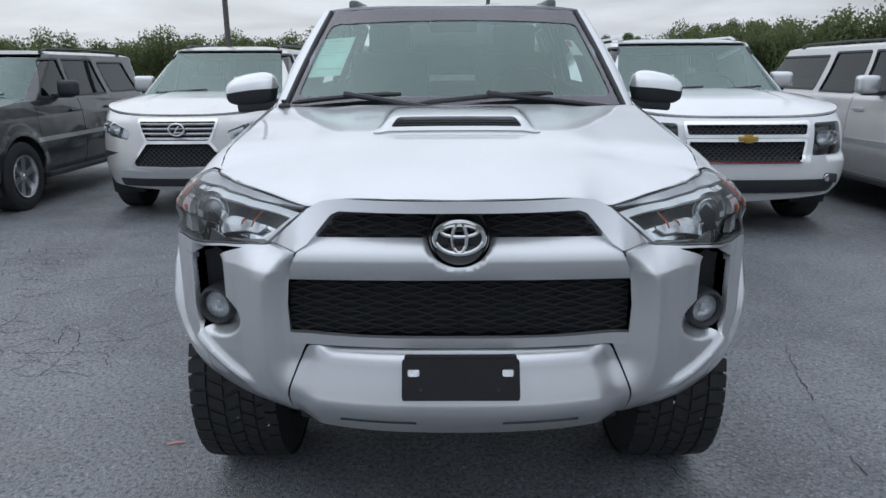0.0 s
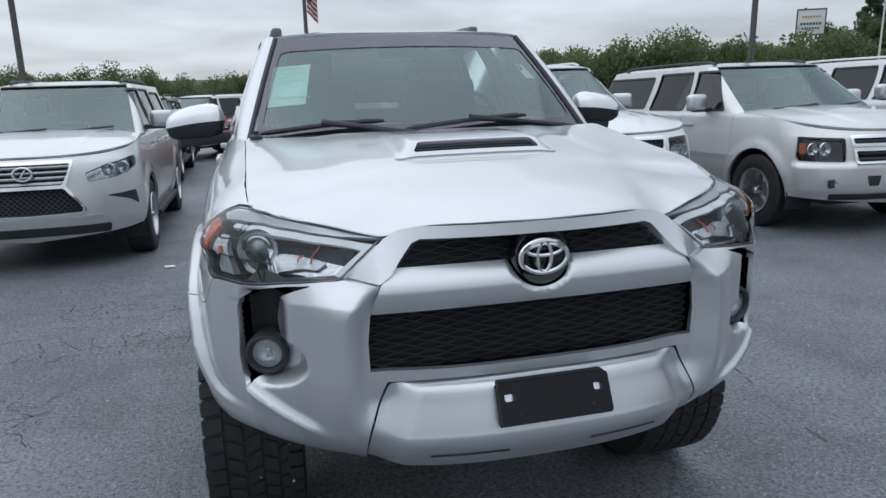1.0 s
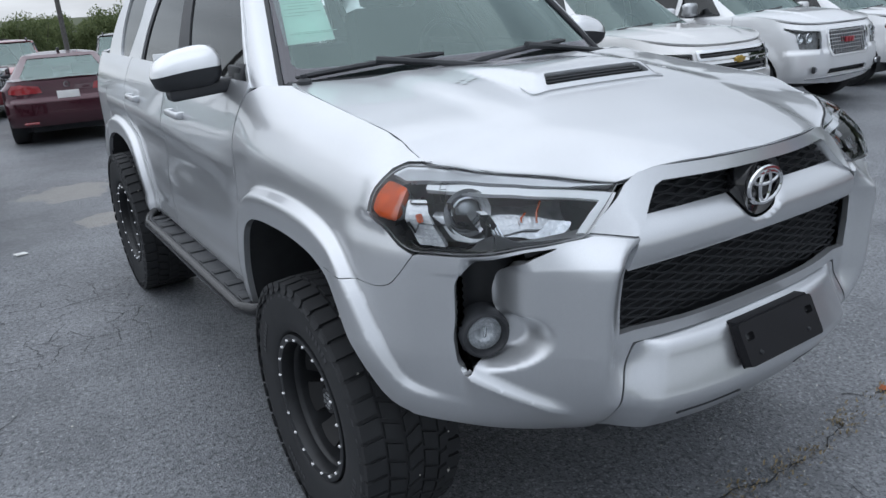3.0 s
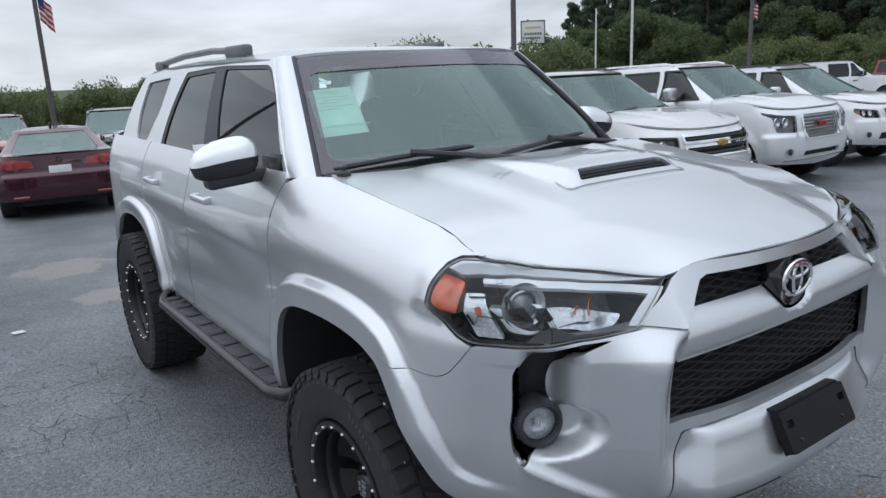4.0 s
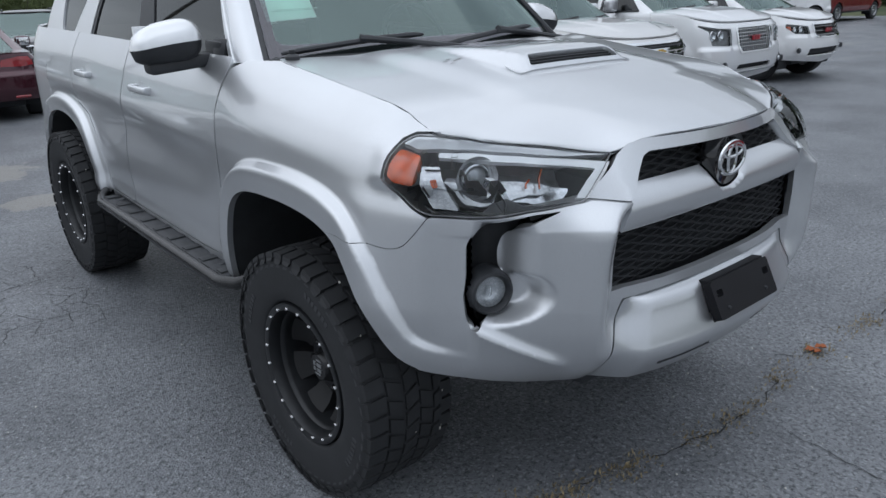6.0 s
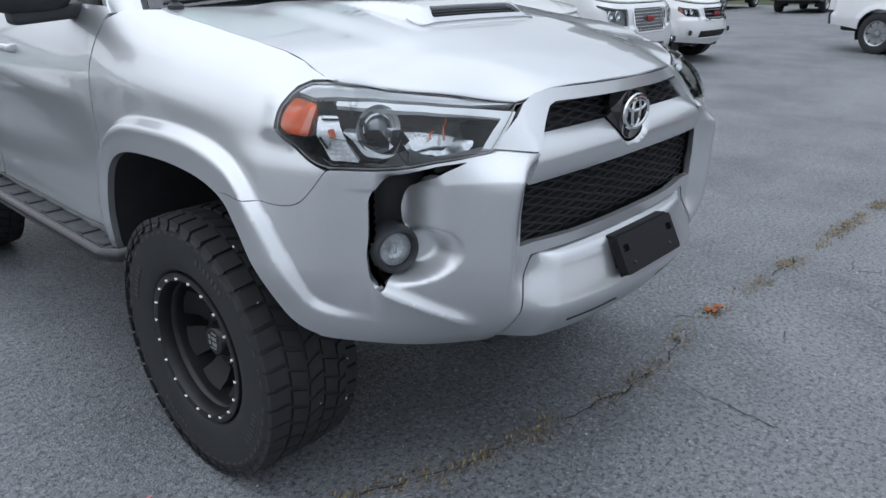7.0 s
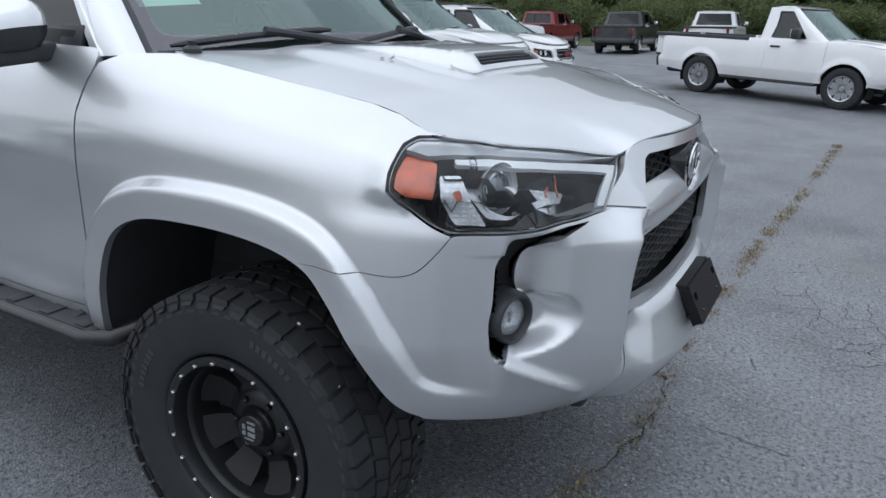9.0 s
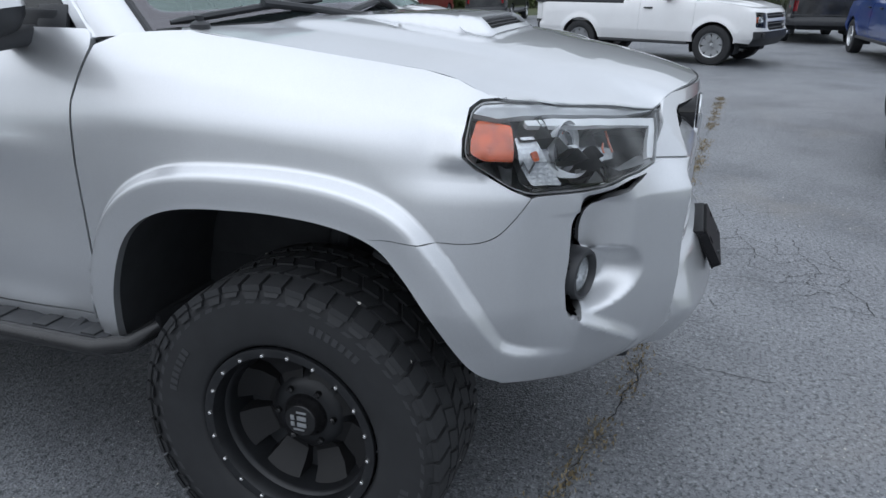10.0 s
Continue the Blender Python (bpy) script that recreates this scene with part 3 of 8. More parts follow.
def hero_front(v):
    return lerp_table([(0.54, 0.165), (0.60, 0.096), (0.66, 0.050), (0.72, 0.022), (0.80, 0.005), (0.86, 0.0)], v)


NOSE_LEAN = ((0.46, ((1.13, 0.0), (1.15, 0.004), (1.20, 0.045), (1.26, 0.097), (1.30, 0.12))),
             (0.57, ((1.09, 0.0), (1.153, 0.048), (1.20, 0.075), (1.27, 0.125), (1.31, 0.15))),
             (0.70, ((1.09, 0.0), (1.145, 0.020), (1.20, 0.050), (1.25, 0.090), (1.295, 0.14), (1.33, 0.17))),
             (0.80, ((1.11, -0.008), (1.14, -0.004), (1.20, 0.020), (1.25, 0.060), (1.30, 0.135), (1.33, 0.165))),
             (0.90, ((1.13, 0.0), (1.22, 0.005), (1.27, 0.030), (1.316, 0.088), (1.34, 0.110))),
             (0.955, ((1.20, 0.0), (1.26, 0.003), (1.315, 0.020), (1.34, 0.03))))


def hero_lean(x, v):
    """How far the nose leans back at the height v, x from the middle."""
    if v < 1.08:
        return 0.0
    S = NOSE_LEAN
    if x <= S[0][0]:
        return lerp_table(S[0][1], v)
    for (xa, ta), (xb, tb) in zip(S, S[1:]):
        if x < xb:
            f = smooth01((x - xa) / (xb - xa))
            return lerp_table(ta, v) * (1 - f) + lerp_table(tb, v) * f
    return lerp_table(S[-1][1], v) * max(0.0, 1 - (x - 0.955) / 0.024)


class PathDistance:
    def __init__(self, path):
        P = np.array(path)
        self.a, self.d = P[:-1], P[1:] - P[:-1]
        self.q = (self.d ** 2).sum(1)

    def __call__(self, x, y):
        r = np.array((x, y)) - self.a
        t = np.clip((r * self.d).sum(1) / self.q, 0, 1)
        e = r - self.d * t[:, None]
        return math.sqrt(float((e ** 2).sum(1).min()))


FLARE_F, FLARE_R = PathDistance(ARCH_F), PathDistance(ARCH_R)


def flare_profile(d):
    """Height of the flare, 0 to 1, at the distance d from the arch: nearly flat, then a quick roll down to the body."""
    return (0.86 + 0.14 * smooth01(d / 0.07)) * (1 - smooth01((d - 0.078) / 0.030))


FLARE_LINES = (0.055, 0.066, 0.078, 0.088, 0.098, 0.110, 0.121)


def ridge_v(u):
    return 0.690 + (u - 0.640) * 0.52


def crease(d, soft_in, soft_out, h):
    """A fold of the height h: it falls away over soft_in where d < 0 and over soft_out where d > 0."""
    return h * math.exp(d / soft_in) if d < 0 else h * max(0.0, 1 - d / soft_out) ** 1.6


def hero_swell(u, v, y):
    k = 0.0
    # wheel-arch flares: a flat band with a rolled outer edge
    if v < 1.25 and 0.85 < u < 2.4:
        d = FLARE_F(u, v)
        k += 0.038 * flare_profile(d) * smooth01((u - 0.84) / 0.36)
    if v < 1.2 and 3.5 < u < 5.2:
        k += 0.038 * flare_profile(FLARE_R(u, v))
    # upright corner pillars stand forward beside the grille
    if u < 0.80:
        k += lerp_table([(0.0, 0.030), (0.3, 0.032), (0.45, 0.034), (0.50, 0.043), (0.535, 0.046), (0.58, 0.036), (0.63, 0.017), (0.69, 0.002), (0.80, 0.0)], u) * lerp_table([(0.55, 0.3), (0.72, 0.9), (0.80, 1.0), (1.06, 1.0), (1.095, 0.85), (1.15, 0.30), (1.20, 0.0)], v)
    # the grille lies back between them
    if u < 0.62 and v < 1.25:
        ue = lerp_table(TUSK, v)
        k -= 0.056 * smooth01((ue - u) / 0.066) * smooth01((v - 0.70) / 0.12) * (1 - smooth01((v - 1.10) / 0.06))
    # the face rolls into the lamp channel, and a hollow runs from the lamp inwards
    if 0.60 < u < 0.90 and 0.78 < v < 1.14:
        groove = 0.082 * smooth01((u - 0.720) / 0.115) * smooth01((v - 0.92) / 0.05) * (1 - smooth01((v - 1.080) / 0.05))
        r = math.hypot((u - 0.835) / (0.165 if u < 0.835 else 0.07), (v - 0.910) / 0.086)
        bowl = 0.074 * smooth01((1 - r) / 0.46) if r < 1 else 0.0
        k -= max(groove, bowl) * (1 - smooth01((u - 0.865) / 0.04))
    # fold that runs from under the lamp inwards and down
    if 0.55 < u < 0.98 and 0.58 < v < 0.90:
        f = smooth01((u - 0.60) / 0.10) * (1 - smooth01((u - 0.875) / 0.04))
        k += f * crease(v - ridge_v(u), 0.065, 0.034, 0.027)
    # the lamp's outer end stands proud, and the corner below it is full
    if 0.95 < u < 1.40:
        k += 0.024 * smooth01((u - 0.96) / 0.13) * (1 - smooth01((u - 1.17) / 0.09)) * smooth01((v - 1.165) / 0.05) * (1 - smooth01((v - 1.268) / 0.045))
        k += 0.012 * smooth01((u - 0.96) / 0.09) * (1 - smooth01((u - 1.22) / 0.14)) * smooth01((v - 0.74) / 0.12) * (1 - smooth01((v - 1.11) / 0.07))
    # crease along the doors and a hollow below it
    if 2.2 < u < 4.7 and 0.6 < v < 1.4:
        vc = 1.135 + 0.05 * smooth01((u - 2.2) / 1.6)
        d = v - vc
        f = smooth01((u - 2.2) / 0.35)
        k += f * (0.009 * math.exp(-(d / 0.05) ** 2) - 0.008 * math.exp(-((d + 0.14) / 0.09) ** 2))
        k += f * 0.018 * (1 - smooth01((v - 0.64) / 0.10)) * smooth01((v - 0.56) / 0.05)
    # fender: soft shoulder line behind the headlight
    if 1.15 < u < 2.3 and 1.08 < v < 1.36:
        vc = 1.225 + 0.03 * (u - 1.2)
        k += 0.006 * math.exp(-((v - vc) / 0.05) ** 2) * smooth01((u - 1.2) / 0.3) * (1 - smooth01((u - 2.0) / 0.3))
    return k


HS = Shell(0.98, -0.025, 4.78, 0.74, 0.5, 2.5, 3.0, hero_wide, hero_front, lambda v: 0.08, hero_swell, side=0.685, lean=hero_lean, corner=corner_set)


HOOD_FRONT = [(0.0, 0.030), (0.20, 0.050), (0.345, 0.092), (0.395, 0.110), (0.445, 0.130), (0.60, 0.232), (0.70, 0.318), (0.775, 0.400), (0.790, 0.445)]
HOOD_PLAN = HOOD_FRONT + [(0.795, 0.520), (0.793, 0.70), (0.790, 1.0), (0.786, 1.262)]


def fender_rim(y):
    """Where the fender comes in to the bonnet's edge: its place on the belt and its height."""
    side = sorted((b, a) for a, b in HOOD_PLAN[6:])
    x = lerp_table(side, y) + 0.003
    u, v = HS.at_y(y), 1.35
    for _ in range(12):
        lo, hi = 1.24, 1.52
        for _ in range(24):
            v = 0.5 * (lo + hi)
            lo, hi = (v, hi) if abs(HS.place(u, v).x) > x else (lo, v)
        u += 0.8 * (y - HS.place(u, v).y)
    return u, v


RIM_AT = [(y, *fender_rim(y)) for y in (0.415, 0.44, 0.47, 0.50, 0.54, 0.62, 0.72, 0.86, 1.0, 1.13, 1.262)]
RIM = [(y, v) for y, u, v in RIM_AT]
HOOD_ROLL = PathDistance(HOOD_FRONT)


def hero_hood(x, y):
    """The bonnet: crowned, rolled down along its front edge, with a raised middle."""
    ax = abs(x)
    zc = lerp_table([(0.0, 1.310), (0.03, 1.316), (0.20, 1.346), (0.40, 1.376), (0.66, 1.410), (1.0, 1.448), (1.4, 1.470)], y)
    zs = lerp_table([(0.0, 1.272), (0.2, 1.300)] + RIM + [(1.5, 1.46)], y)
    z = zc - (zc - zs) * (ax / 0.79) ** 2.2
    amp = lerp_table([(0.0, 0.019), (0.2, 0.022), (0.345, 0.032), (0.445, 0.062), (0.60, 0.038), (0.70, 0.024), (0.76, 0.006), (0.792, 0.0)], ax)
    z -= amp * max(0.0, 1 - HOOD_ROLL(ax, y) / (0.24 - 0.13 * smooth01((ax - 0.58) / 0.18))) ** 2
    dome = smooth01((0.545 - ax) / 0.15) * smooth01((y - 0.2) / 0.5)
    return Vector((x, y - corner_set(x, y), z + 0.012 * dome))


def surround_at(u, v):
    """The painted frame above the grille; u is the distance from the middle."""
    t = (v - 1.15) / 0.15
    a = abs(u)
    foot = 0.15 * u * u + 0.80 * max(0.0, a - 0.466)
    y = foot * (1 - t) + (0.024 + 0.58 * u * u) * t
    return Vector((-u, y - 0.004 - corner_set(-u, y), v))


surround_at.turn = True


def screen_at(a, b):
    """The windscreen: a from -1 to 1 across, b from 0 at the cowl to 1 at the roof."""
    t = abs(a) ** 2.1
    x = a * (0.768 - 0.160 * b)
    y = (1.125 + 0.655 * b) * (1 - t) + (1.405 + 0.485 * b) * t
    z = (1.452 + 0.432 * b) * (1 - t) + (1.436 + 0.430 * b) * t + 0.012 * math.sin(math.pi * b)
    return Vector((x, y, z))


def cabin_x(y, z):
    d = z - 1.44
    return 0.838 - 0.27 * d - 0.32 * d * d - 0.02 * max(0.0, (y - 2.5) / 2)


def cabin_at(s):
    def surf(y, z):
        return Vector((s * cabin_x(y, z), y, z))
    surf.turn = s < 0
    return surf

# ---------------------------------------------------------------- the silver SUV in front
def mirrored(pts):
    """A closed outline from its half, given from the middle line round to the middle line."""
    return list(pts) + [(-a, b) for a, b in reversed(pts) if abs(a) > 1e-6]


def build_hero():
    car = thing("suv", "lifted metallic silver off-road SUV with black wheels, parked nose out", "car")
    S = M["silver"]
    U = HS.at_y
    fine = 0.022
    hl = [(0.459, 1.262), (0.653, 1.286), (0.812, 1.303), (0.92, 1.311), (1.012, 1.3155), (1.140, 1.3145), (1.162, 1.300), (1.172, 1.25), (1.168, 1.213), (1.140, 1.188), (1.06, 1.148), (1.008, 1.133), (0.892, 1.134), (0.84, 1.138), (0.75, 1.146), (0.574, 1.155)]
    hl = rounded(hl, [0.008, 0.02, 0.02, 0.02, 0.03, 0.02, 0.02, 0.03, 0.03, 0.03, 0.03, 0.02, 0.03, 0.03, 0.03, 0.015], 4)
    slot = [(0.650, 1.1395), (0.720, 1.1365), (0.80, 1.1285), (0.862, 1.117), (0.897, 1.092), (0.916, 1.060), (0.917, 0.965), (0.924, 0.915), (0.917, 0.850), (0.902, 0.818), (0.880, 0.820), (0.870, 0.846)]
    slot += [(0.848, 0.852), (0.818, 0.866), (0.800, 0.890), (0.797, 0.920), (0.808, 0.950), (0.832, 0.975), (0.835, 1.020), (0.820, 1.062), (0.782, 1.094), (0.715, 1.122)]
    slot = rounded(slot, 0.014, 3)
    # bumper cover with its lamp channels
    seam_curve = smooth_path([(1.32, 1.023), (1.235, 1.020), (1.150, 1.020), (1.095, 1.036), (1.055, 1.074), (1.016, 1.124)], 5)
    lower = [(0.0, 0.862), (0.46, 0.860), (0.468, 0.845), (0.488, 0.80), (0.512, 0.72), (0.536, 0.62), (0.546, 0.585), (0.575, 0.590), (0.70, 0.604), (0.83, 0.622), (0.95, 0.642), (1.05, 0.657)]
    up = list(reversed(ARCH_F[SEAM:LOW_END])) + seam_curve + [(1.004, 1.1275), (0.894, 1.1285), (0.842, 1.1325), (0.75, 1.1405), (0.574, 1.1515), (0.556, 1.1548), (0.468, 1.1465)]
    inner = [(0.482, 1.10), (0.500, 1.055), (0.508, 0.98), (0.506, 0.895), (0.0, 0.892)]
    half = lower + up + inner
    side_half = [(0.30, 0.862)] + lower[1:] + up + inner[:-1] + [(0.30, 0.892)]
    for s in (-1, 1):
        fl = [offset_path(ARCH_F, d) for d in FLARE_LINES]
        rg = [[(u, ridge_v(u) + dv) for u in np.linspace(0.60, 0.95, 30)] for dv in (-0.02, 0.0, 0.010, 0.022)]
        rg += [[(0.835 + 0.165 * q * math.cos(a), 0.910 + 0.086 * q * math.sin(a)) for a in np.linspace(1.75, 4.3, 26)] for q in (0.8, 1.0)]
        tk = [[(lerp_table(TUSK, v) + du, v) for v in np.linspace(0.60, 1.14, 30)] for du in (0.010, 0.0, -0.012, -0.026, -0.040, -0.054)]
        panel("bumper_corner", side_half, HS.on(s), S, car, [slot], 0.0088, 0.022, 0.0, "", False, fl + rg + tk)
        # ledge behind the cover's upper edge, under the lamp and the grille surround
        bm = bmesh.new()
        rows = []
        for u in np.linspace(0.470, 0.98, 44):
            v = lerp_table([(0.468, 1.1440), (0.556, 1.1522), (0.574, 1.1490), (0.75, 1.1380), (0.842, 1.1300), (1.0, 1.1255)], u)
            a = HS.place(u, v, s) + Vector((0, 0.006, 0))
            rows.append([bm.verts.new(a + Vector((-s * dx, dy, dz))) for dx, dy, dz in ((0, 0, 0), (0.004, 0.018, 0.001), (0.010, 0.060, 0.003), (0.010, 0.060, -0.006), (0, 0.004, -0.006))])
        for A, B in zip(rows, rows[1:]):
            for j in range(4):
                bm.faces.new((A[j], A[j + 1], B[j + 1], B[j]))
        bmesh.ops.recalc_face_normals(bm, faces=bm.faces)
        part("bumper_ledge", bm, S, car)
        # channel and lamp
        ch = panel("lamp_channel", ring(slot, -0.006), HS.on(s), M["trim"], car, (), 0.0115, -0.028, -0.042, "matt black plastic channel")
        ax = Vector((s * 0.30, -0.95, 0.0)).normalized()
        rot = Vector((0, -1, 0)).rotation_difference(ax).to_matrix().to_4x4()
        base = Vector((s * 0.775, 0.236 - corner_set(s * 0.775, 0.236), 0.912))

        def turned(prof, nm, mat, par, lab="", seg=36):
            bm = bmesh.new()
            bm_lathe(bm, prof, seg, "y", (0, 0, 0))
            bmesh.ops.transform(bm, matrix=Matrix.Translation(base) @ rot, verts=bm.verts)
            return part(nm, bm, mat, par, lab)

        bez = turned([(0.05, 0.066), (0.0, 0.065), (-0.012, 0.060), (-0.014, 0.053), (-0.004, 0.046), (0.03, 0.043)], "fog_bezel", M["trim"], car, "round black bezel")
        turned([(0.026, 0.0), (0.022, 0.022), (0.008, 0.039), (0.002, 0.0435)], "reflector", M["fluted"], bez)
        bm = bmesh.new()
        bm_box(bm, base - ax * 0.012, (0.014, 0.012, 0.030), 0.004)
        part("bulb_shield", bm, M["chrome"], bez)
        lens = turned([(-0.012, 0.0), (-0.010, 0.018), (-0.005, 0.034), (0.002, 0.0445)], "fog_lens", M["lens"], bez)
        lens.visible_shadow = False
    panel("bumper_strip", mirrored([(0.0, 0.862), (0.3002, 0.862), (0.3002, 0.892), (0.0, 0.892)]), HS.on(-1), S, car, (), fine, 0.02)
    # skid panel below, set forward
    sk = mirrored([(0.0, 0.8585), (0.452, 0.8565), (0.462, 0.842), (0.482, 0.80), (0.506, 0.72), (0.530, 0.635), (0.538, 0.612), (0.50, 0.602), (0.0, 0.598)])
    sk_end = [(0.55, 0.545), (0.58, 0.538), (0.62, 0.530), (0.72, 0.506), (0.80, 0.482), (0.856, 0.452)]

    def skid_at(u, v):
        p, q = HS.place(u, v), HS.place(u, 0.68)
        prof = lerp_table([(0.545, 0.100), (0.60, 0.060), (0.66, 0.018), (0.69, 0.003), (0.705, 0.0), (0.73, 0.008), (0.80, 0.036), (0.838, 0.052), (0.850, 0.066), (0.8585, 0.095)], v)
        rib = 0.005 * math.exp(-((v - 0.645) / 0.006) ** 2) * smooth01((abs(u) - 0.12) / 0.02) * (1 - smooth01((abs(u) - 0.35) / 0.02))
        y = q.y - 0.026 - 0.046 * (1 - 0.6 * (abs(u) / 0.55) ** 3) + prof + rib
        w = smooth01((lerp_table(sk_end, v) - abs(u)) / 0.10)
        return Vector((p.x, y * w + p.y * (1 - w), v))
    skid_at.turn = True
    panel("skid_panel", rounded(sk, 0.012, 2), skid_at, M["silver_dull"], car, (), 0.016, 0.02, 0.0, "satin silver lower bumper panel", False, [[(u, v) for u in np.linspace(-0.45, 0.45, 60)] for v in (0.69, 0.705, 0.72, 0.842, 0.850, 0.855)])
    for s in (-1, 1):
        # inset rib line
        pts = [skid_at(s * -u, 0.648) + Vector((0, -0.001, 0)) for u in np.linspace(0.13, 0.36, 8)]
        tube("rib", pts, 0.0035, M["plastic"], car, 5)
    # dark shadow gap and grille parts
    box("bumper_beam", (0, 0.20, 0.88), (1.02, 0.16, 0.64), M["dark"], car, 0.03)
    surround = [(0.0, 1.262), (0.345, 1.258), (0.368, 1.248), (0.405, 1.205), (0.436, 1.168), (0.468, 1.1485), (0.556, 1.1575), (0.500, 1.206), (0.441, 1.258), (0.40, 1.281), (0.345, 1.2905), (0.0, 1.295)]
    full = surround + [(-a, b) for a, b in reversed(surround[1:-1])]
    panel("grille_surround", rounded(full, 0.004, 2), surround_at, S, car, (), fine, 0.05)

    def grille_back(u, v):
        p = HS.place(min(max(u, -0.5), 0.5), v)
        return Vector((-u, 0.050 + 0.25 * (abs(u) ** 2.4) * 0.4 + 0.42 * max(0.0, v - 1.16), v))
    grille_back.turn = True
    low_o = mirrored([(0.0, 1.062), (0.502, 1.060), (0.508, 0.98), (0.506, 0.888), (0.0, 0.886)])
    up_o = mirrored([(0.0, 1.264), (0.36, 1.260), (0.44, 1.172), (0.0, 1.172)])
    for nm, o in (("lower_grille", low_o), ("upper_grille", up_o)):
        g = panel(nm, o, grille_back, M["dark"], car, (), 0.05, 0.0, -0.02)
        # wavy lattice
        z0, z1 = min(p[1] for p in o), max(p[1] for p in o)
        rows = 7 if nm == "lower_grille" else 4
        for i in range(rows):
            zc = z0 + (z1 - z0) * (i + 0.5) / rows
            amp = (z1 - z0) / rows * 0.42
            us = [u for u in np.linspace(-0.50, 0.50, 81) if inside(o, u, zc)]
            for ph in (0, math.pi):
                pts = []
                for u in us:
                    w = zc + amp * math.sin(u * 34 + i * math.pi + ph)
                    pts.append(grille_back(u, w) + Vector((0, 0.004, 0)))
                tube("lattice", pts, 0.0040, M["lattice"], g, 5)
    # bar across the grille, dished round the emblem

    def bar_at(u, v):
        t = (v - 1.122) / 0.062
        y = 0.004 + 0.25 * (abs(u) ** 2.4) * 0.40 + 0.030 * t * t * (0.6 if t < 0 else 1.4) + 0.012 * max(0, t)
        d = math.hypot(u, (v - 1.196))
        y += 0.018 * (1 - smooth01((d - 0.088) / 0.02))
        return Vector((-u, y, v))
    bar_at.turn = True
    circ = [(0.094 * math.sin(a), 1.196 - 0.094 * math.cos(a)) for a in np.linspace(0.0, radians(80), 22)]
    bar = [(0.0, 1.064), (0.492, 1.064), (0.486, 1.10), (0.468, 1.140), (0.440, 1.172), (0.425, 1.182)] + [(circ[-1][0] + 0.004, 1.182)] + circ[::-1][1:]
    panel("grille_bar", rounded(bar + [(-a, b) for a, b in reversed(bar) if a > 1e-6], 0.004, 2), bar_at, S, car, (), 0.011, 0.03)
    # emblem: dark round plate with ovals in chrome
    bm = bmesh.new()
    bm_lathe(bm, [(0.05, 0.088), (0.006, 0.086), (0.0, 0.081), (0.004, 0.076), (0.008, 0.0)], 40, "y", (0, 0.020, 1.192))
    em = part("emblem", bm, M["gloss_black"], car, "round black badge plate with chrome ovals")

    def oval(rx, rz, cz, r, tilt=0.0):
        bm = bmesh.new()
        n, k = 44, 7
        rings = []
        for i in range(n):
            a = 2 * math.pi * i / n
            c = Vector((rx * math.cos(a), 0, rz * math.sin(a)))
            nrm = Vector((math.cos(a) / rx, 0, math.sin(a) / rz)).normalized()
            rings.append([bm.verts.new(Vector((0, 0.0, cz)) + c + nrm * r * math.cos(b) + Vector((0, -1, 0)) * r * 0.8 * math.sin(b) + Vector((0, 0.0, 0))) for b in [2 * math.pi * j / k for j in range(k)]])
        for i in range(n):
            A, B = rings[i], rings[(i + 1) % n]
            for j in range(k):
                bm.faces.new((A[j], A[(j + 1) % k], B[(j + 1) % k], B[j]))
        bmesh.ops.translate(bm, verts=bm.verts, vec=(0, 0.012, 0))
        return bm
    part("outer_oval", oval(0.070, 0.047, 1.192, 0.0075), M["chrome"], em)
    part("upright_oval", oval(0.021, 0.043, 1.191, 0.0062), M["chrome"], em)
    part("wide_oval", oval(0.052, 0.0165, 1.2115, 0.0058), M["chrome"], em)
    # plate holder
    bm = bmesh.new()
    tilt = Euler((radians(-28), 0, 0))
    bm_box(bm, (0.003, -0.057, 0.789), (0.335, 0.006, 0.118), 0.002, tilt, 1)
    bm_box(bm, (0.003, -0.020, 0.800), (0.325, 0.07, 0.10), 0.006, Euler((radians(-10), 0, 0)))
    pl = part("plate_holder", bm, M["plate_black"], car, "empty black plate holder")

    def plate_at(a, b):
        return Vector((0.003 - a, -0.0814 + 0.469 * b, 0.8021 + 0.883 * b))
    plate_at.turn = True
    face = rounded([(-0.1675, -0.059), (0.1675, -0.059), (0.1675, 0.059), (-0.1675, 0.059)], 0.012, 3)
    cuts = [rounded([(q * 0.135 + a, 0.019 + b) for a, b in ((-0.017, -0.011), (0.017, -0.011), (0.017, 0.011), (-0.017, 0.011))], 0.006, 2) for q in (-1, 1)]
    panel("plate_face", face, plate_at, M["plate_black"], pl, cuts, 0.03, 0.024)
    for s, cut in zip((1, -1), cuts):
        panel("slot_hole", ring(cut, -0.003), plate_at, M["reflector"], pl, (), 0.03, 0.0, -0.018, "pale screw hole")
        bm = bmesh.new()
        bm_lathe(bm, [(-0.012, 0.0), (-0.011, 0.005), (0.0, 0.006)], 8, "y", (s * 0.11, -0.09, 0.775))
        part("screw", bm, M["trim"], pl)
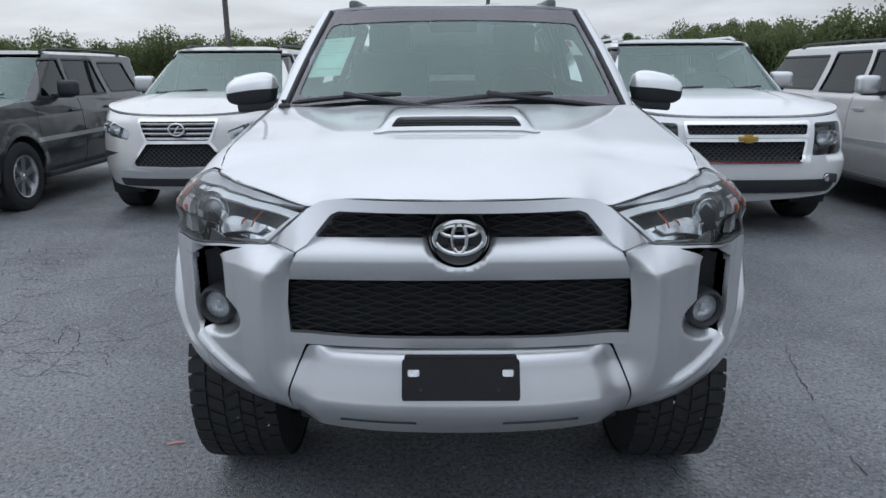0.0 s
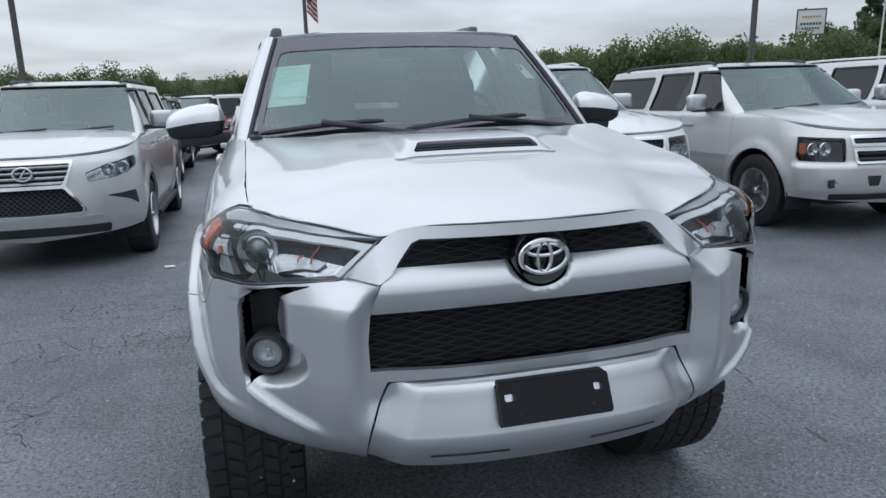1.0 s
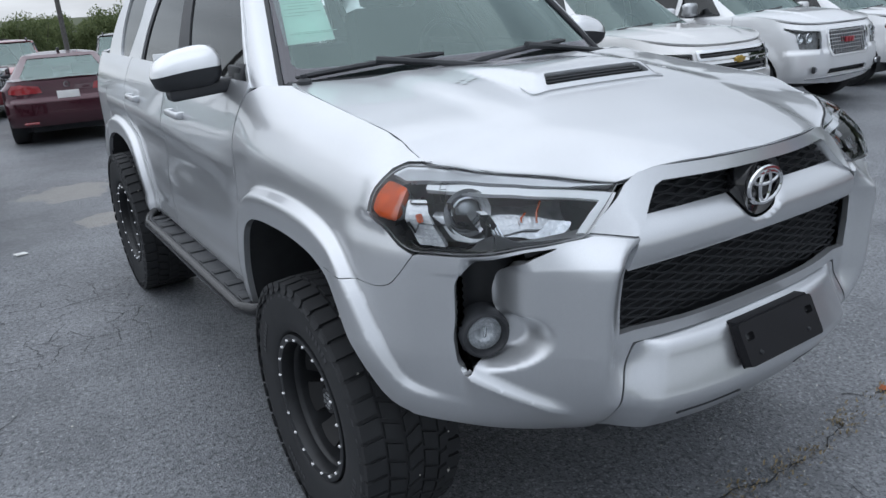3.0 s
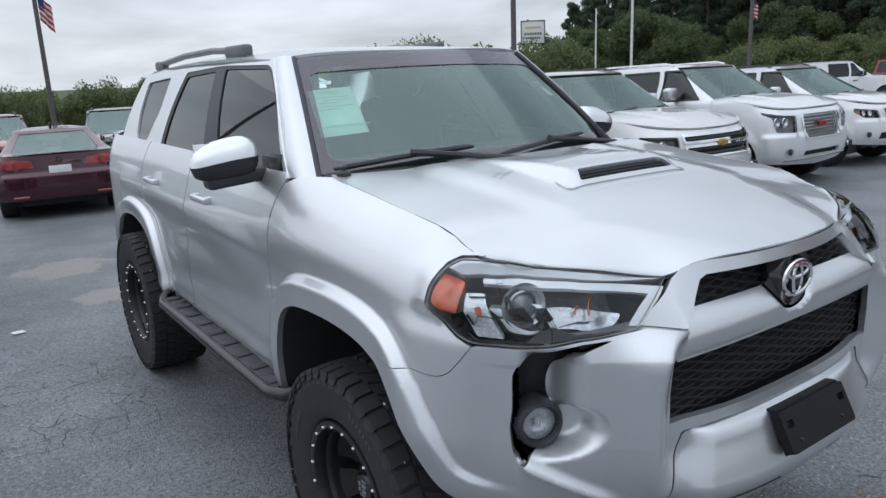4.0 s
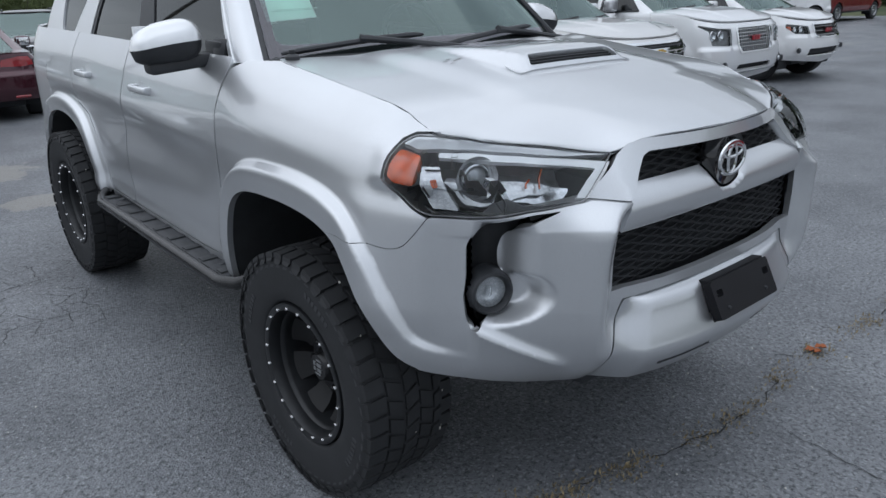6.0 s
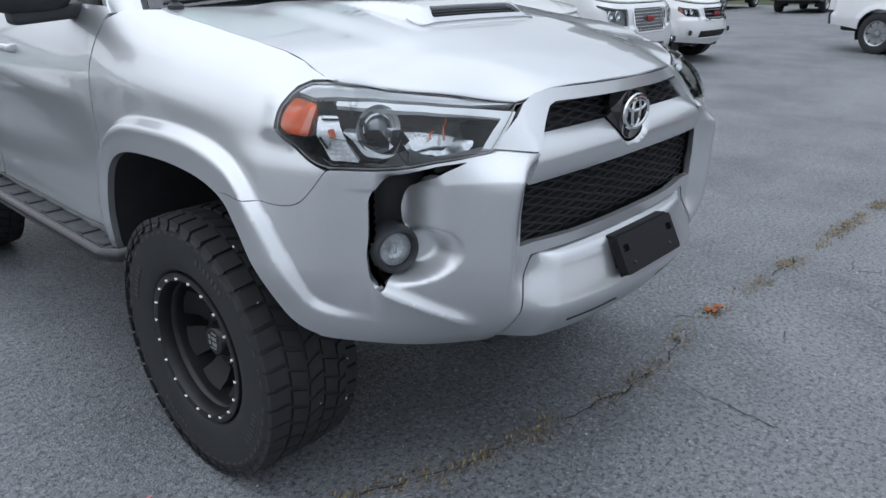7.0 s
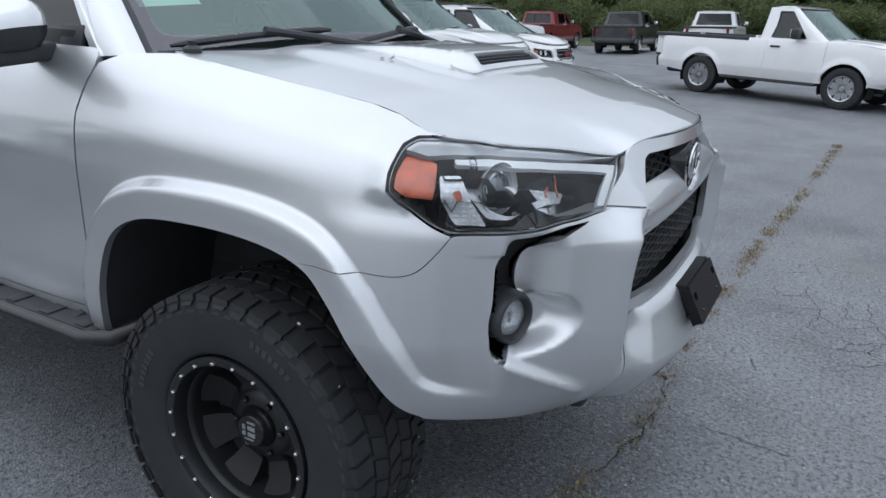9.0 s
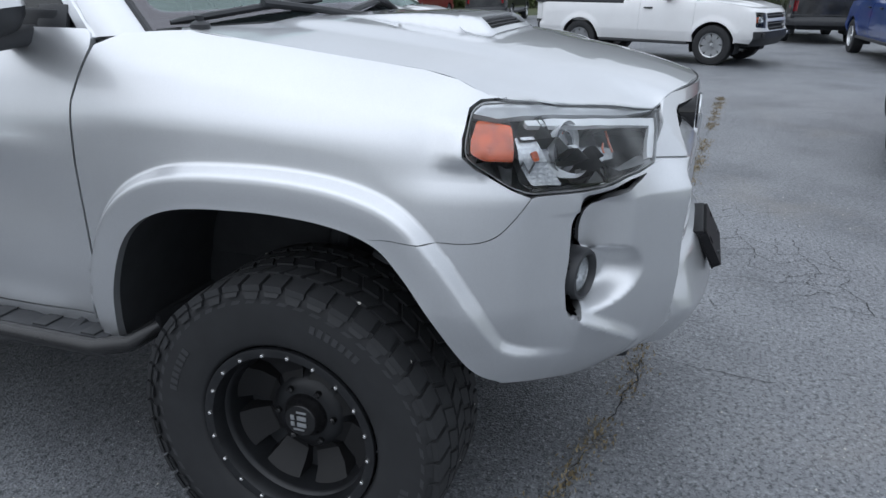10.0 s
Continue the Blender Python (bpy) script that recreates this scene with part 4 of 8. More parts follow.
    # headlights
    for s in (-1, 1):
        H = HS.on(s)

        def deep(u, v):
            return H(u, v)
        base = panel("headlight", hl, H, M["lamp_house"], car, (), 0.03, -0.115, -0.125, "clear headlight with amber corner and black housing")
        panel("housing_rim", ring(hl, -0.001), H, M["lamp_house"], base, [ring(hl, 0.0018)], 0.03, 0.05, -0.004)
        light_bar = [(1.000, 1.2890), (0.86, 1.2840), (0.72, 1.2730), (0.58, 1.2570), (0.466, 1.2450), (0.560, 1.1640), (0.586, 1.1670), (0.512, 1.2320), (0.60, 1.2440), (0.72, 1.2590), (0.86, 1.2715), (1.000, 1.2800)]
        panel("light_pipe", rounded(light_bar, 0.003, 2), H, M["lamp_white"], base, (), 0.02, 0.012, -0.012, "white light pipe")
        top_trim = [(0.470, 1.2600), (0.653, 1.2835), (0.812, 1.3005), (0.92, 1.3085), (1.012, 1.3130), (1.138, 1.3120), (1.158, 1.298), (1.100, 1.290), (0.99, 1.2935), (0.86, 1.2880), (0.72, 1.2770), (0.58, 1.2610)]
        panel("brow", rounded(top_trim, 0.004, 2), H, M["brow"], base, (), 0.02, 0.012, -0.007)
        amb = [(1.056, 1.278), (1.150, 1.286), (1.160, 1.250), (1.158, 1.222), (1.128, 1.204), (1.062, 1.204)]
        panel("side_marker", rounded(amb, 0.006, 3), H, M["amber"], base, (), 0.02, 0.02, -0.005, "amber reflector")
        turn = [(1.048, 1.262), (0.992, 1.262), (0.970, 1.200), (0.938, 1.146), (1.006, 1.150), (1.040, 1.186)]
        panel("turn_signal", rounded(turn, 0.006, 2), H, M["fluted"], base, (), 0.012, 0.02, -0.018, "fluted clear turn signal")
        # flat orange patch: the bulb's reflection painted over the flutes
        bulb = [(1.014, 1.226), (0.998, 1.230), (0.990, 1.206), (1.004, 1.200)]
        panel("bulb_reflection", rounded(bulb, 0.004, 2), H, M["amber"], base, (), 0.012, 0.01, -0.014, "flat orange patch painted for the bulb's reflection in the turn signal")
        # projector in a bright stepped shroud
        fwd = Vector((s * 0.30, -0.95, 0.05)).normalized()
        m0 = Vector((0, -1, 0)).rotation_difference(fwd).to_matrix().to_4x4()

        def turn_lathe(nm, centre, prof, mat, lab="", seg=40):
            bm = bmesh.new()
            bm_lathe(bm, prof, seg, "y", (0, 0, 0))
            bmesh.ops.transform(bm, matrix=Matrix.Translation(centre) @ m0, verts=bm.verts)
            return part(nm, bm, mat, base, lab)
        k = Vector((s * PROJECTOR[0], PROJECTOR[1] - corner_set(s * PROJECTOR[0], PROJECTOR[1]), PROJECTOR[2]))
        turn_lathe("projector_shroud", k, [(-0.004, 0.060), (0.002, 0.056), (0.004, 0.051), (0.012, 0.049), (0.014, 0.045), (0.022, 0.043), (0.024, 0.036)], M["lamp_bright"])
        turn_lathe("projector_ring", k, [(0.026, 0.041), (0.002, 0.039), (0.000, 0.035), (0.012, 0.033)], M["smoke_chrome"])
        turn_lathe("projector_lens", k, [(-0.004, 0.0), (-0.001, 0.014), (0.006, 0.026), (0.016, 0.034)], M["ball_lens"])
        sh = [(0.802, 1.254), (0.968, 1.266), (0.982, 1.232), (0.930, 1.158), (0.872, 1.160), (0.812, 1.192)]
        hole = [(0.872 + 0.064 * math.cos(a), 1.216 + 0.044 * math.sin(a)) for a in np.linspace(0, 2 * math.pi, 29)[:-1]]
        panel("chrome_bezel", rounded(sh, 0.012, 3), H, M["lamp_bright"], base, [hole], 0.014, 0.04, -0.052, "bright plated bezel")
        # high beam: a bright scooped reflector that fades into smoked plastic
        hb = [(0.798, 1.250), (0.640, 1.234), (0.560, 1.206), (0.602, 1.176), (0.700, 1.178), (0.760, 1.190)]
        panel("high_beam_bowl", rounded(hb, 0.012, 3), H, M["smoke_chrome"], base, (), 0.02, 0.02, -0.085)
        wedge = [(0.806, 1.250), (0.742, 1.246), (0.660, 1.232), (0.612, 1.216), (0.640, 1.198), (0.704, 1.200), (0.752, 1.190), (0.792, 1.180), (0.812, 1.204)]
        panel("bright_reflector", rounded(wedge, 0.006, 2), H, M["fluted"], base, (), 0.012, 0.012, -0.066, "faceted bright reflector")
        # thin amber tubes put in for the glints reflected in the bowl
        for (ua, va), (ub, vb), w in (((0.708, 1.186), (0.690, 1.206), 0.003), ((0.668, 1.182), (0.640, 1.226), 0.003)):
            bm = bmesh.new()
            mid = ((ua + ub) / 2 + 0.006, (va + vb) / 2)
            bm_tube(bm, [H(u, v) - fwd * 0.060 for u, v in ((ua, va), mid, (ub, vb))], w, 6)
            part("amber_glint", bm, M["amber"], base, "amber streak put in for a glint in the high beam")
        for k in range(3):
            u0 = 0.792 - k * 0.012
            fin = [(u0, 1.172 + k * 0.002), (u0 + 0.005, 1.170 + k * 0.002), (u0 + 0.016, 1.212), (u0 + 0.011, 1.213)]
            panel("fin", fin, H, M["smoke_chrome"], base, (), 0.04, 0.012, -0.030 - 0.004 * k)
        low = [(0.60, 1.160), (0.74, 1.160), (0.80, 1.184), (0.846, 1.172), (0.880, 1.146), (1.000, 1.142), (1.040, 1.160), (1.002, 1.1370), (0.894, 1.1380), (0.84, 1.142), (0.75, 1.150)]
        panel("lower_bezel", rounded(low, 0.004, 2), H, M["gloss_black"], base, (), 0.02, 0.02, -0.016)
        cov = panel("lens_cover", ring(hl, 0.002), H, M["lens"], base, (), 0.03, 0.0, 0.002)
        cov.visible_shadow = False
    # bonnet
    hp = HOOD_PLAN + [(0.775, 1.30), (0.70, 1.265), (0.55, 1.205), (0.35, 1.150), (0.0, 1.118)]
    outl = hp + [(-a, b) for a, b in reversed(hp[1:-1])]
    scoop = [(-0.245, 0.625), (0.245, 0.625), (0.205, 0.700), (-0.205, 0.700)]

    def hood_with_scoop(x, y):
        p = hero_hood(x, y)
        ax = abs(x)
        w = 0.262 + 0.02 * (0.72 - y)
        rise = smooth01((y - 0.585) / 0.085) * (1 - smooth01((y - 0.72) / 0.42))
        p.z += 0.040 * rise * (1 - smooth01((ax - w + 0.035) / 0.055))
        return p
    mouth = rounded([(-0.232, 0.622), (0.232, 0.622), (0.205, 0.664), (-0.205, 0.664)], 0.012, 3)
    fr_l = [[(sg * a, b) for a, b in offset_path(smooth_path(HOOD_FRONT[:-1], 6), -d)] for d in (0.02, 0.045, 0.075, 0.11) for sg in (-1, 1)]
    bon = panel("bonnet", rounded(outl, 0.006, 2), hood_with_scoop, S, car, [mouth], 0.022, 0.010, 0.0, "silver bonnet with a scoop, reflecting the sky", False, fr_l)
    edge_path = smooth_path([(-a, b) for a, b in HOOD_PLAN[::-1]] + HOOD_PLAN[1:], 5)
    # dark tube along the bonnet's edge; the shut gap's shade is its colour
    tube("bonnet_gap_shade", [hero_hood(a, b - (0.004 if abs(a) < 0.77 else 0.0)) + Vector((0.004 * (1 if a > 0 else -1) if abs(a) > 0.7 else 0.0, 0, -0.004)) for a, b in edge_path], 0.0028, M["dark"], bon, 6)
    panel("scoop_mouth", ring(mouth, -0.006), lambda x, y: hood_with_scoop(x, y) - Vector((0, 0, 0.020 - 0.4 * (y - 0.64))), M["dark"], bon, (), 0.03, 0.0)
    frame_out = rounded([(-0.305, 0.606), (0.305, 0.606), (0.262, 0.722), (-0.262, 0.722)], 0.036, 5)
    panel("scoop_frame", frame_out, hood_with_scoop, S, bon, [mouth], 0.02, 0.012, 0.005)
    for i in range(3):
        y = 0.632 + i * 0.011
        tube("scoop_slat", [hood_with_scoop(x, y) - Vector((0, 0, 0.010)) for x in np.linspace(-0.22, 0.22, 9)], 0.0028, M["trim"], bon, 5)
    # droppings on the bonnet
    bm = bmesh.new()
    rnd = random.Random(5)
    for k in range(6):
        x, y = -0.33 + rnd.uniform(-0.05, 0.05), 0.86 + rnd.uniform(-0.035, 0.035)
        p = hood_with_scoop(x, y)
        ring_v = [bm.verts.new(p + Vector((rnd.uniform(0.006, 0.014) * math.cos(a), rnd.uniform(0.003, 0.006) * math.sin(a), 0.0012))) for a in np.linspace(0, 2 * math.pi, 8)[:-1]]
        bm.faces.new(ring_v)
    tagged(part("bird_dropping", bm, M["splat"], None), "grey dried bird dropping on the silver bonnet", "stain", "", "stuff")
    # cowl below the windscreen
    cow = [(-0.99, -0.085), (0.99, -0.085), (0.985, 0.02), (-0.985, 0.02)]
    panel("cowl", subdivided(cow, 0.06), lambda a, b: screen_at(a, b) + Vector((0, -0.012, 0.0 if b > -0.01 else 0.25 * b)), M["trim"], car, (), 0.06, 0.03)
    # flanks
    hood_line = [(u, v) for y, u, v in reversed(RIM_AT)]
    fl = [offset_path(ARCH_F, d) for d in FLARE_LINES]
    fr = [offset_path(ARCH_R, -d) for d in FLARE_LINES]
    for s in (-1, 1):
        H = HS.on(s)
        fen = ARCH_F[:SEAM + 1] + [(a + 0.0012, b + 0.0020) for a, b in seam_curve] + [(1.064, 1.144), (1.145, 1.184), (1.175, 1.211), (1.179, 1.25), (1.168, 1.304), (1.143, 1.3185), (1.016, 1.3195)]
        fen += [(a, b) for a, b in reversed(hood_line)][1:]
        fen += [(2.00, 1.446), (2.11, 1.440), (2.185, 1.41), (2.235, 1.27), (2.243, 1.10), (2.232, 0.72), (2.225, 0.585)]
        fen = list(reversed(fen))
        panel("fender", fen, H, S, car, (), 0.02, 0.022, 0.0, "", False, fl)
        # plug where the fender meets the windscreen pillar
        d1 = [(2.236, 0.660), (2.241, 0.72), (2.251, 1.10), (2.243, 1.27), (2.195, 1.41), (2.215, 1.448), (3.26, 1.455), (3.30, 1.20), (3.36, 0.95), (3.36, 0.665)]
        door = panel("front_door", rounded(d1, 0.02, 3), H, S, car, (), 0.03, 0.022)
        d2 = [(3.368, 0.665), (3.368, 0.95), (3.308, 1.20), (3.268, 1.455), (4.12, 1.46), (4.165, 1.30), (4.11, 1.09), (3.96, 1.045), (3.82, 0.90), (3.74, 0.70), (3.70, 0.672)]
        door2 = panel("rear_door", rounded(d2, 0.02, 3), H, S, car, (), fine, 0.022, 0.0, "", False, fr)
        q = [(3.708, 0.664), (3.748, 0.70), (3.826, 0.893), (3.966, 1.037), (4.116, 1.082), (4.172, 1.30), (4.128, 1.46), (5.15, 1.46), (5.25, 1.0), (5.25, 0.62), (4.95, 0.60)] + ARCH_R[::-1]
        panel("quarter_panel", q, H, S, car, (), fine, 0.022, 0.0, "", False, fr)
        sill = [(2.228, 0.585), (3.75, 0.60), (3.73, 0.662), (3.69, 0.660), (2.232, 0.655)]
        panel("sill", sill, H, S, car, (), 0.05, 0.03)
        # door handles in their cups
        for par, u0 in ((door, 3.02), (door2, 3.88)):
            c = HS.place(u0, 1.262, s)
            bm = bmesh.new()
            bm_box(bm, c + Vector((s * 0.024, 0, 0)), (0.022, 0.20, 0.030), 0.010, None, 3)
            bm_box(bm, c + Vector((s * 0.008, -0.085, 0)), (0.04, 0.03, 0.034), 0.010, None, 2)
            bm_box(bm, c + Vector((s * 0.008, 0.085, 0)), (0.04, 0.03, 0.034), 0.010, None, 2)
            part("handle", bm, S, par)
            bm = bmesh.new()
            bm_lathe(bm, [(s * 0.002, 0.0), (s * 0.003, 0.02), (s * 0.0015, 0.030), (0.0, 0.034)], 24, "x", c + Vector((-s * 0.006, 0.01, 0)))
            part("handle_cup", bm, M["silver_dull"], par)
        # cabin side: frame, glass, seals
        C = cabin_at(s)
        fw = rounded([(1.575, 1.437), (2.335, 1.440), (2.435, 1.62), (2.545, 1.842), (1.985, 1.832), (1.80, 1.700)], [0.01, 0.01, 0.05, 0.02, 0.06, 0.08], 4)
        rw = rounded([(2.545, 1.440), (3.275, 1.446), (3.21, 1.64), (3.14, 1.815), (2.68, 1.835), (2.60, 1.62)], [0.01, 0.02, 0.05, 0.03, 0.02, 0.05], 4)
        qw = rounded([(3.64, 1.450), (3.90, 1.452), (3.935, 1.60), (3.93, 1.79), (3.455, 1.815), (3.455, 1.64)], [0.03, 0.04, 0.04, 0.03, 0.02, 0.08], 4)
        frame_out = [(1.515, 1.425), (4.28, 1.45), (4.20, 1.62), (4.06, 1.835), (3.55, 1.868), (2.6, 1.885), (2.02, 1.874), (1.935, 1.862), (1.66, 1.610)]
        seal = rounded([(1.555, 1.418), (3.325, 1.425), (3.25, 1.64), (3.165, 1.838), (2.6, 1.858), (1.975, 1.846), (1.785, 1.700)], [0.01, 0.02, 0.05, 0.03, 0.1, 0.06, 0.08], 4)
        panel("cabin_frame", rounded(frame_out, [0, 0, 0.05, 0.06, 0.1, 0.1, 0.02, 0.02, 0.05], 3), C, S, car, [seal, qw], 0.03, 0.02)
        sl = panel("window_seal", seal, C, M["trim"], car, [fw, rw], 0.03, 0.02, -0.004, "black window surround")
        for nm, w, mt in (("front_window", fw, "tint"), ("rear_side_window", rw, "privacy"), ("quarter_window", qw, "privacy")):
            panel(nm, w, C, M[mt], sl if nm != "quarter_window" else car, (), 0.05, 0.0, -0.010).visible_shadow = False
        # dark lining inside the doors and pillars
        panel("pillar_trim", [(1.56, 1.43), (4.20, 1.45), (4.0, 1.82), (3.5, 1.855), (2.6, 1.868), (2.04, 1.858), (1.70, 1.62)], C, M["interior"], car, [ring(fw, -0.01), ring(rw, -0.01), ring(qw, -0.01)], 0.06, 0.0, -0.034)
        box("door_trim", (s * 0.80, 2.85, 1.16), (0.05, 2.75, 0.56), M["interior"], car, 0.02)
        # windscreen pillar
        def pillar(a, b, s=s):
            i = screen_at(s * 1.0, b)
            o = Vector((s * cabin_x(1.55, i.z), 1.525 + 0.42 * b + 0.02 * b * b, i.z))
            p = i.lerp(o, a)
            out = Vector((s * 0.6, -0.75, 0.2)).normalized()
            return p + out * 0.028 * math.sin(math.pi * min(1, max(0, a * 0.9 + 0.1)))
        pillar.turn = s > 0
        pb = subdivided([(0.0, -0.02), (1.05, -0.02), (1.05, 1.02), (0.0, 1.02)], 0.08)
        panel("pillar", pb, lambda a, b, f=pillar: f(a, b), S, car, (), 0.06, 0.012, 0.0, "", s < 0)
        # side step: tube with dark tread
        y0, y1, z = 1.46, 3.12, 0.60
        x = s * 1.0
        pts = [(s * 0.90, y0 - 0.06, z + 0.04), (x - s * 0.03, y0 - 0.02, z + 0.015), (x, y0 + 0.08, z), (x, y1 - 0.1, z), (x - s * 0.03, y1, z + 0.01), (s * 0.90, y1 + 0.05, z + 0.04)]
        st = tube("side_step", pts, 0.026, M["step_black"], car, 12, "black tubular side step")
        box("tread_plate", (s * 0.945, (y0 + y1) / 2, z + 0.012), (0.085, y1 - y0 - 0.12, 0.02), M["trim"], st, 0.006)
        for k in range(9):
            yy = y0 + 0.12 + k * (y1 - y0 - 0.24) / 8
            box("tread_rib", (s * 0.945, yy, z + 0.024), (0.07, 0.05, 0.008), M["plastic"], st, 0.003)
        for yy in (y0 + 0.2, (y0 + y1) / 2, y1 - 0.2):
            tube("bracket", [(s * 0.98, yy, z), (s * 0.78, yy, z + 0.05)], 0.018, M["trim"], st, 8)
        # wheel houses
        for A, nm in ((ARCH_F, "front"), (ARCH_R, "rear")):
            bm = bmesh.new()
            pr = [HS.place(u, v, s) for u, v in A]
            for p, r in zip(pr, pr[1:]):
                a0, a1 = Vector((p.x - s * 0.015, p.y, p.z)), Vector((r.x - s * 0.015, r.y, r.z))
                bm.faces.new([bm.verts.new(v) for v in (a0, a1, Vector((s * 0.52, a1.y, a1.z + 0.03)), Vector((s * 0.52, a0.y, a0.z + 0.03)))])
            bm.faces.new([bm.verts.new((s * 0.52, p.y, p.z + 0.03)) for p in pr])
            part("wheel_liner", bm, M["liner"], car)
        hero_wheel(car, Vector((s * 0.838, HUB_Y, HUB_Z)), s, True)
        hero_wheel(car, Vector((s * 0.838, HUB_Y + WHEELBASE, HUB_Z)), s, s < 0)
        # mirror
        hero_mirror(car, s)
        # roof rail
        xr = s * 0.575
        rl = tube("roof_rail", [(xr, 2.55, 1.926), (xr, 3.0, 1.943), (xr, 3.5, 1.934), (xr, 4.0, 1.902)], 0.018, M["rail_grey"], car, 10)
        bm = bmesh.new()
        bm_box(bm, (xr, 2.62, 1.926), (0.055, 0.27, 0.058), 0.020, None, 3)
        part("rail_foot", bm, M["rail_foot"], rl)
        bm = bmesh.new()
        bm_box(bm, (xr, 4.02, 1.890), (0.05, 0.16, 0.06), 0.02, None, 3)
        part("rail_foot", bm, M["rail_foot"], rl)
    # roof
    front_edge = [screen_at(a, 1.0) for a in np.linspace(-1, 1, 15)]
    rp = [(p.x, p.y) for p in front_edge] + [(0.668, 2.02), (0.675, 2.6), (0.665, 3.5), (0.635, 4.06), (0.56, 4.30), (0.0, 4.36), (-0.56, 4.30), (-0.635, 4.06), (-0.665, 3.5), (-0.675, 2.6), (-0.668, 2.02)]

    def roof_at(x, y):
        t = min(1.2, abs(x) / 0.67)
        zc = lerp_table([(1.75, 1.886), (1.95, 1.906), (2.4, 1.928), (3.0, 1.935), (3.7, 1.918), (4.4, 1.87)], y)
        ze = lerp_table([(1.75, 1.874), (1.95, 1.868), (2.4, 1.882), (3.0, 1.884), (3.6, 1.866), (4.1, 1.835), (4.4, 1.82)], y)
        return Vector((x, y, zc - (zc - ze) * t ** 3.5))
    panel("roof", rp, roof_at, S, car, (), 0.05, 0.012)
    bm = bmesh.new()
    bm_box(bm, (0.10, 3.9, 1.935), (0.04, 0.12, 0.05), 0.015)
    part("aerial_fin", bm, S, car)
    # rear closure
    T = HS.total
    w = T - 5.24
    panel("tailgate", [(T - w, 0.62), (T + w, 0.62), (T + w, 1.46), (T - w, 1.46)], HS.on(-1), S, car, (), 0.08, 0.02)

    def rear_at(a, b):
        return Vector((a * (0.80 - 0.20 * b), 4.60 - 0.28 * b * b - 0.20 * a * a, 1.44 + 0.42 * b))
    panel("rear_window", subdivided([(-1, 0), (1, 0), (1, 1), (-1, 1)], 0.2), rear_at, M["privacy"], car, (), 0.2, 0.0)
    # windscreen with a dark band along its rim
    ws = rounded([(-1.0, 0.0), (1.0, 0.0), (0.995, 1.0), (-0.995, 1.0)], [0.03, 0.03, 0.05, 0.05], 4)
    clear = rounded([(-0.950, 0.095), (0.950, 0.095), (0.940, 0.83), (-0.940, 0.83)], 0.06, 6)
    scr = panel("windscreen", ws, screen_at, M["windscreen"], car, (), 0.06, 0.0, 0.0, "")
    scr.visible_shadow = False
    frit = panel("frit_band", ws, screen_at, M["frit"], scr, [clear], 0.06, 0.0, 0.003, "grey dotted rim of the glass")
    frit.visible_shadow = False
    for s in (-1, 1):
        pts = [screen_at(s * 1.0, b) + Vector((s * 0.006, -0.004, 0.002)) for b in np.linspace(-0.02, 1.0, 12)]
        tube("screen_seal", pts, 0.011, M["trim"], car, 6)
    # sheet and stickers behind the glass
    def behind(a, b):
        return screen_at(a, b) + Vector((0, 0.012, -0.010))
    a0 = -0.905
    sheet = [(-0.952, 0.288), (-0.726, 0.305), (-0.718, 0.702), (-0.968, 0.692)]
    ps = panel("price_sheet", sheet, behind, M["paper"], None, (), 0.06, 0.0, 0.0, "")
    tagged(ps, "mint green price sheet taped inside the windscreen", "paper sheet")
    for i, b in enumerate((0.66, 0.645, 0.61, 0.585, 0.56, 0.53, 0.505, 0.37, 0.36)):
        wdt = (0.13, 0.10, 0.17, 0.15, 0.12, 0.16, 0.10, 0.20, 0.2)[i]
        x0 = -0.925 + (0.02 if i % 2 else 0.0)
        panel("print_line", [(x0, b), (x0 + wdt, b), (x0 + wdt, b + 0.005), (x0, b + 0.005)], lambda a, c: behind(a, c) + Vector((0, -0.003, 0.002)), M["ink_soft"], ps, (), 0.08, 0.0, 0.0, "")
    st = panel("windscreen_sticker", [(0.815, 0.50), (0.895, 0.50), (0.87, 0.66), (0.805, 0.66)], behind, M["paper_white"], None, (), 0.06, 0.0, 0.0, "")
    tagged(st, "small white and red sticker inside the windscreen", "sticker")
    panel("red_field", [(0.812, 0.585), (0.845, 0.585), (0.842, 0.65), (0.810, 0.65)], lambda a, c: behind(a, c) + Vector((0, -0.003, 0.002)), M["flag_red"], st, (), 0.06, 0.0, 0.0, "")
    # wipers
    for x0, x1, xa in ((-0.955, -0.30, -0.62), (-0.20, 0.56, 0.02)):
        pts = []
        for i in range(13):
            t = i / 12
            a = x0 + (x1 - x0) * t
            pts.append(screen_at(a, 0.015 + 0.075 * math.sin(math.pi * 0.5 * t)) + Vector((0, -0.022, 0.016)))
        bl = tube("wiper_blade", pts, [0.006] + [0.011] * 11 + [0.006], M["trim"], car, 7)
        mid = pts[6]
        rt = screen_at(x1 + (0.24 if x1 < 0 else 0.36), -0.05) + Vector((0, -0.03, 0.02))
        tube("wiper_arm", [mid + Vector((0, -0.008, 0.012)), mid.lerp(rt, 0.45) + Vector((0, -0.008, 0.010)), rt], [0.014, 0.011, 0.015], M["trim"], bl, 7)
    bm = bmesh.new()
    bm_lathe(bm, [(0.0, 0.026), (0.012, 0.026), (0.018, 0.020), (0.022, 0.010), (0.034, 0.012), (0.036, 0.0)], 18, "z", (-0.745, 1.262, 1.447))
    part("aerial_base", bm, M["trim"], car)
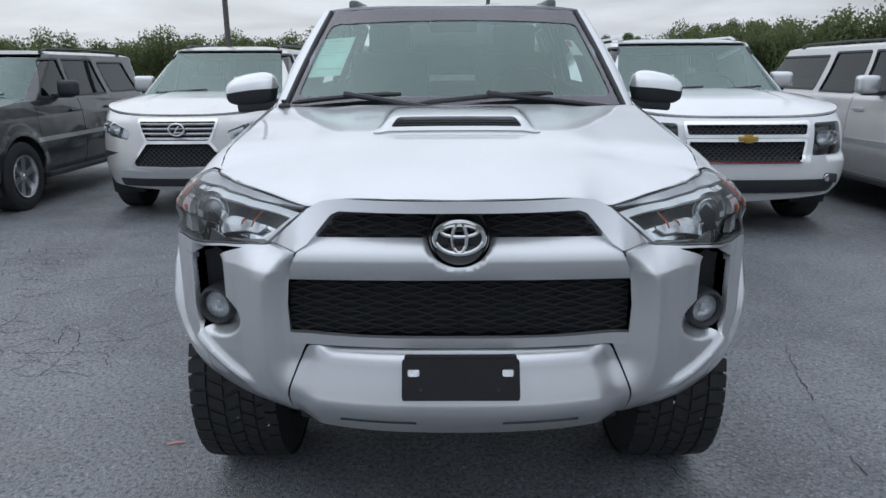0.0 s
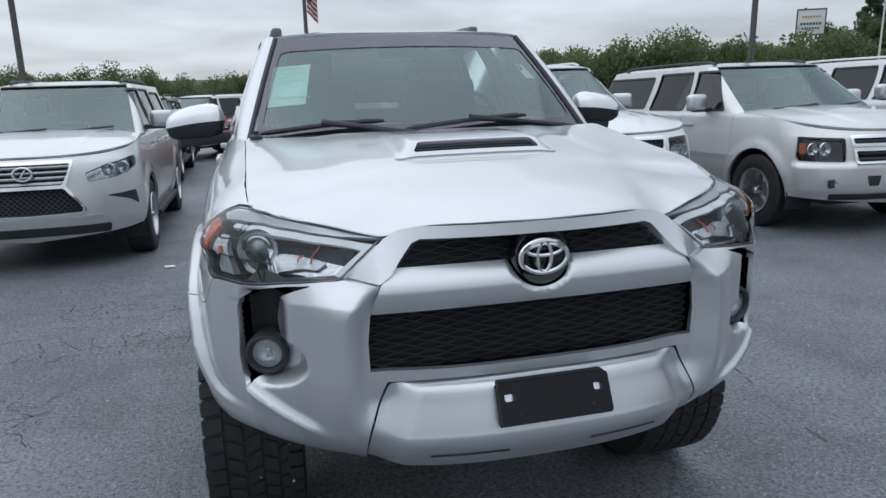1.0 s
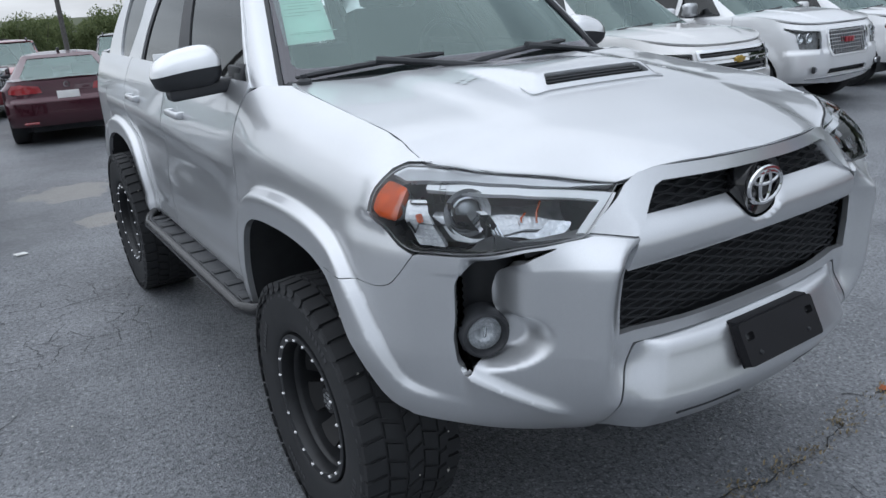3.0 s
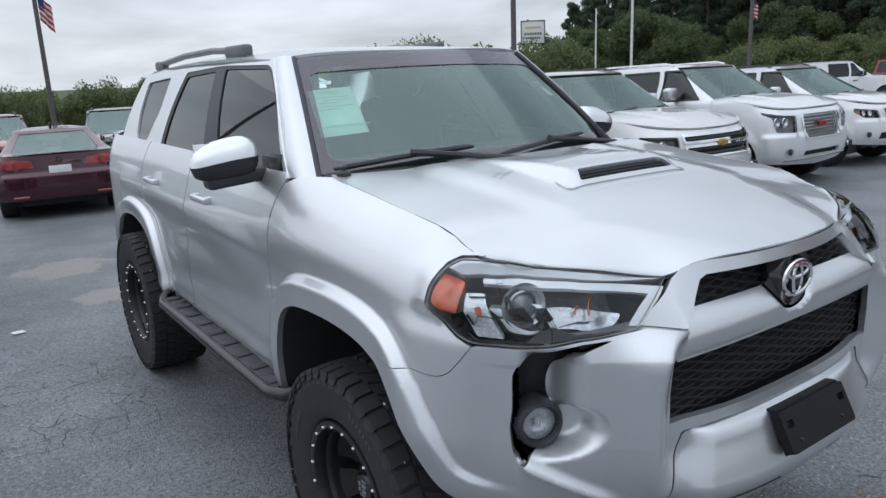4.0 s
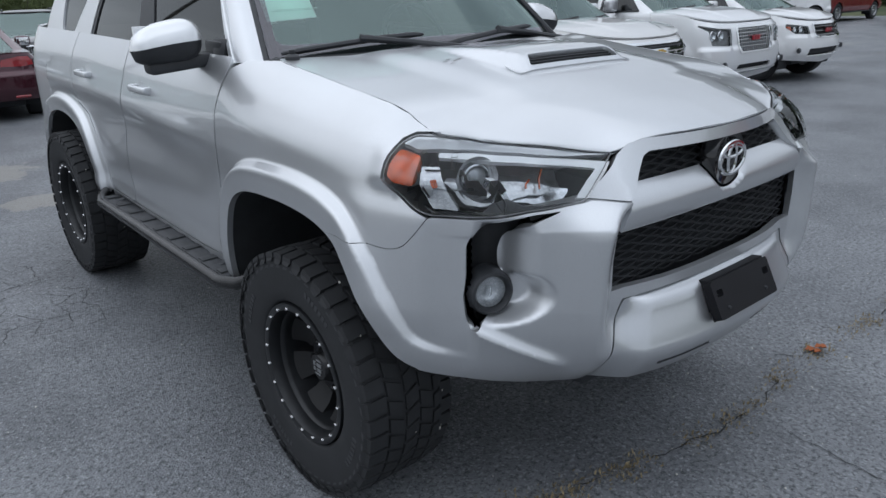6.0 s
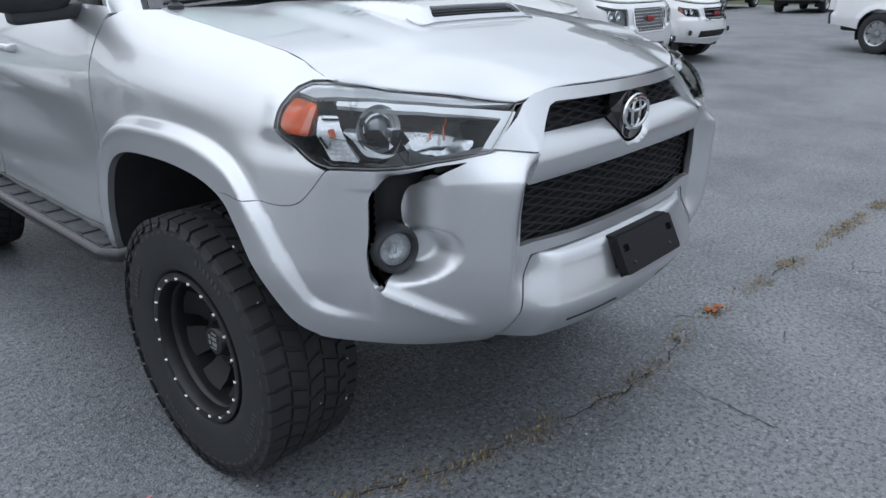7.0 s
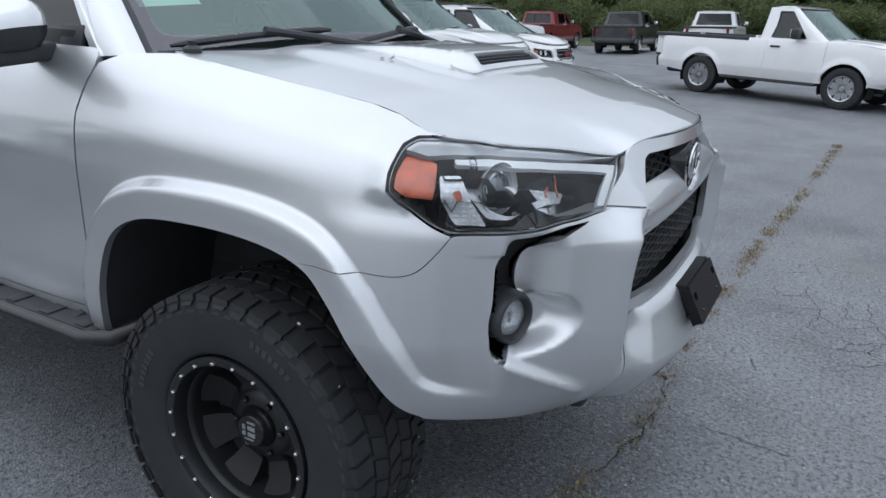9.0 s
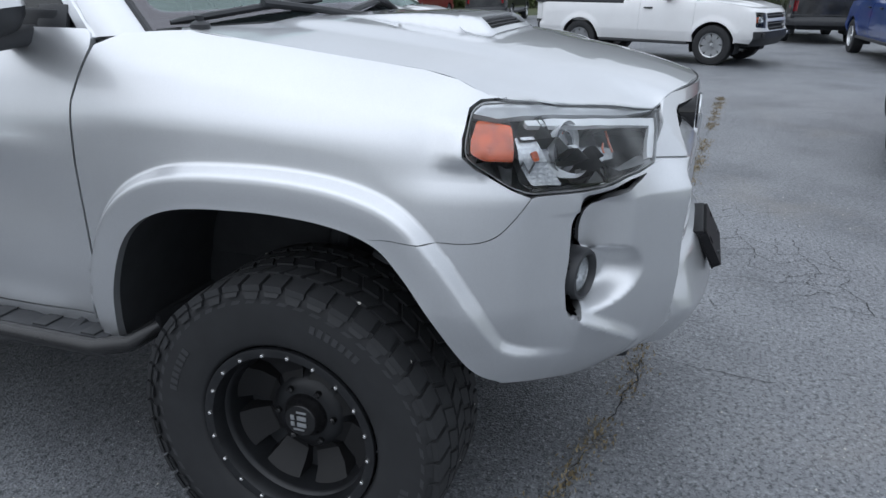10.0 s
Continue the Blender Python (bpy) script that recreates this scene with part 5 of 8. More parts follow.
    # cabin
    for s in (-1, 1):
        tube("pillar_lining", [screen_at(s * 0.97, b) + Vector((-s * 0.02, 0.06, -0.02)) for b in np.linspace(0.0, 1.0, 8)], 0.035, M["interior"], car, 8)
    box("dashboard", (0, 1.62, 1.37), (1.44, 0.62, 0.13), M["interior"], car, 0.05)
    box("headliner", (0, 2.95, 1.862), (1.16, 2.1, 0.02), M["interior"], car, 0.01)
    for x in (-0.38, 0.38):
        seat(car, x, 2.35, 1.02)
    box("rear_bench", (0, 3.35, 1.15), (1.25, 0.18, 0.6), M["seat"], car, 0.06)
    bm = bmesh.new()
    bm_lathe(bm, [(0.014 * math.cos(a), 0.185 + 0.014 * math.sin(a)) for a in np.linspace(0, 2 * math.pi, 9)[:-1]], 28, "y", (0, 0, 0), True)
    bmesh.ops.rotate(bm, verts=bm.verts, matrix=Matrix.Rotation(radians(-24), 3, "X"))
    bmesh.ops.translate(bm, verts=bm.verts, vec=(0.38, 2.0, 1.42))
    part("steering_wheel", bm, M["trim"], car)
    box("rear_view_mirror", (0, 1.86, 1.80), (0.24, 0.03, 0.07), M["trim"], car, 0.02)
    # frame and axles; unseen blocks below also keep sky light off the ground
    box("chassis", (0, 2.60, 0.56), (1.06, 3.4, 0.36), M["dark"], car, 0.04)
    box("skid_plate", (0, 1.08, 0.47), (1.02, 0.96, 0.10), M["dark"], car, 0.04, "", Euler((radians(-6), 0, 0)))
    box("air_dam", (0, 0.46, 0.60), (1.16, 0.22, 0.10), M["dark"], car, 0.03)
    box("floor_pan", (0, 2.42, 0.60), (1.62, 1.9, 0.05), M["dark"], car, 0.01)
    box("engine_bay", (0, 0.75, 1.02), (1.0, 0.9, 0.40), M["dark"], car, 0.04)
    for y in (HUB_Y, HUB_Y + WHEELBASE):
        tube("axle", [(-0.8, y, HUB_Z), (0.8, y, HUB_Z)], 0.05, M["dark"], car, 10)
        for s in (-1, 1):
            tube("damper", [(s * 0.66, y + 0.05, HUB_Z + 0.05), (s * 0.58, y, 0.98)], 0.035, M["dark"], car, 8)
    tube("brake_hose", [(-0.70, 0.80, 0.88), (-0.80, 0.76, 0.905), (-0.86, 0.70, 0.915), (-0.90, 0.64, 0.93)], 0.008, M["plastic"], car, 6)
    return car


def hero_mirror(car, s):
    """Door mirror: bright cap over a black housing on a black arm."""
    c = Vector((s * 1.005, 1.735, 1.505))
    bm = bmesh.new()
    n, k = 18, 14
    rings = []
    for i in range(n + 1):
        t = i / n
        x = -0.135 + 0.27 * t
        full = (1 - abs(2 * t - 1) ** 3.2) ** 0.42
        wz, wy = 0.088 * full * (1.0 - 0.22 * t), 0.085 * full * (1 - 0.12 * t)
        drop = -0.030 * t * t
        rings.append([(Vector((s * x, -wy * math.cos(a) * (1.0 if math.cos(a) > 0 else 0.55), wz * math.sin(a) + drop)), math.sin(a)) for a in [2 * math.pi * j / k for j in range(k)]])
    cap, low = bmesh.new(), bmesh.new()
    for bm_x, keep in ((cap, lambda m: m > -0.12), (low, lambda m: m <= -0.12)):
        for A, B in zip(rings, rings[1:]):
            for j in range(k):
                q = (A[j], A[(j + 1) % k], B[(j + 1) % k], B[j])
                mean = (A[j][1] + A[(j + 1) % k][1]) / 2
                if keep(mean):
                    sc = 1.0 if bm_x is cap else 0.985
                    vs = [bm_x.verts.new(c + v[0] * sc) for v in q]
                    bm_x.faces.new(vs)
        bmesh.ops.remove_doubles(bm_x, verts=bm_x.verts, dist=0.0006)
    mr = part("door_mirror", low, M["trim"], car, "door mirror with bright silver cap and black base")
    part("mirror_cap", cap, M["mirror_cap"], mr)
    bm = bmesh.new()
    bm_box(bm, c + Vector((-s * 0.06, 0.015, -0.085)), (0.27, 0.09, 0.05), 0.018, Euler((0, s * 0.08, 0)), 3)
    bm_box(bm, c + Vector((-s * 0.185, -0.02, -0.07)), (0.03, 0.15, 0.12), 0.012, None, 2)
    part("mirror_arm", bm, M["trim"], mr)
    bm = bmesh.new()
    bm_box(bm, c + Vector((0, 0.040, -0.01)), (0.20, 0.01, 0.125), 0.004)
    part("mirror_glass", bm, M["chrome"], mr)
    # sail piece on the door
    bm = bmesh.new()
    bm_box(bm, (s * (cabin_x(1.62, 1.49) + 0.002), 1.66, 1.470), (0.018, 0.10, 0.075), 0.008, Euler((0, s * -0.30, 0)))
    part("sail_piece", bm, M["trim"], mr)


def hero_wheel(car, c, s, detailed):
    """Black off-road wheel: bolted ring, eight spokes, cap; tyre with blocks on tread and shoulder."""
    R, w = TYRE_R, 0.31
    o = s * w * 0.5
    rr = 0.254
    bm = bmesh.new()
    bm_lathe(bm, [(o * 0.93, rr), (o * 1.00, rr * 0.995), (o * 1.01, rr * 0.965), (o * 0.99, rr * 0.90), (o * 0.88, rr * 0.870), (o * 0.72, rr * 0.862), (o * 0.68, rr * 0.835), (o * 0.60, rr * 0.825), (o * 0.30, rr * 0.80), (o * -0.2, rr * 0.79)], 64, "x", c)
    rim = part("wheel", bm, M["rim_black"], car, "matt black alloy wheel with a ring of steel bolts")
    bm = bmesh.new()
    bm_lathe(bm, [(o * 0.02, rr * 0.86), (o * 0.0, 0.0)], 32, "x", c)
    part("drum", bm, M["dark"], rim)
    # tyre
    bm = bmesh.new()
    prof = [(0.40, rr * 0.99), (0.475, rr * 1.02), (0.500, rr * 1.06), (0.515, rr * 1.18), (0.530, rr * 1.32), (0.535, rr * 1.45), (0.535, R * 0.90), (0.525, R * 0.945), (0.49, R * 0.974), (0.2, R * 0.984), (-0.2, R * 0.984), (-0.445, R * 0.974), (-0.485, R * 0.945), (-0.535, rr * 1.45), (-0.50, rr * 1.06), (-0.40, rr * 0.99)]
    bm_lathe(bm, [(s * a * w, r) for a, r in prof], 72, "x", c)
    tyre = part("tyre", bm, M["rubber"], rim, "all-terrain tyre with chunky tread")
    if not detailed:
        return rim

    def block(a, x, lx, ly, r0, r1, skew=0.0, tilt=0.0):
        """One rubber block at the angle a, x along the axle."""
        vs = []
        for rad in (r0, r1):
            sh = 1.0 if rad == r0 else 0.93
            for dx, dy in ((-lx, -ly), (lx, -ly), (lx, ly), (-lx, ly)):
                ang = a + (dy * sh + skew * dx) / R
                xx = x + dx * sh
                rad2 = rad - tilt * max(0.0, dx * (1 if x > 0 else -1)) * 1.0
                vs.append((c.x + s * xx, c.y + rad2 * math.cos(ang), c.z + rad2 * math.sin(ang)))
        return vs
    faces8 = [(4, 5, 6, 7), (0, 1, 5, 4), (1, 2, 6, 5), (2, 3, 7, 6), (3, 0, 4, 7)]
    N = 44
    V, F = [], []
    for i in range(N):
        a = 2 * math.pi * i / N
        for x, lx, ly, sk, off in ((0.136, 0.034, 0.0265, 0.10, 0.0), (0.068, 0.028, 0.0255, -0.40, 0.45), (0.006, 0.026, 0.0255, 0.45, 0.15), (-0.048, 0.024, 0.0255, -0.40, 0.55), (-0.128, 0.027, 0.0265, -0.10, 0.5), (-0.094, 0.016, 0.025, 0.35, 0.9)):
            k = len(V)
            tl = 0.16 if abs(x) > 0.1 else 0.0
            V += block(a + off * 2 * math.pi / N, x, lx, ly, R * 0.966, R * 1.0, sk, tl)
            F += [tuple(k + j for j in f) for f in faces8]
        # shoulder lugs
        k = len(V)
        long = i % 2 == 0
        vs = []
        for lift in (0.0, 0.006):
            for rad, dx in ((R * 0.965, 0.158), (R * (0.905 if long else 0.925), 0.168)):
                for da in (-0.0255, 0.0255):
                    ang = a + da / R * (1.0 if rad > R * 0.95 else 0.7)
                    xx = dx + lift
                    vs.append((c.x + s * xx, c.y + rad * math.cos(ang), c.z + rad * math.sin(ang)))
        V += vs
        F += [tuple(k + j for j in f) for f in ((4, 5, 7, 6), (0, 1, 5, 4), (1, 3, 7, 5), (3, 2, 6, 7), (2, 0, 4, 6))]
    tr = link_mesh("tread", V, F, M["rubber"], tyre, "", None, False)
    tr["kind"] = "stuff"
    # raised pattern on the sidewall: chain of low pads, and bars where lettering stands
    V, F = [], []
    for i in range(54):
        a = 2 * math.pi * i / 54
        k = len(V)
        vs = []
        for lift in (0.0, 0.004):
            for rad in (R * 0.872, R * 0.893):
                for da in (-0.016, 0.012):
                    ang = a + da / R + (0.010 / R if rad > R * 0.88 else 0)
                    vs.append((c.x + s * (0.158 + 0.004 + lift), c.y + rad * math.cos(ang), c.z + rad * math.sin(ang)))
        V += vs
        F += [tuple(k + j for j in f) for f in ((4, 5, 7, 6), (0, 1, 5, 4), (1, 3, 7, 5), (3, 2, 6, 7), (2, 0, 4, 6))]
    for a0 in (radians(118), radians(298), radians(205), radians(25)):
        for j in range(7):
            a = a0 + (j - 3) * 0.062
            k = len(V)
            vs = []
            for lift in (0.0, 0.003):
                for rad in (R * 0.765, R * 0.815):
                    for da in (-0.007, 0.007):
                        ang = a + da / (R * 0.79)
                        vs.append((c.x + s * (0.1635 + lift), c.y + rad * math.cos(ang), c.z + rad * math.sin(ang)))
            V += vs
            F += [tuple(k + j2 for j2 in f) for f in ((4, 5, 7, 6), (0, 1, 5, 4), (1, 3, 7, 5), (3, 2, 6, 7), (2, 0, 4, 6))]
    link_mesh("sidewall_relief", V, F, M["rubber_worn"], tyre, "", None, False)["kind"] = "stuff"
    # a dished hub plate, and eight broad spokes that step out to the rim
    bm = bmesh.new()
    bm_lathe(bm, [(s * 0.050, 0.0), (s * 0.050, 0.078), (s * 0.042, 0.100), (s * 0.020, 0.124), (s * 0.0, 0.130)], 48, "x", c)
    part("hub_plate", bm, M["rim_black"], rim)
    for i in range(8):
        a = 2 * math.pi * (i + 0.5) / 8
        ty, tz = -math.sin(a), math.cos(a)
        bm = bmesh.new()
        vs = []
        for rad, x, hwid in ((0.090, 0.042, 0.030), (0.125, 0.026, 0.037), (0.168, 0.040, 0.046), (0.196, 0.066, 0.054), (0.214, 0.078, 0.060)):
            for dx, da in ((0.0, -1), (0.0, 1), (-0.045, 1), (-0.045, -1)):
                wd = hwid if dx == 0 else hwid * 1.15
                vs.append(bm.verts.new((c.x + s * (x + dx), c.y + rad * math.cos(a) + ty * wd * da, c.z + rad * math.sin(a) + tz * wd * da)))
        for k in (0, 4, 8, 12):
            for j in range(4):
                bm.faces.new((vs[k + j], vs[k + (j + 1) % 4], vs[k + 4 + (j + 1) % 4], vs[k + 4 + j]))
        part("spoke", bm, M["spoke_shaded"], rim)
    bm = bmesh.new()
    bm_lathe(bm, [(s * -0.02, 0.070), (s * 0.050, 0.066), (s * 0.062, 0.058), (s * 0.070, 0.052), (s * 0.080, 0.049), (s * 0.084, 0.045), (s * 0.084, 0.0)], 40, "x", c)
    cap = part("centre_cap", bm, M["cap_black"], rim)
    # pale badge on the cap, as plain bars
    for j, (dy, dz, ly, lz) in enumerate(((-0.006, 0.009, 0.028, 0.013), (-0.006, -0.011, 0.028, 0.013), (0.022, 0.009, 0.012, 0.015), (0.022, -0.011, 0.012, 0.013), (-0.006, 0.027, 0.030, 0.006), (0.004, -0.027, 0.034, 0.005))):
        bm = bmesh.new()
        bm_box(bm, c + Vector((s * 0.0855, dy, dz)), (0.003, ly, lz), 0.001)
        part("cap_mark", bm, M["alloy"], cap)
    for i in range(6):
        a = 2 * math.pi * i / 6
        bm = bmesh.new()
        bm_lathe(bm, [(s * 0.036, 0.0105), (s * 0.058, 0.010), (s * 0.062, 0.006), (s * 0.062, 0.0)], 6, "x", c + Vector((0, 0.084 * math.cos(a), 0.084 * math.sin(a))))
        part("lug_nut", bm, M["cap_black"], rim)
    for i in range(20):
        a = 2 * math.pi * (i + 0.3) / 20
        p = c + Vector((0, rr * 0.925 * math.cos(a), rr * 0.925 * math.sin(a)))
        me = HERO_BOLT.get(s)
        if me is None:
            bm = bmesh.new()
            bm_lathe(bm, [(s * -0.004, 0.0062), (s * 0.004, 0.0058), (s * 0.0065, 0.0035), (s * 0.0065, 0.0)], 6, "x", (0, 0, 0))
            ob = part("bolt", bm, M["steel"], rim)
            HERO_BOLT[s] = ob.data
        else:
            ob = new("bolt", me)
            ob.parent = rim
        ob.location = p + Vector((o * 1.003, 0, 0))
    # pebbles in the tread
    rnd = random.Random(3 + int(s))
    bm = bmesh.new()
    for i in range(12):
        a = rnd.uniform(0, 2 * math.pi) if i > 5 else math.pi + rnd.uniform(-0.7, 0.3)
        x = rnd.uniform(-0.13, 0.13)
        r = rnd.uniform(0.003, 0.0055)
        m = Matrix.Translation(c + Vector((x, R * 0.99 * math.cos(a), R * 0.99 * math.sin(a)))) @ Euler((rnd.random() * 3, rnd.random() * 3, 0)).to_matrix().to_4x4() @ Matrix.Diagonal((1, 1.5, 0.8, 1))
        bmesh.ops.create_icosphere(bm, subdivisions=1, radius=r, matrix=m)
    pb = part("pebble", bm, M["pebble"], tyre, "white grit in the tread")
    pb["kind"] = "stuff"
    return rim


HERO_WHEEL_MESH, HERO_BOLT = {}, {}
# ---------------------------------------------------------------- ground
def fall(y):
    """The lot lies level under the silver SUV and runs downhill behind it."""
    return lerp_table([(4.0, 0.0), (5.0, -0.02), (6.5, -0.09), (9.0, -0.17), (13.0, -0.30), (18.0, -0.44), (40.0, -1.0)], y)


def stand(x, y, turn=0.0, length=4.9):
    """A pose for a car with its nose at x, y that stands on the slope."""
    a = radians(turn)
    cx, cy = x - math.sin(a) * length / 2, y + math.cos(a) * length / 2
    tilt = math.atan((fall(cy + 1.5) - fall(cy - 1.5)) / 3.0)
    return Matrix.Translation((cx, cy, fall(cy))) @ Matrix.Rotation(tilt, 4, "X") @ Matrix.Rotation(a, 4, "Z") @ Matrix.Translation((0, -length / 2, 0))


SEAM_LINE = [(9.0, -0.35), (4.75, -0.08), (3.5, 0.03), (2.4, 0.09), (1.95, 0.12), (1.3, 0.16), (0.94, 0.16), (0.70, 0.11), (0.38, 0.12), (0.13, 0.18), (-0.13, 0.24), (-0.45, 0.30), (-0.9, 0.5)]
SIDE_CRACKS = [[(1.86, 2.9), (1.93, 1.96), (1.77, 1.29), (1.7, 0.84), (1.65, 0.45), (1.6, 0.14)], [(0.62, 0.08), (0.56, -0.2), (0.55, -0.44), (0.49, -0.62), (0.50, -0.75), (0.58, -0.95), (0.5, -1.6)],
               [(-2.6, 3.95), (-2.15, 3.85), (-1.86, 3.73), (-1.56, 3.66), (-1.21, 3.73), (-0.8, 3.58)], [(-2.4, 3.6), (-2.1, 3.51), (-1.82, 3.44), (-1.37, 3.58), (-1.2, 3.72)], [(-4.6, 3.9), (-3.74, 3.77), (-3.24, 3.61), (-2.75, 3.46), (-2.27, 3.6)],
               [(-3.9, 3.3), (-3.3, 3.45), (-2.9, 3.2), (-2.3, 3.35)], [(-3.6, 4.0), (-3.1, 3.9), (-2.6, 4.05)], [(1.2, 0.2), (0.95, 0.55), (0.85, 0.9)]]


def build_ground():
    def grid(name, x0, x1, y0, y1, mat, z, label, nx=2, ny=2):
        vs = [(x0 + (x1 - x0) * i / nx, y0 + (y1 - y0) * j / ny, z + fall(y0 + (y1 - y0) * j / ny)) for j in range(ny + 1) for i in range(nx + 1)]
        fs = [(j * (nx + 1) + i, j * (nx + 1) + i + 1, (j + 1) * (nx + 1) + i + 1, (j + 1) * (nx + 1) + i) for j in range(ny) for i in range(nx)]
        return tagged(link_mesh(name, vs, fs, mat, smooth=False), label, "ground", "", "structure")
    # the land falls away beyond the hedge and runs on to the horizon
    rings = [(0, -0.25), (44, -0.25), (52, -0.5), (64, -2.0), (90, -5.5), (160, -9.0), (400, -10.0), (1000, -10.5), (2400, -11.0)]
    n = 72
    vs, fs = [(6, 6, -0.3)], []
    for i, (r, z) in enumerate(rings[1:]):
        for k in range(n):
            a = 2 * math.pi * k / n
            # the wooded side rises instead of falling
            side = smooth01((math.degrees(math.atan2(math.cos(a - math.pi / 2), math.cos(a))) * 0 + (a if a < math.pi else a - 2 * math.pi) * -1 + 0.72) / 0.25) * smooth01(((a if a < math.pi else a - 2 * math.pi) + 2.2) / 0.4)
            vs.append((6 + r * math.cos(a), 6 + r * math.sin(a), z * (1 - side) + side * lerp_table([(44, -0.25), (64, 0.3), (90, 5.0), (160, 12.0), (400, 16.0)], r) + fall(6 + r * math.sin(a))))
    for k in range(n):
        fs.append((0, 1 + k, 1 + (k + 1) % n))
    for i in range(len(rings) - 2):
        for k in range(n):
            a0, b0 = 1 + i * n + k, 1 + i * n + (k + 1) % n
            fs.append((a0, a0 + n, b0 + n, b0))
    tagged(link_mesh("ground", vs, fs, M["grass_ground"]), "rough green grass and weeds beyond the car park", "ground", "", "structure")
    # the paved lot, with one sheet of asphalt
    grid("pavement", -34, 40, -34, 40, M["asphalt"], 0.0, "worn grey asphalt of the car park", 2, 148)


def crack(name, pts, width, seed, label, weeds=0.0):
    """A ragged crack: a thin dark strip with crumbled edges, and dry weeds along it where weeds is given."""
    rnd = random.Random(seed)
    line = []
    for (x0, y0), (x1, y1) in zip(pts, pts[1:]):
        n = max(2, int(math.hypot(x1 - x0, y1 - y0) / 0.035))
        for j in range(n):
            t = j / n
            line.append((x0 + (x1 - x0) * t + rnd.uniform(-0.014, 0.014), y0 + (y1 - y0) * t + rnd.uniform(-0.014, 0.014)))
    V, F = [], []
    for i, (x, y) in enumerate(line):
        a, b = line[max(0, i - 1)], line[min(len(line) - 1, i + 1)]
        dx, dy = b[0] - a[0], b[1] - a[1]
        q = math.hypot(dx, dy) or 1
        w = width * rnd.uniform(0.15, 1.0)
        zc = fall(y) + 0.004
        V += [(x - dy / q * w, y + dx / q * w, zc), (x + dy / q * w, y - dx / q * w, zc)]
        gap = noise.noise(Vector((x * 3.1, y * 3.1, seed))) > -0.10
        if i and not gap:
            k = 2 * i
            F.append((k - 2, k - 1, k + 1, k))
    ob = link_mesh(name, V, F, M["crack"], None, "", None, False)
    tagged(ob, label, "crack", "", "structure")
    if weeds:
        V, F = [], []
        for x, y in line:
            thick = max(0.0, noise.noise(Vector((x * 4.3, y * 4.3, 7.0))) * 2.2 + 0.75)
            for _ in range(int(weeds * thick * rnd.uniform(0, 2))):
                px, py = x + rnd.gauss(0, 0.034), y + rnd.gauss(0, 0.034)
                a, h = rnd.uniform(0, 6.28), rnd.uniform(0.004, 0.018)
                lx, ly = math.cos(a) * rnd.uniform(0.006, 0.018), math.sin(a) * rnd.uniform(0.006, 0.018)
                k = len(V)
                V += [(px, py, 0.002), (px + lx * 0.4 - ly * 0.25, py + ly * 0.4 + lx * 0.25, 0.003 + h * 0.6), (px + lx, py + ly, 0.003 + h), (px + lx * 0.3 + ly * 0.3, py + ly * 0.3 - lx * 0.3, 0.003)]
                F.append((k, k + 1, k + 2, k + 3))
        tagged(link_mesh("weeds", V, F, M["dry"], None, "", None, False), "dry brown weeds and straw along the crack", "weeds", "", "stuff")


build_ground()
crack("pavement_crack", SEAM_LINE, 0.0038, 1, "ragged crack in the asphalt with weeds", 19.0)
for i, pts in enumerate(SIDE_CRACKS):
    crack("pavement_crack", pts, 0.0032, 10 + i, "thin branching crack in the asphalt")


def litter():
    rnd = random.Random(8)
    # a brown leaf on the seam, a bit of white paper and a pink straw
    bm = bmesh.new()
    for k in range(5):
        c = Vector((1.33 + rnd.uniform(-0.03, 0.03), 0.16 + rnd.uniform(-0.03, 0.03), 0.012 + 0.004 * k))
        vs = [bm.verts.new(c + Vector((0.022 * math.cos(a), 0.016 * math.sin(a), 0.008 * math.sin(2 * a)))) for a in np.linspace(0, 2 * math.pi, 7)[:-1]]
        bm.faces.new(vs)
    tagged(part("dead_leaf", bm, M["rust"]), "crumpled rust-brown leaf on the asphalt", "leaf")
    bm = bmesh.new()
    bm_box(bm, (-1.585, 5.13, fall(5.13) + 0.010), (0.09, 0.06, 0.008), 0.003, Euler((0.05, 0.1, 0.4)))
    tagged(part("paper_scrap", bm, M["paper_white"]), "small white scrap lying on the asphalt", "litter")
    bm = bmesh.new()
    bm_tube(bm, [(-1.285, 0.90, 0.006), (-1.25, 0.91, 0.008), (-1.21, 0.92, 0.006)], 0.004, 6)
    tagged(part("straw", bm, M["pink"]), "short pink straw lying on the asphalt", "litter")
    # loose grit
    V, F = [], []
    for k in range(2600):
        x, y = rnd.uniform(-4, 6), rnd.uniform(-2.0, 5)
        r = rnd.uniform(0.0015, 0.0035) if k % 6 else rnd.uniform(0.003, 0.006)
        i = len(V)
        z = fall(y)
        V += [(x - r, y - r * 0.7, z), (x + r, y - r * 0.5, z), (x, y + r, z), (x, y, z + r * 1.2)]
        F += [(i, i + 1, i + 3), (i + 1, i + 2, i + 3), (i + 2, i, i + 3)]
    tagged(link_mesh("grit", V, F, M["pebble"], None, "", None, False), "loose pale grit scattered over the asphalt", "grit", "", "stuff")


litter()



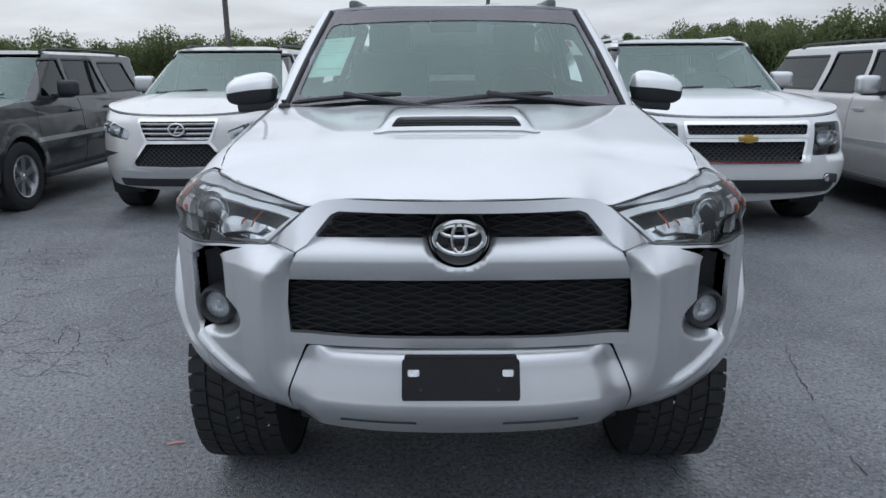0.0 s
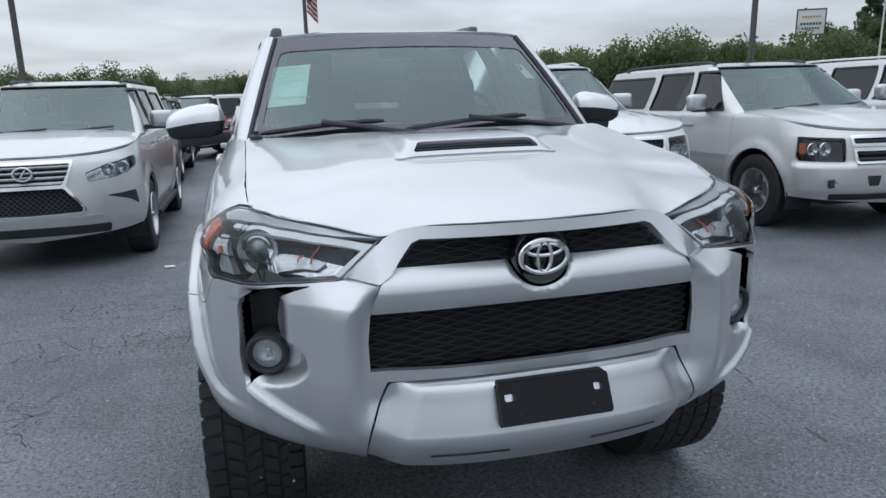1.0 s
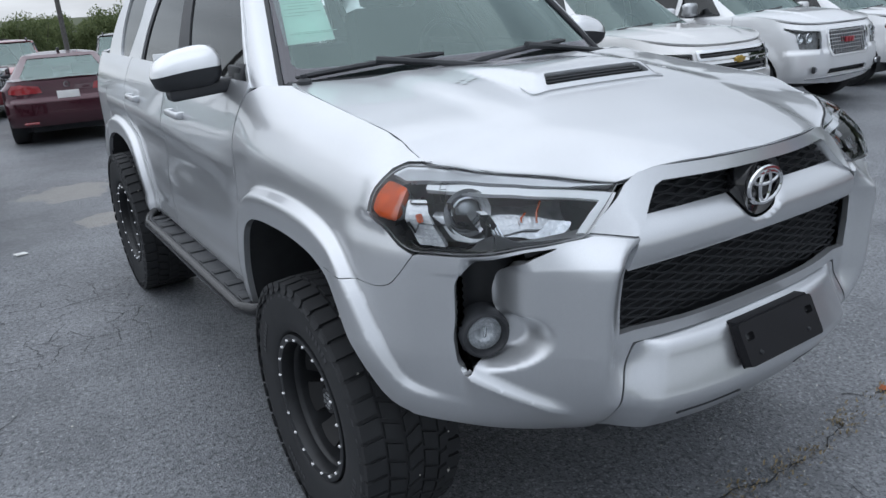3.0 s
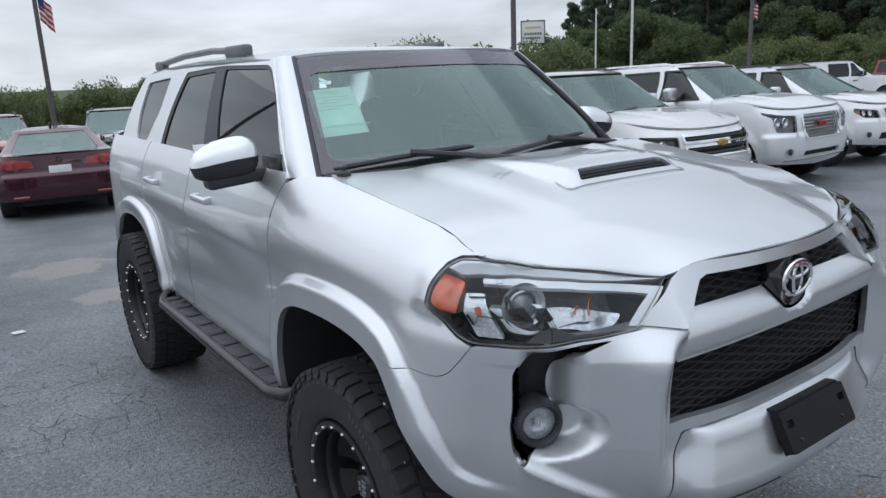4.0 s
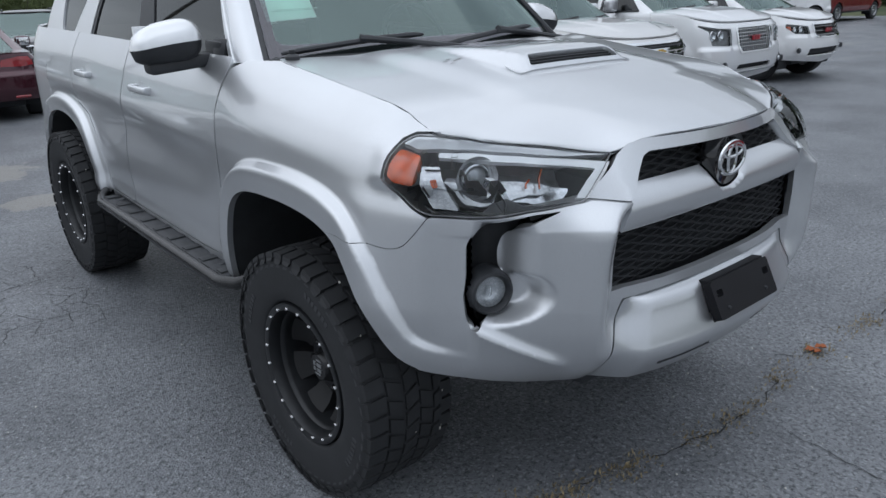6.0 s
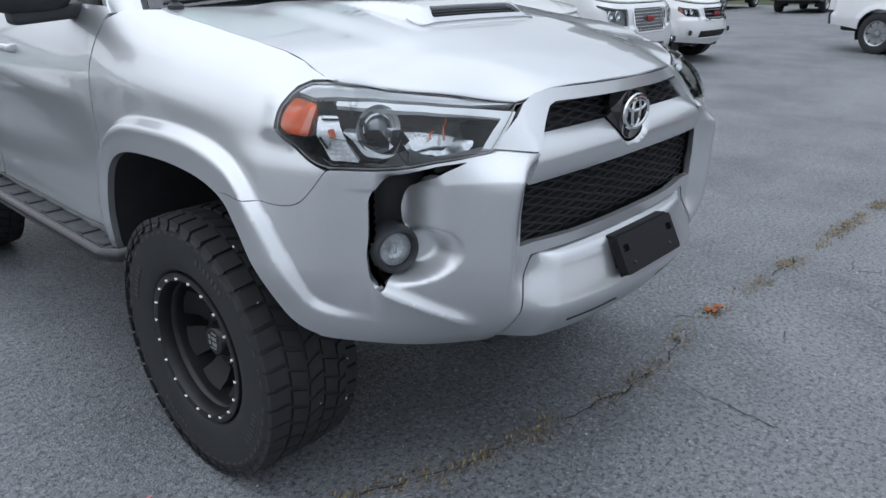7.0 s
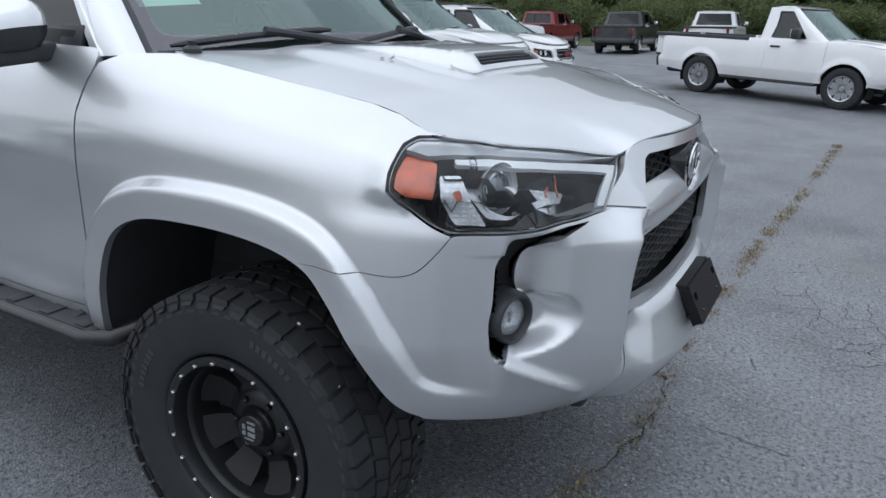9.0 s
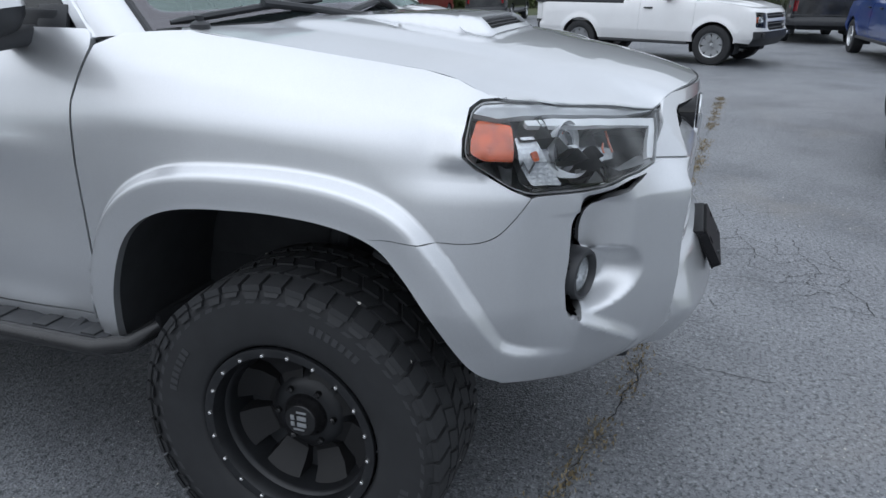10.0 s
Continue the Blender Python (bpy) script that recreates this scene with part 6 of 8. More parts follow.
def alligator(x0, x1, y0, y1, cell, seed):
    """Fine map cracking: the edges of irregular cells, broken here and there."""
    rnd = random.Random(seed)
    nx, ny = int((x1 - x0) / cell), int((y1 - y0) / cell)
    P = {(i, j): (x0 + (i + 0.5 * (j % 2) + rnd.uniform(-0.34, 0.34)) * cell, y0 + (j + rnd.uniform(-0.34, 0.34)) * cell) for i in range(nx + 1) for j in range(ny + 1)}
    V, F = [], []
    for (i, j), (x, y) in P.items():
        for di, dj in ((1, 0), (0, 1)):
            if (i + di, j + dj) not in P:
                continue
            keep = noise.noise(Vector((x * 1.3, y * 1.3, seed))) > -0.05 and rnd.random() < 0.78
            if not keep:
                continue
            xb, yb = P[(i + di, j + dj)]
            n = 5
            q = math.hypot(xb - x, yb - y) or 1
            last = None
            for k in range(n + 1):
                t = k / n
                px, py = x + (xb - x) * t + rnd.uniform(-0.012, 0.012), y + (yb - y) * t + rnd.uniform(-0.012, 0.012)
                w = rnd.uniform(0.0008, 0.0026)
                ox, oy = -(yb - y) / q * w, (xb - x) / q * w
                z = fall(py) + 0.0035
                V += [(px + ox, py + oy, z), (px - ox, py - oy, z)]
                m = len(V) - 2
                if last is not None:
                    F.append((last, last + 1, m + 1, m))
                last = m
    tagged(link_mesh("pavement_crack", V, F, M["crack"], None, "", None, False), "fine map cracking in the old asphalt", "crack", "", "structure")


alligator(-4.6, -1.15, 2.9, 4.2, 0.15, 3)
alligator(-3.4, -1.9, 1.6, 2.6, 0.16, 4)
alligator(1.2, 3.2, -0.9, -0.2, 0.17, 5)
# ---------------------------------------------------------------- parked vehicles
def ring(outline, w):
    """An outline and the same outline drawn in by w, for a frame."""
    cx = sum(p[0] for p in outline) / len(outline)
    cy = sum(p[1] for p in outline) / len(outline)
    ex = max(abs(p[0] - cx) for p in outline)
    ey = max(abs(p[1] - cy) for p in outline)
    return [(cx + (p[0] - cx) * (1 - w / ex), cy + (p[1] - cy) * (1 - w / ey)) for p in outline]


def tread_wheel(parent, c, R, width, rim_r, s, rim_mat, style="five", name="wheel"):
    """A wheel at c whose outer face looks along s * x: rim with its spokes, tyre, cap and nuts."""
    rim = bmesh.new()
    w = width
    o = s * w * 0.5
    bm_lathe(rim, [(o - s * 0.005, rim_r), (o + s * 0.006, rim_r * 0.985), (o, rim_r * 0.93), (o - s * 0.03, rim_r * 0.89), (o - s * 0.14, rim_r * 0.86), (o - s * 0.16, 0.0)], 36, "x", c)
    n = {"five": 5, "six": 6, "seven": 7, "steel": 8}[style]
    face = o - s * 0.035
    spokes = []
    for k in range(n):
        a = 2 * math.pi * k / n + 0.3
        bm = bmesh.new()
        for off in ((-0.16, 0.16) if style in ("five", "seven") else (0.0,)):
            ca, sa = math.cos(a + off), math.sin(a + off)
            ci, si = math.cos(a), math.sin(a)
            th = rim_r * (0.095 if off else (0.26 if style == "steel" else 0.17))
            tx, tz = -sa * th, ca * th
            p0 = (ci * rim_r * 0.16, si * rim_r * 0.16)
            p1 = (ca * rim_r * 0.91, sa * rim_r * 0.91)
            vs = []
            for px, pz in ((p0[0] - tx * 0.8, p0[1] - tz * 0.8), (p0[0] + tx * 0.8, p0[1] + tz * 0.8), (p1[0] + tx, p1[1] + tz), (p1[0] - tx, p1[1] - tz)):
                vs.append(bm.verts.new((c[0] + face, c[1] + px, c[2] + pz)))
            lo = [bm.verts.new((v.co.x - s * 0.05, v.co.y, v.co.z)) for v in vs]
            bm.faces.new(vs)
            for i in range(4):
                bm.faces.new((vs[i], vs[(i + 1) % 4], lo[(i + 1) % 4], lo[i]))
        spokes.append(bm)
    wheel = part(name, rim, rim_mat, parent)
    for bm in spokes:
        part("spoke", bm, rim_mat, wheel)
    hub = bmesh.new()
    bm_lathe(hub, [(face + s * 0.012, 0.0), (face + s * 0.012, rim_r * 0.2), (face - s * 0.03, rim_r * 0.25)], 20, "x", c)
    part("hub", hub, rim_mat, wheel)
    ty = bmesh.new()
    prof = []
    for a, r in ((0.44, rim_r * 1.0), (0.5, rim_r * 1.08), (0.51, (rim_r + R) / 2), (0.47, R * 0.955), (0.40, R * 0.995), (0.2, R), (-0.2, R), (-0.40, R * 0.995), (-0.47, R * 0.955), (-0.51, (rim_r + R) / 2), (-0.46, rim_r)):
        prof.append((s * a * w, r))
    bm_lathe(ty, prof, 48, "x", c)
    part("tyre", ty, M["rubber"], wheel)
    cap = bmesh.new()
    bm_lathe(cap, [(face + s * 0.03, 0.0), (face + s * 0.028, rim_r * 0.1), (face + s * 0.01, rim_r * 0.14)], 16, "x", c)
    part("hub_cap", cap, M["plastic"] if rim_mat != M["alloy"] else M["alloy"], wheel)
    return wheel


def badge(parent, shell, z, kind, y_lift=0.02):
    p = shell.place(0, z) + Vector((0, -y_lift, 0))
    bm = bmesh.new()
    if kind == "gold":
        bm_box(bm, p, (0.17, 0.02, 0.045), 0.006)
        bm_box(bm, p, (0.07, 0.024, 0.075), 0.006)
        part("badge", bm, M["gold"], parent, "gold badge")
    elif kind == "oval":
        bm_lathe(bm, [(-0.012, 0.055), (-0.014, 0.062), (-0.01, 0.07), (0.0, 0.072), (0.0, 0.05), (-0.012, 0.055)], 28, "y", (0, 0, 0))
        bm_box(bm, (0.0, -0.008, 0.0), (0.012, 0.01, 0.09), 0.003, Euler((0, 0.5, 0)))
        bm_box(bm, (0.02, -0.008, -0.03), (0.06, 0.01, 0.012), 0.003)
        for v in bm.verts:
            v.co = Vector((v.co.x * 1.25, v.co.y, v.co.z * 0.95)) + p
        part("badge", bm, M["chrome"], parent, "oval chrome badge")
    elif kind == "red":
        for i in (-1, 0, 1):
            bm_box(bm, p + Vector((i * 0.075, 0, 0)), (0.062, 0.02, 0.07), 0.008)
        part("badge", bm, M["badge_red"], parent, "red badge")
    else:
        bm_box(bm, p, (0.12, 0.016, 0.05), 0.008)
        part("badge", bm, M["chrome"], parent)


def seat(parent, x, y, z):
    bm = bmesh.new()
    bm_box(bm, (x, y, z), (0.5, 0.5, 0.16), 0.05)
    bm_box(bm, (x, y + 0.26, z + 0.33), (0.48, 0.16, 0.62), 0.06, Euler((-0.2, 0, 0)))
    bm_box(bm, (x, y + 0.34, z + 0.72), (0.26, 0.1, 0.17), 0.04)
    part("seat", bm, M["seat"], parent)


def vehicle(name, label, category, m, L=4.9, hw=0.98, H=1.85, front_axle=0.93, wheelbase=2.95, R=0.38, hood_z=1.0, belt=1.18, sill=0.36,
            cowl=1.25, roof0=2.1, roof1=4.6, style="suv", body="silver", group="", tumble=0.16, roof_w=0.0, lamp=None, grille=None, bars=4, mesh=False,
            frame=None, badge_kind="", badge_z=0.0, lower=None, skid="silver_dull", rails=True, rear_plate=False, tail=None, rim="alloy", wheel_style="five",
            doors=((1.35, 2.4), (2.4, 3.35)), windows=None, tint="privacy", mirror="silver", lower_trim=None, grilles=None, n0=3.8, amber_in=False, trim_rows=(), near=True, fogs=True, d0=0.46, lamp_amber=True, tail_open=False, screen_paper=False, handles="silver", side_strip=None, vents=(), lamp_mat="gloss_black", ledge=0.028):
    """A parked car: nose at the local origin, looking along -y. Lengths in metres; outlines are given on the belt round the body."""
    car = thing(name, label, category, group, m)
    mat = M[body]
    top_tab = [(0.0, hood_z), (cowl * 0.5, hood_z + (belt - hood_z) * 0.72), (cowl, belt), (L, belt)]
    if style == "sedan":
        top_tab = [(0.0, hood_z), (cowl * 0.5, hood_z + (belt - hood_z) * 0.75), (cowl, belt), (roof1 - 0.2, belt + 0.05), (L, belt + 0.03)]
    ztop = lambda y: lerp_table(top_tab, y)
    wide = lambda v, y: lerp_table([(sill, 0.055), (sill + 0.12, 0.02), (0.66, 0.0), (0.92, 0.012), (belt - 0.03, 0.055), (belt + 0.08, 0.12)], v)
    front = lambda v: lerp_table([(sill - 0.1, 0.12), (sill + 0.06, 0.03), (0.55, 0.0), (hood_z - 0.2, 0.02), (hood_z - 0.06, 0.055), (hood_z, 0.11), (belt + 0.1, 0.3)], v)
    rear = lambda v: lerp_table([(sill, 0.10), (0.5, 0.0), (0.68, 0.0), (0.74, 0.07), (belt, 0.10 if style != "pickup" else 0.06), (belt + 0.1, 0.12)], v)
    ra = front_axle + wheelbase
    ar = R * 1.17

    bz = min(b for _, b in lamp) - 0.035 if lamp else hood_z - 0.30

    def swell(u, v, Y):
        k = 0.0
        # the bumper stands proud below the lamps, and fades out before the wheel
        if Y < front_axle and v < bz + 0.04:
            k += ledge * (1 - smooth01((v - bz) / 0.035)) * (1 - smooth01((Y - front_axle + ar + 0.18) / 0.16)) * smooth01((v - sill) / 0.10)
        for ay in (front_axle, ra):
            d = math.hypot(Y - ay, v - R) - ar
            if -0.02 < d < 0.13:
                k = max(k, 0.022 * (1 - smooth01(d / 0.13)))
        return k

    sh = Shell(hw, 0.0, L, d0, 0.38, n0, 3.2, wide, front, rear, swell)
    U = sh.at_y
    vt = lambda u: ztop(float(np.interp(u, sh.u, sh.py)))
    uf = U(front_axle - ar - 0.03)
    step = 0.055 if near else 0.11

    def top_line(u0, u1, n=14):
        return [(u0 + (u1 - u0) * i / n, vt(u0 + (u1 - u0) * i / n)) for i in range(n + 1)]

    # nose
    lamp = lamp or [(0.56, hood_z - 0.24), (0.62, hood_z - 0.06), (0.98, hood_z - 0.02), (0.98, hood_z - 0.16), (0.80, hood_z - 0.26)]
    grille = grille or [(0.0, hood_z - 0.04), (0.52, hood_z - 0.04), (0.47, hood_z - 0.34), (0.0, hood_z - 0.34)]
    full = lambda half: half + [(-a, b) for a, b in reversed(half) if a > 0.001]
    if grilles is None:
        grilles = [(grille, "mesh" if mesh else "bars", bars, "chrome" if (frame or mesh) else "trim", frame)]
    g_all = [(rounded(full(g[0]), 0.02, 3), *g[1:]) for g in grilles]
    holes = [g[0] for g in g_all]
    for s in (1, -1):
        holes.append(rounded([(s * a, b) for a, b in lamp], 0.025, 3))
    l_out = None
    if lower:
        l_out = rounded(full(lower), 0.02, 3)
        holes.append(l_out)
    nose = [(-uf, sill + 0.02)] + [(-uf + 2 * uf * i / 10, sill - 0.06 + 0.08 * abs(-1 + 2 * i / 10)) for i in range(1, 10)] + [(uf, sill + 0.02)] + top_line(uf, -uf, 24)
    nose = [(a, b if i <= 10 else vt(abs(a))) for i, (a, b) in enumerate(nose)]
    panel("front_bumper", nose, sh.on(-1), mat, car, holes, step, 0.03)
    if lower_trim:
        panel("valance", rounded([(-uf * 0.9, sill - 0.05), (uf * 0.9, sill - 0.05), (uf * 0.93, lower_trim), (-uf * 0.93, lower_trim)], 0.03), sh.on(-1), M[skid], car, (), step, 0.02, 0.012)
    gz0, gz1 = 9.0, 0.0
    for g_out, g_style, g_bars, g_mat, g_frame in g_all:
        gr = panel("grille", g_out, sh.on(-1), M["dark"], car, (), step, 0.0, -0.05)
        z0, z1 = min(p[1] for p in g_out), max(p[1] for p in g_out)
        gz0, gz1 = min(gz0, z0), max(gz1, z1)
        gx = max(p[0] for p in g_out)
        lattice = bmesh.new()
        for i in range(g_bars):
            z = z0 + (z1 - z0) * (i + 0.6) / (g_bars + 0.2)
            ext = max((a for a in np.linspace(0, gx, 40) if inside(g_out, a, z)), default=gx * 0.8)
            if g_style == "hex":
                for ph in (0.0, math.pi):
                    pts = [sh.place(ext * t, z + 0.4 * (z1 - z0) / g_bars * math.sin(t * ext * 62 + ph + i * math.pi)) + Vector((0, 0.014, 0)) for t in np.linspace(-1, 1, 61)]
                    bm_tube(lattice, pts, 0.0055, 4)
                continue
            pts = [sh.place(ext * t, z) + Vector((0, 0.012, 0)) for t in np.linspace(-1, 1, 13)]
            if g_style == "mesh":
                bm_tube(lattice, pts, 0.0055, 5)
            else:
                tube("grille_bar", pts, 0.014, M[g_mat], gr, 6)
        if g_style == "mesh":
            for i in range(1, 16):
                x = -gx + 2 * gx * i / 16
                zs = [z for z in np.linspace(z0, z1, 30) if inside(g_out, x, z)]
                if len(zs) > 3:
                    bm_tube(lattice, [sh.place(x, zs[0]) + Vector((0, 0.014, 0)), sh.place(x, zs[-1]) + Vector((0, 0.014, 0))], 0.005, 5)
        if len(lattice.verts):
            part("lattice", lattice, M[g_mat], gr)
        else:
            lattice.free()
        if g_frame:
            panel("grille_frame", ring(g_out, -0.020), sh.on(-1), M[g_frame], car, [ring(g_out, 0.008)], step, 0.03, 0.014)
    for (v0, v1, u1, tm) in trim_rows:
        panel("bumper_trim", rounded([(-u1, v0), (u1, v0), (u1, v1), (-u1, v1)], 0.02, 3), sh.on(-1), M[tm], car, (), step, 0.02, 0.010)
    for vq in vents:
        for s in (1, -1):
            panel("air_vent", rounded([(s * a, b) for a, b in vq], 0.012, 3), sh.on(-1), M["trim"], car, (), step, 0.02, 0.003)
    if l_out:
        panel("air_intake", l_out, sh.on(-1), M["dark"], car, (), step, 0.0, -0.05)
    if badge_kind:
        badge(car, sh, badge_z or (gz0 + gz1) / 2, badge_kind)
    for s in (1, -1):
        lo = rounded([(s * a, b) for a, b in lamp], 0.025, 3)
        hl = panel("headlight", lo, sh.on(-1), M[lamp_mat], car, (), step, 0.0, -0.06)
        us, zs = [p[0] for p in lo], [p[1] for p in lo]
        cz = (min(zs) + max(zs)) / 2
        for f, r in ((0.38, 0.30), (0.62, 0.26)):
            u = min(us) + (max(us) - min(us)) * f
            rr = min(r * (max(zs) - min(zs)), 0.07)
            p = sh.place(u, cz) + Vector((0, 0.035, 0))
            bm = bmesh.new()
            bm_lathe(bm, [(-0.012, rr), (-0.02, rr * 0.9), (0.012, rr * 0.55), (0.02, 0.0)], 20, "y", p)
            part("projector", bm, M["reflector"], hl)
        if lamp_amber:
            e = max(us, key=abs)
            if amber_in:
                e = min(us, key=abs) + s * 0.12
            strip = rounded([(e - s * 0.10, cz - 0.04), (e - s * 0.02, cz - 0.05), (e - s * 0.02, cz + 0.06), (e - s * 0.10, cz + 0.06)], 0.01)
            panel("side_marker", strip, sh.on(-1), M["amber"], hl, (), step, 0.01, -0.03)
        cover = panel("lens_cover", lo, sh.on(-1), M["lens"], hl, (), step, 0.0, 0.004)
        cover.visible_shadow = False
        if fogs:
            p = sh.place(s * sh.at_x(hw * 0.74), sill + 0.17)
            bm = bmesh.new()
            bm_box(bm, p, (0.17, 0.05, 0.085), 0.02, Euler((0, 0, -s * -0.5)))
            fg = part("fog_surround", bm, M["trim"], car)
            bm = bmesh.new()
            bm_lathe(bm, [(-0.034, 0.0), (-0.032, 0.03), (-0.02, 0.036)], 16, "y", p)
            part("fog_light", bm, M["reflector"], fg)
    # flanks
    arch_f = lambda a0, a1, cy: [(U(y), z) for y, z in arc_pts(cy, R, ar, a0, a1)]
    dz0 = sill + 0.06
    for s in (-1, 1):
        lo_a = math.degrees(math.asin(max(-0.9, min(0.9, (sill - R) / ar))))
        outline = [(uf, sill + 0.02)] + arch_f(180 - lo_a, lo_a, front_axle) + [(U(doors[0][0]), sill)]
        fender = outline + top_line(U(doors[0][0]), uf, 12)
        panel("fender", fender, sh.on(s), mat, car, (), step, 0.03, 0.0, "", s > 0)
        for d, (ya, yb) in enumerate(doors):
            g = 0.006
            lo_c = [(U(ya) + g, sill)]
            end = [(U(yb) - g, sill)]
            if yb > ra - ar:
                zz = R + math.sqrt(max(0.0, ar ** 2 - (ra - yb) ** 2)) + 0.02
                end = [(U(ra - ar - 0.03) - g, sill), (U(ra - ar - 0.02), R + 0.05), (U(yb) - g, zz)]
            dr = panel("door", rounded(lo_c + end + [(U(yb) - g, vt(U(yb))), (U(ya) + g, vt(U(ya)))], 0.02, 2), sh.on(s), mat, car, (), step, 0.03, 0.0, "", s > 0)
            p = sh.place(U(yb - 0.2), belt - 0.14, s)
            box("handle", p + Vector((s * 0.02, 0, 0)), (0.03, 0.2, 0.035), M[handles], dr, 0.012)
        y2 = doors[-1][1]
        if y2 > ra - ar:
            q0 = [(U(y2), R + math.sqrt(max(0.0, ar ** 2 - (ra - y2) ** 2)) + 0.02)]
            q = q0 + [p for p in arch_f(180 - lo_a, lo_a, ra) if p[0] > U(y2)]
        else:
            q = [(U(y2), sill)] + arch_f(180 - lo_a, lo_a, ra)
        ue = U(L - 0.12)
        q += [(ue, sill + 0.08)] + top_line(ue, U(y2), 12)
        panel("quarter_panel", q, sh.on(s), mat, car, (), step, 0.03, 0.0, "", s > 0)
        if side_strip:
            st = [(U(doors[0][0] - 0.1), side_strip), (U(doors[-1][1]), side_strip), (U(doors[-1][1]), side_strip + 0.05), (U(doors[0][0] - 0.1), side_strip + 0.05)]
            panel("side_moulding", st, sh.on(s), M["silver_dull"], car, (), step, 0.02, 0.012, "", s > 0)
        box("running_board", Vector((s * (hw - 0.06), (front_axle + ra) / 2, sill - 0.03)), (0.16, wheelbase - 2.2 * ar, 0.06), M["plastic"], car, 0.02)
        for ay in (front_axle, ra):
            tread_wheel(car, (s * (hw - 0.125), ay, R), R, 0.255, R * 0.62, s, M[rim], wheel_style)
            bm = bmesh.new()
            pr = arc_pts(ay, R, ar + 0.01, -20, 200, 16)
            for (ya, za), (yb, zb) in zip(pr, pr[1:]):
                bm.faces.new([bm.verts.new(v) for v in ((s * (hw - 0.03), ya, za), (s * (hw - 0.03), yb, zb), (s * (hw - 0.36), yb, zb), (s * (hw - 0.36), ya, za))])
            bm.faces.new([bm.verts.new((s * (hw - 0.36), y, z)) for y, z in pr])
            part("wheel_liner", bm, M["dark"], car)
    # tail
    ur = U(L - 0.12)
    tl = tail or [(0.62, belt - 0.28), (0.62, belt - 0.04), (0.93, belt - 0.04), (0.93, belt - 0.30)]
    T = sh.total
    holes = [rounded([(T + s * a, b) for a, b in tl], 0.02, 3) for s in (1, -1)]
    w = T - ur
    back = [(T - w, sill + 0.08), (T + w, sill + 0.08)] + [(T + w - 2 * w * i / 20, vt(T - abs(w - 2 * w * i / 20))) for i in range(21)]
    panel("tailgate", back, sh.on(-1), mat, car, holes, step, 0.03)
    for hq in holes:
        panel("tail_light", hq, sh.on(-1), M["red_lens"], car, (), step, 0.02, -0.004)
    bmp = rounded([(T - w - 0.1, sill + 0.06), (T + w + 0.1, sill + 0.06), (T + w + 0.08, sill + 0.26), (T - w - 0.08, sill + 0.26)], 0.03)
    panel("rear_bumper", bmp, sh.on(-1), mat if style != "pickup" else M["trim"], car, (), step, 0.03, 0.03)
    if rear_plate:
        pz = belt - 0.22
        p = sh.place(T, pz) + Vector((0, 0.012, 0))
        box("number_plate", p, (0.32, 0.015, 0.16), M["paper_white"], car, 0.004, "white plate")
        tube("exhaust_trim", [sh.place(T - 0.72, sill + 0.10) + Vector((0, 0.05, 0)), sh.place(T - 0.5, sill + 0.10) + Vector((0, 0.05, 0))], 0.02, M["red_lens"], car, 6)
        tube("exhaust_trim", [sh.place(T + 0.5, sill + 0.10) + Vector((0, 0.05, 0)), sh.place(T + 0.72, sill + 0.10) + Vector((0, 0.05, 0))], 0.02, M["red_lens"], car, 6)
        bm = bmesh.new()
        bm_lathe(bm, [(0.0, 0.045), (0.01, 0.045), (0.01, 0.03), (0.0, 0.03)], 20, "y", sh.place(T, pz + 0.17))
        part("badge", bm, M["chrome"], car)
    # bonnet
    top = [sh.place(u, vt(u)) for u in np.linspace(0.0, U(cowl + 0.12), 26)]
    prof = [(-p.x, p.y) for p in top]
    xe_tab = [(p[1], p[0]) for p in prof]

    def front_y(x):
        return float(np.interp(abs(x), [p[0] for p in prof], [p[1] for p in prof]))

    def hood(x, y):
        d = max(0.0, y - front_y(x))
        xe = max(0.1, float(np.interp(y, [p[1] for p in prof], [p[0] for p in prof])))
        k = max(0.0, 1 - (abs(x) / xe) ** 4)
        return Vector((x, y, ztop(y) + 0.05 * min(1.0, d / 0.35) ** 0.6 * k + 0.012 * smooth01((0.55 * xe - abs(x)) / 0.08) * smooth01(d / 0.2)))

    ring_pts = [(-x, y) for x, y in prof[::-1]] + prof[1:]
    panel("bonnet", ring_pts, hood, mat, car, (), step, 0.02)
    # cabin
    gw = hw - 0.075
    y_end = {"suv": L - 0.13, "sedan": roof1 + 0.85, "pickup": roof1 + 0.12}[style]
    slope_r = y_end - roof1
    rz = H - 0.05
    k_h = rz - belt
    bow = lambda t: t * (1 + 0.12 * (1 - t))
    gh = Shell(gw, cowl - 0.16, y_end, 0.42, 0.22, 2.5, 3.0,
               lambda v, y: tumble * bow((v - belt) / k_h), lambda v: (roof0 - cowl + 0.16) * bow((v - belt) / k_h) , lambda v: slope_r * bow((v - belt) / k_h), None, True)
    G = gh.at_y
    wu = gh.at_x(gw * 0.93)
    b0 = belt - 0.02
    ws = rounded([(-wu, b0 + 0.02), (wu, b0 + 0.02), (wu * 0.985, rz - 0.035), (-wu * 0.985, rz - 0.035)], 0.05, 4)
    scr = panel("windscreen", ws, gh.on(-1), M["windscreen"], car, (), step, 0.0, -0.004)
    scr.visible_shadow = False
    ys, ye = cowl + 0.1, y_end
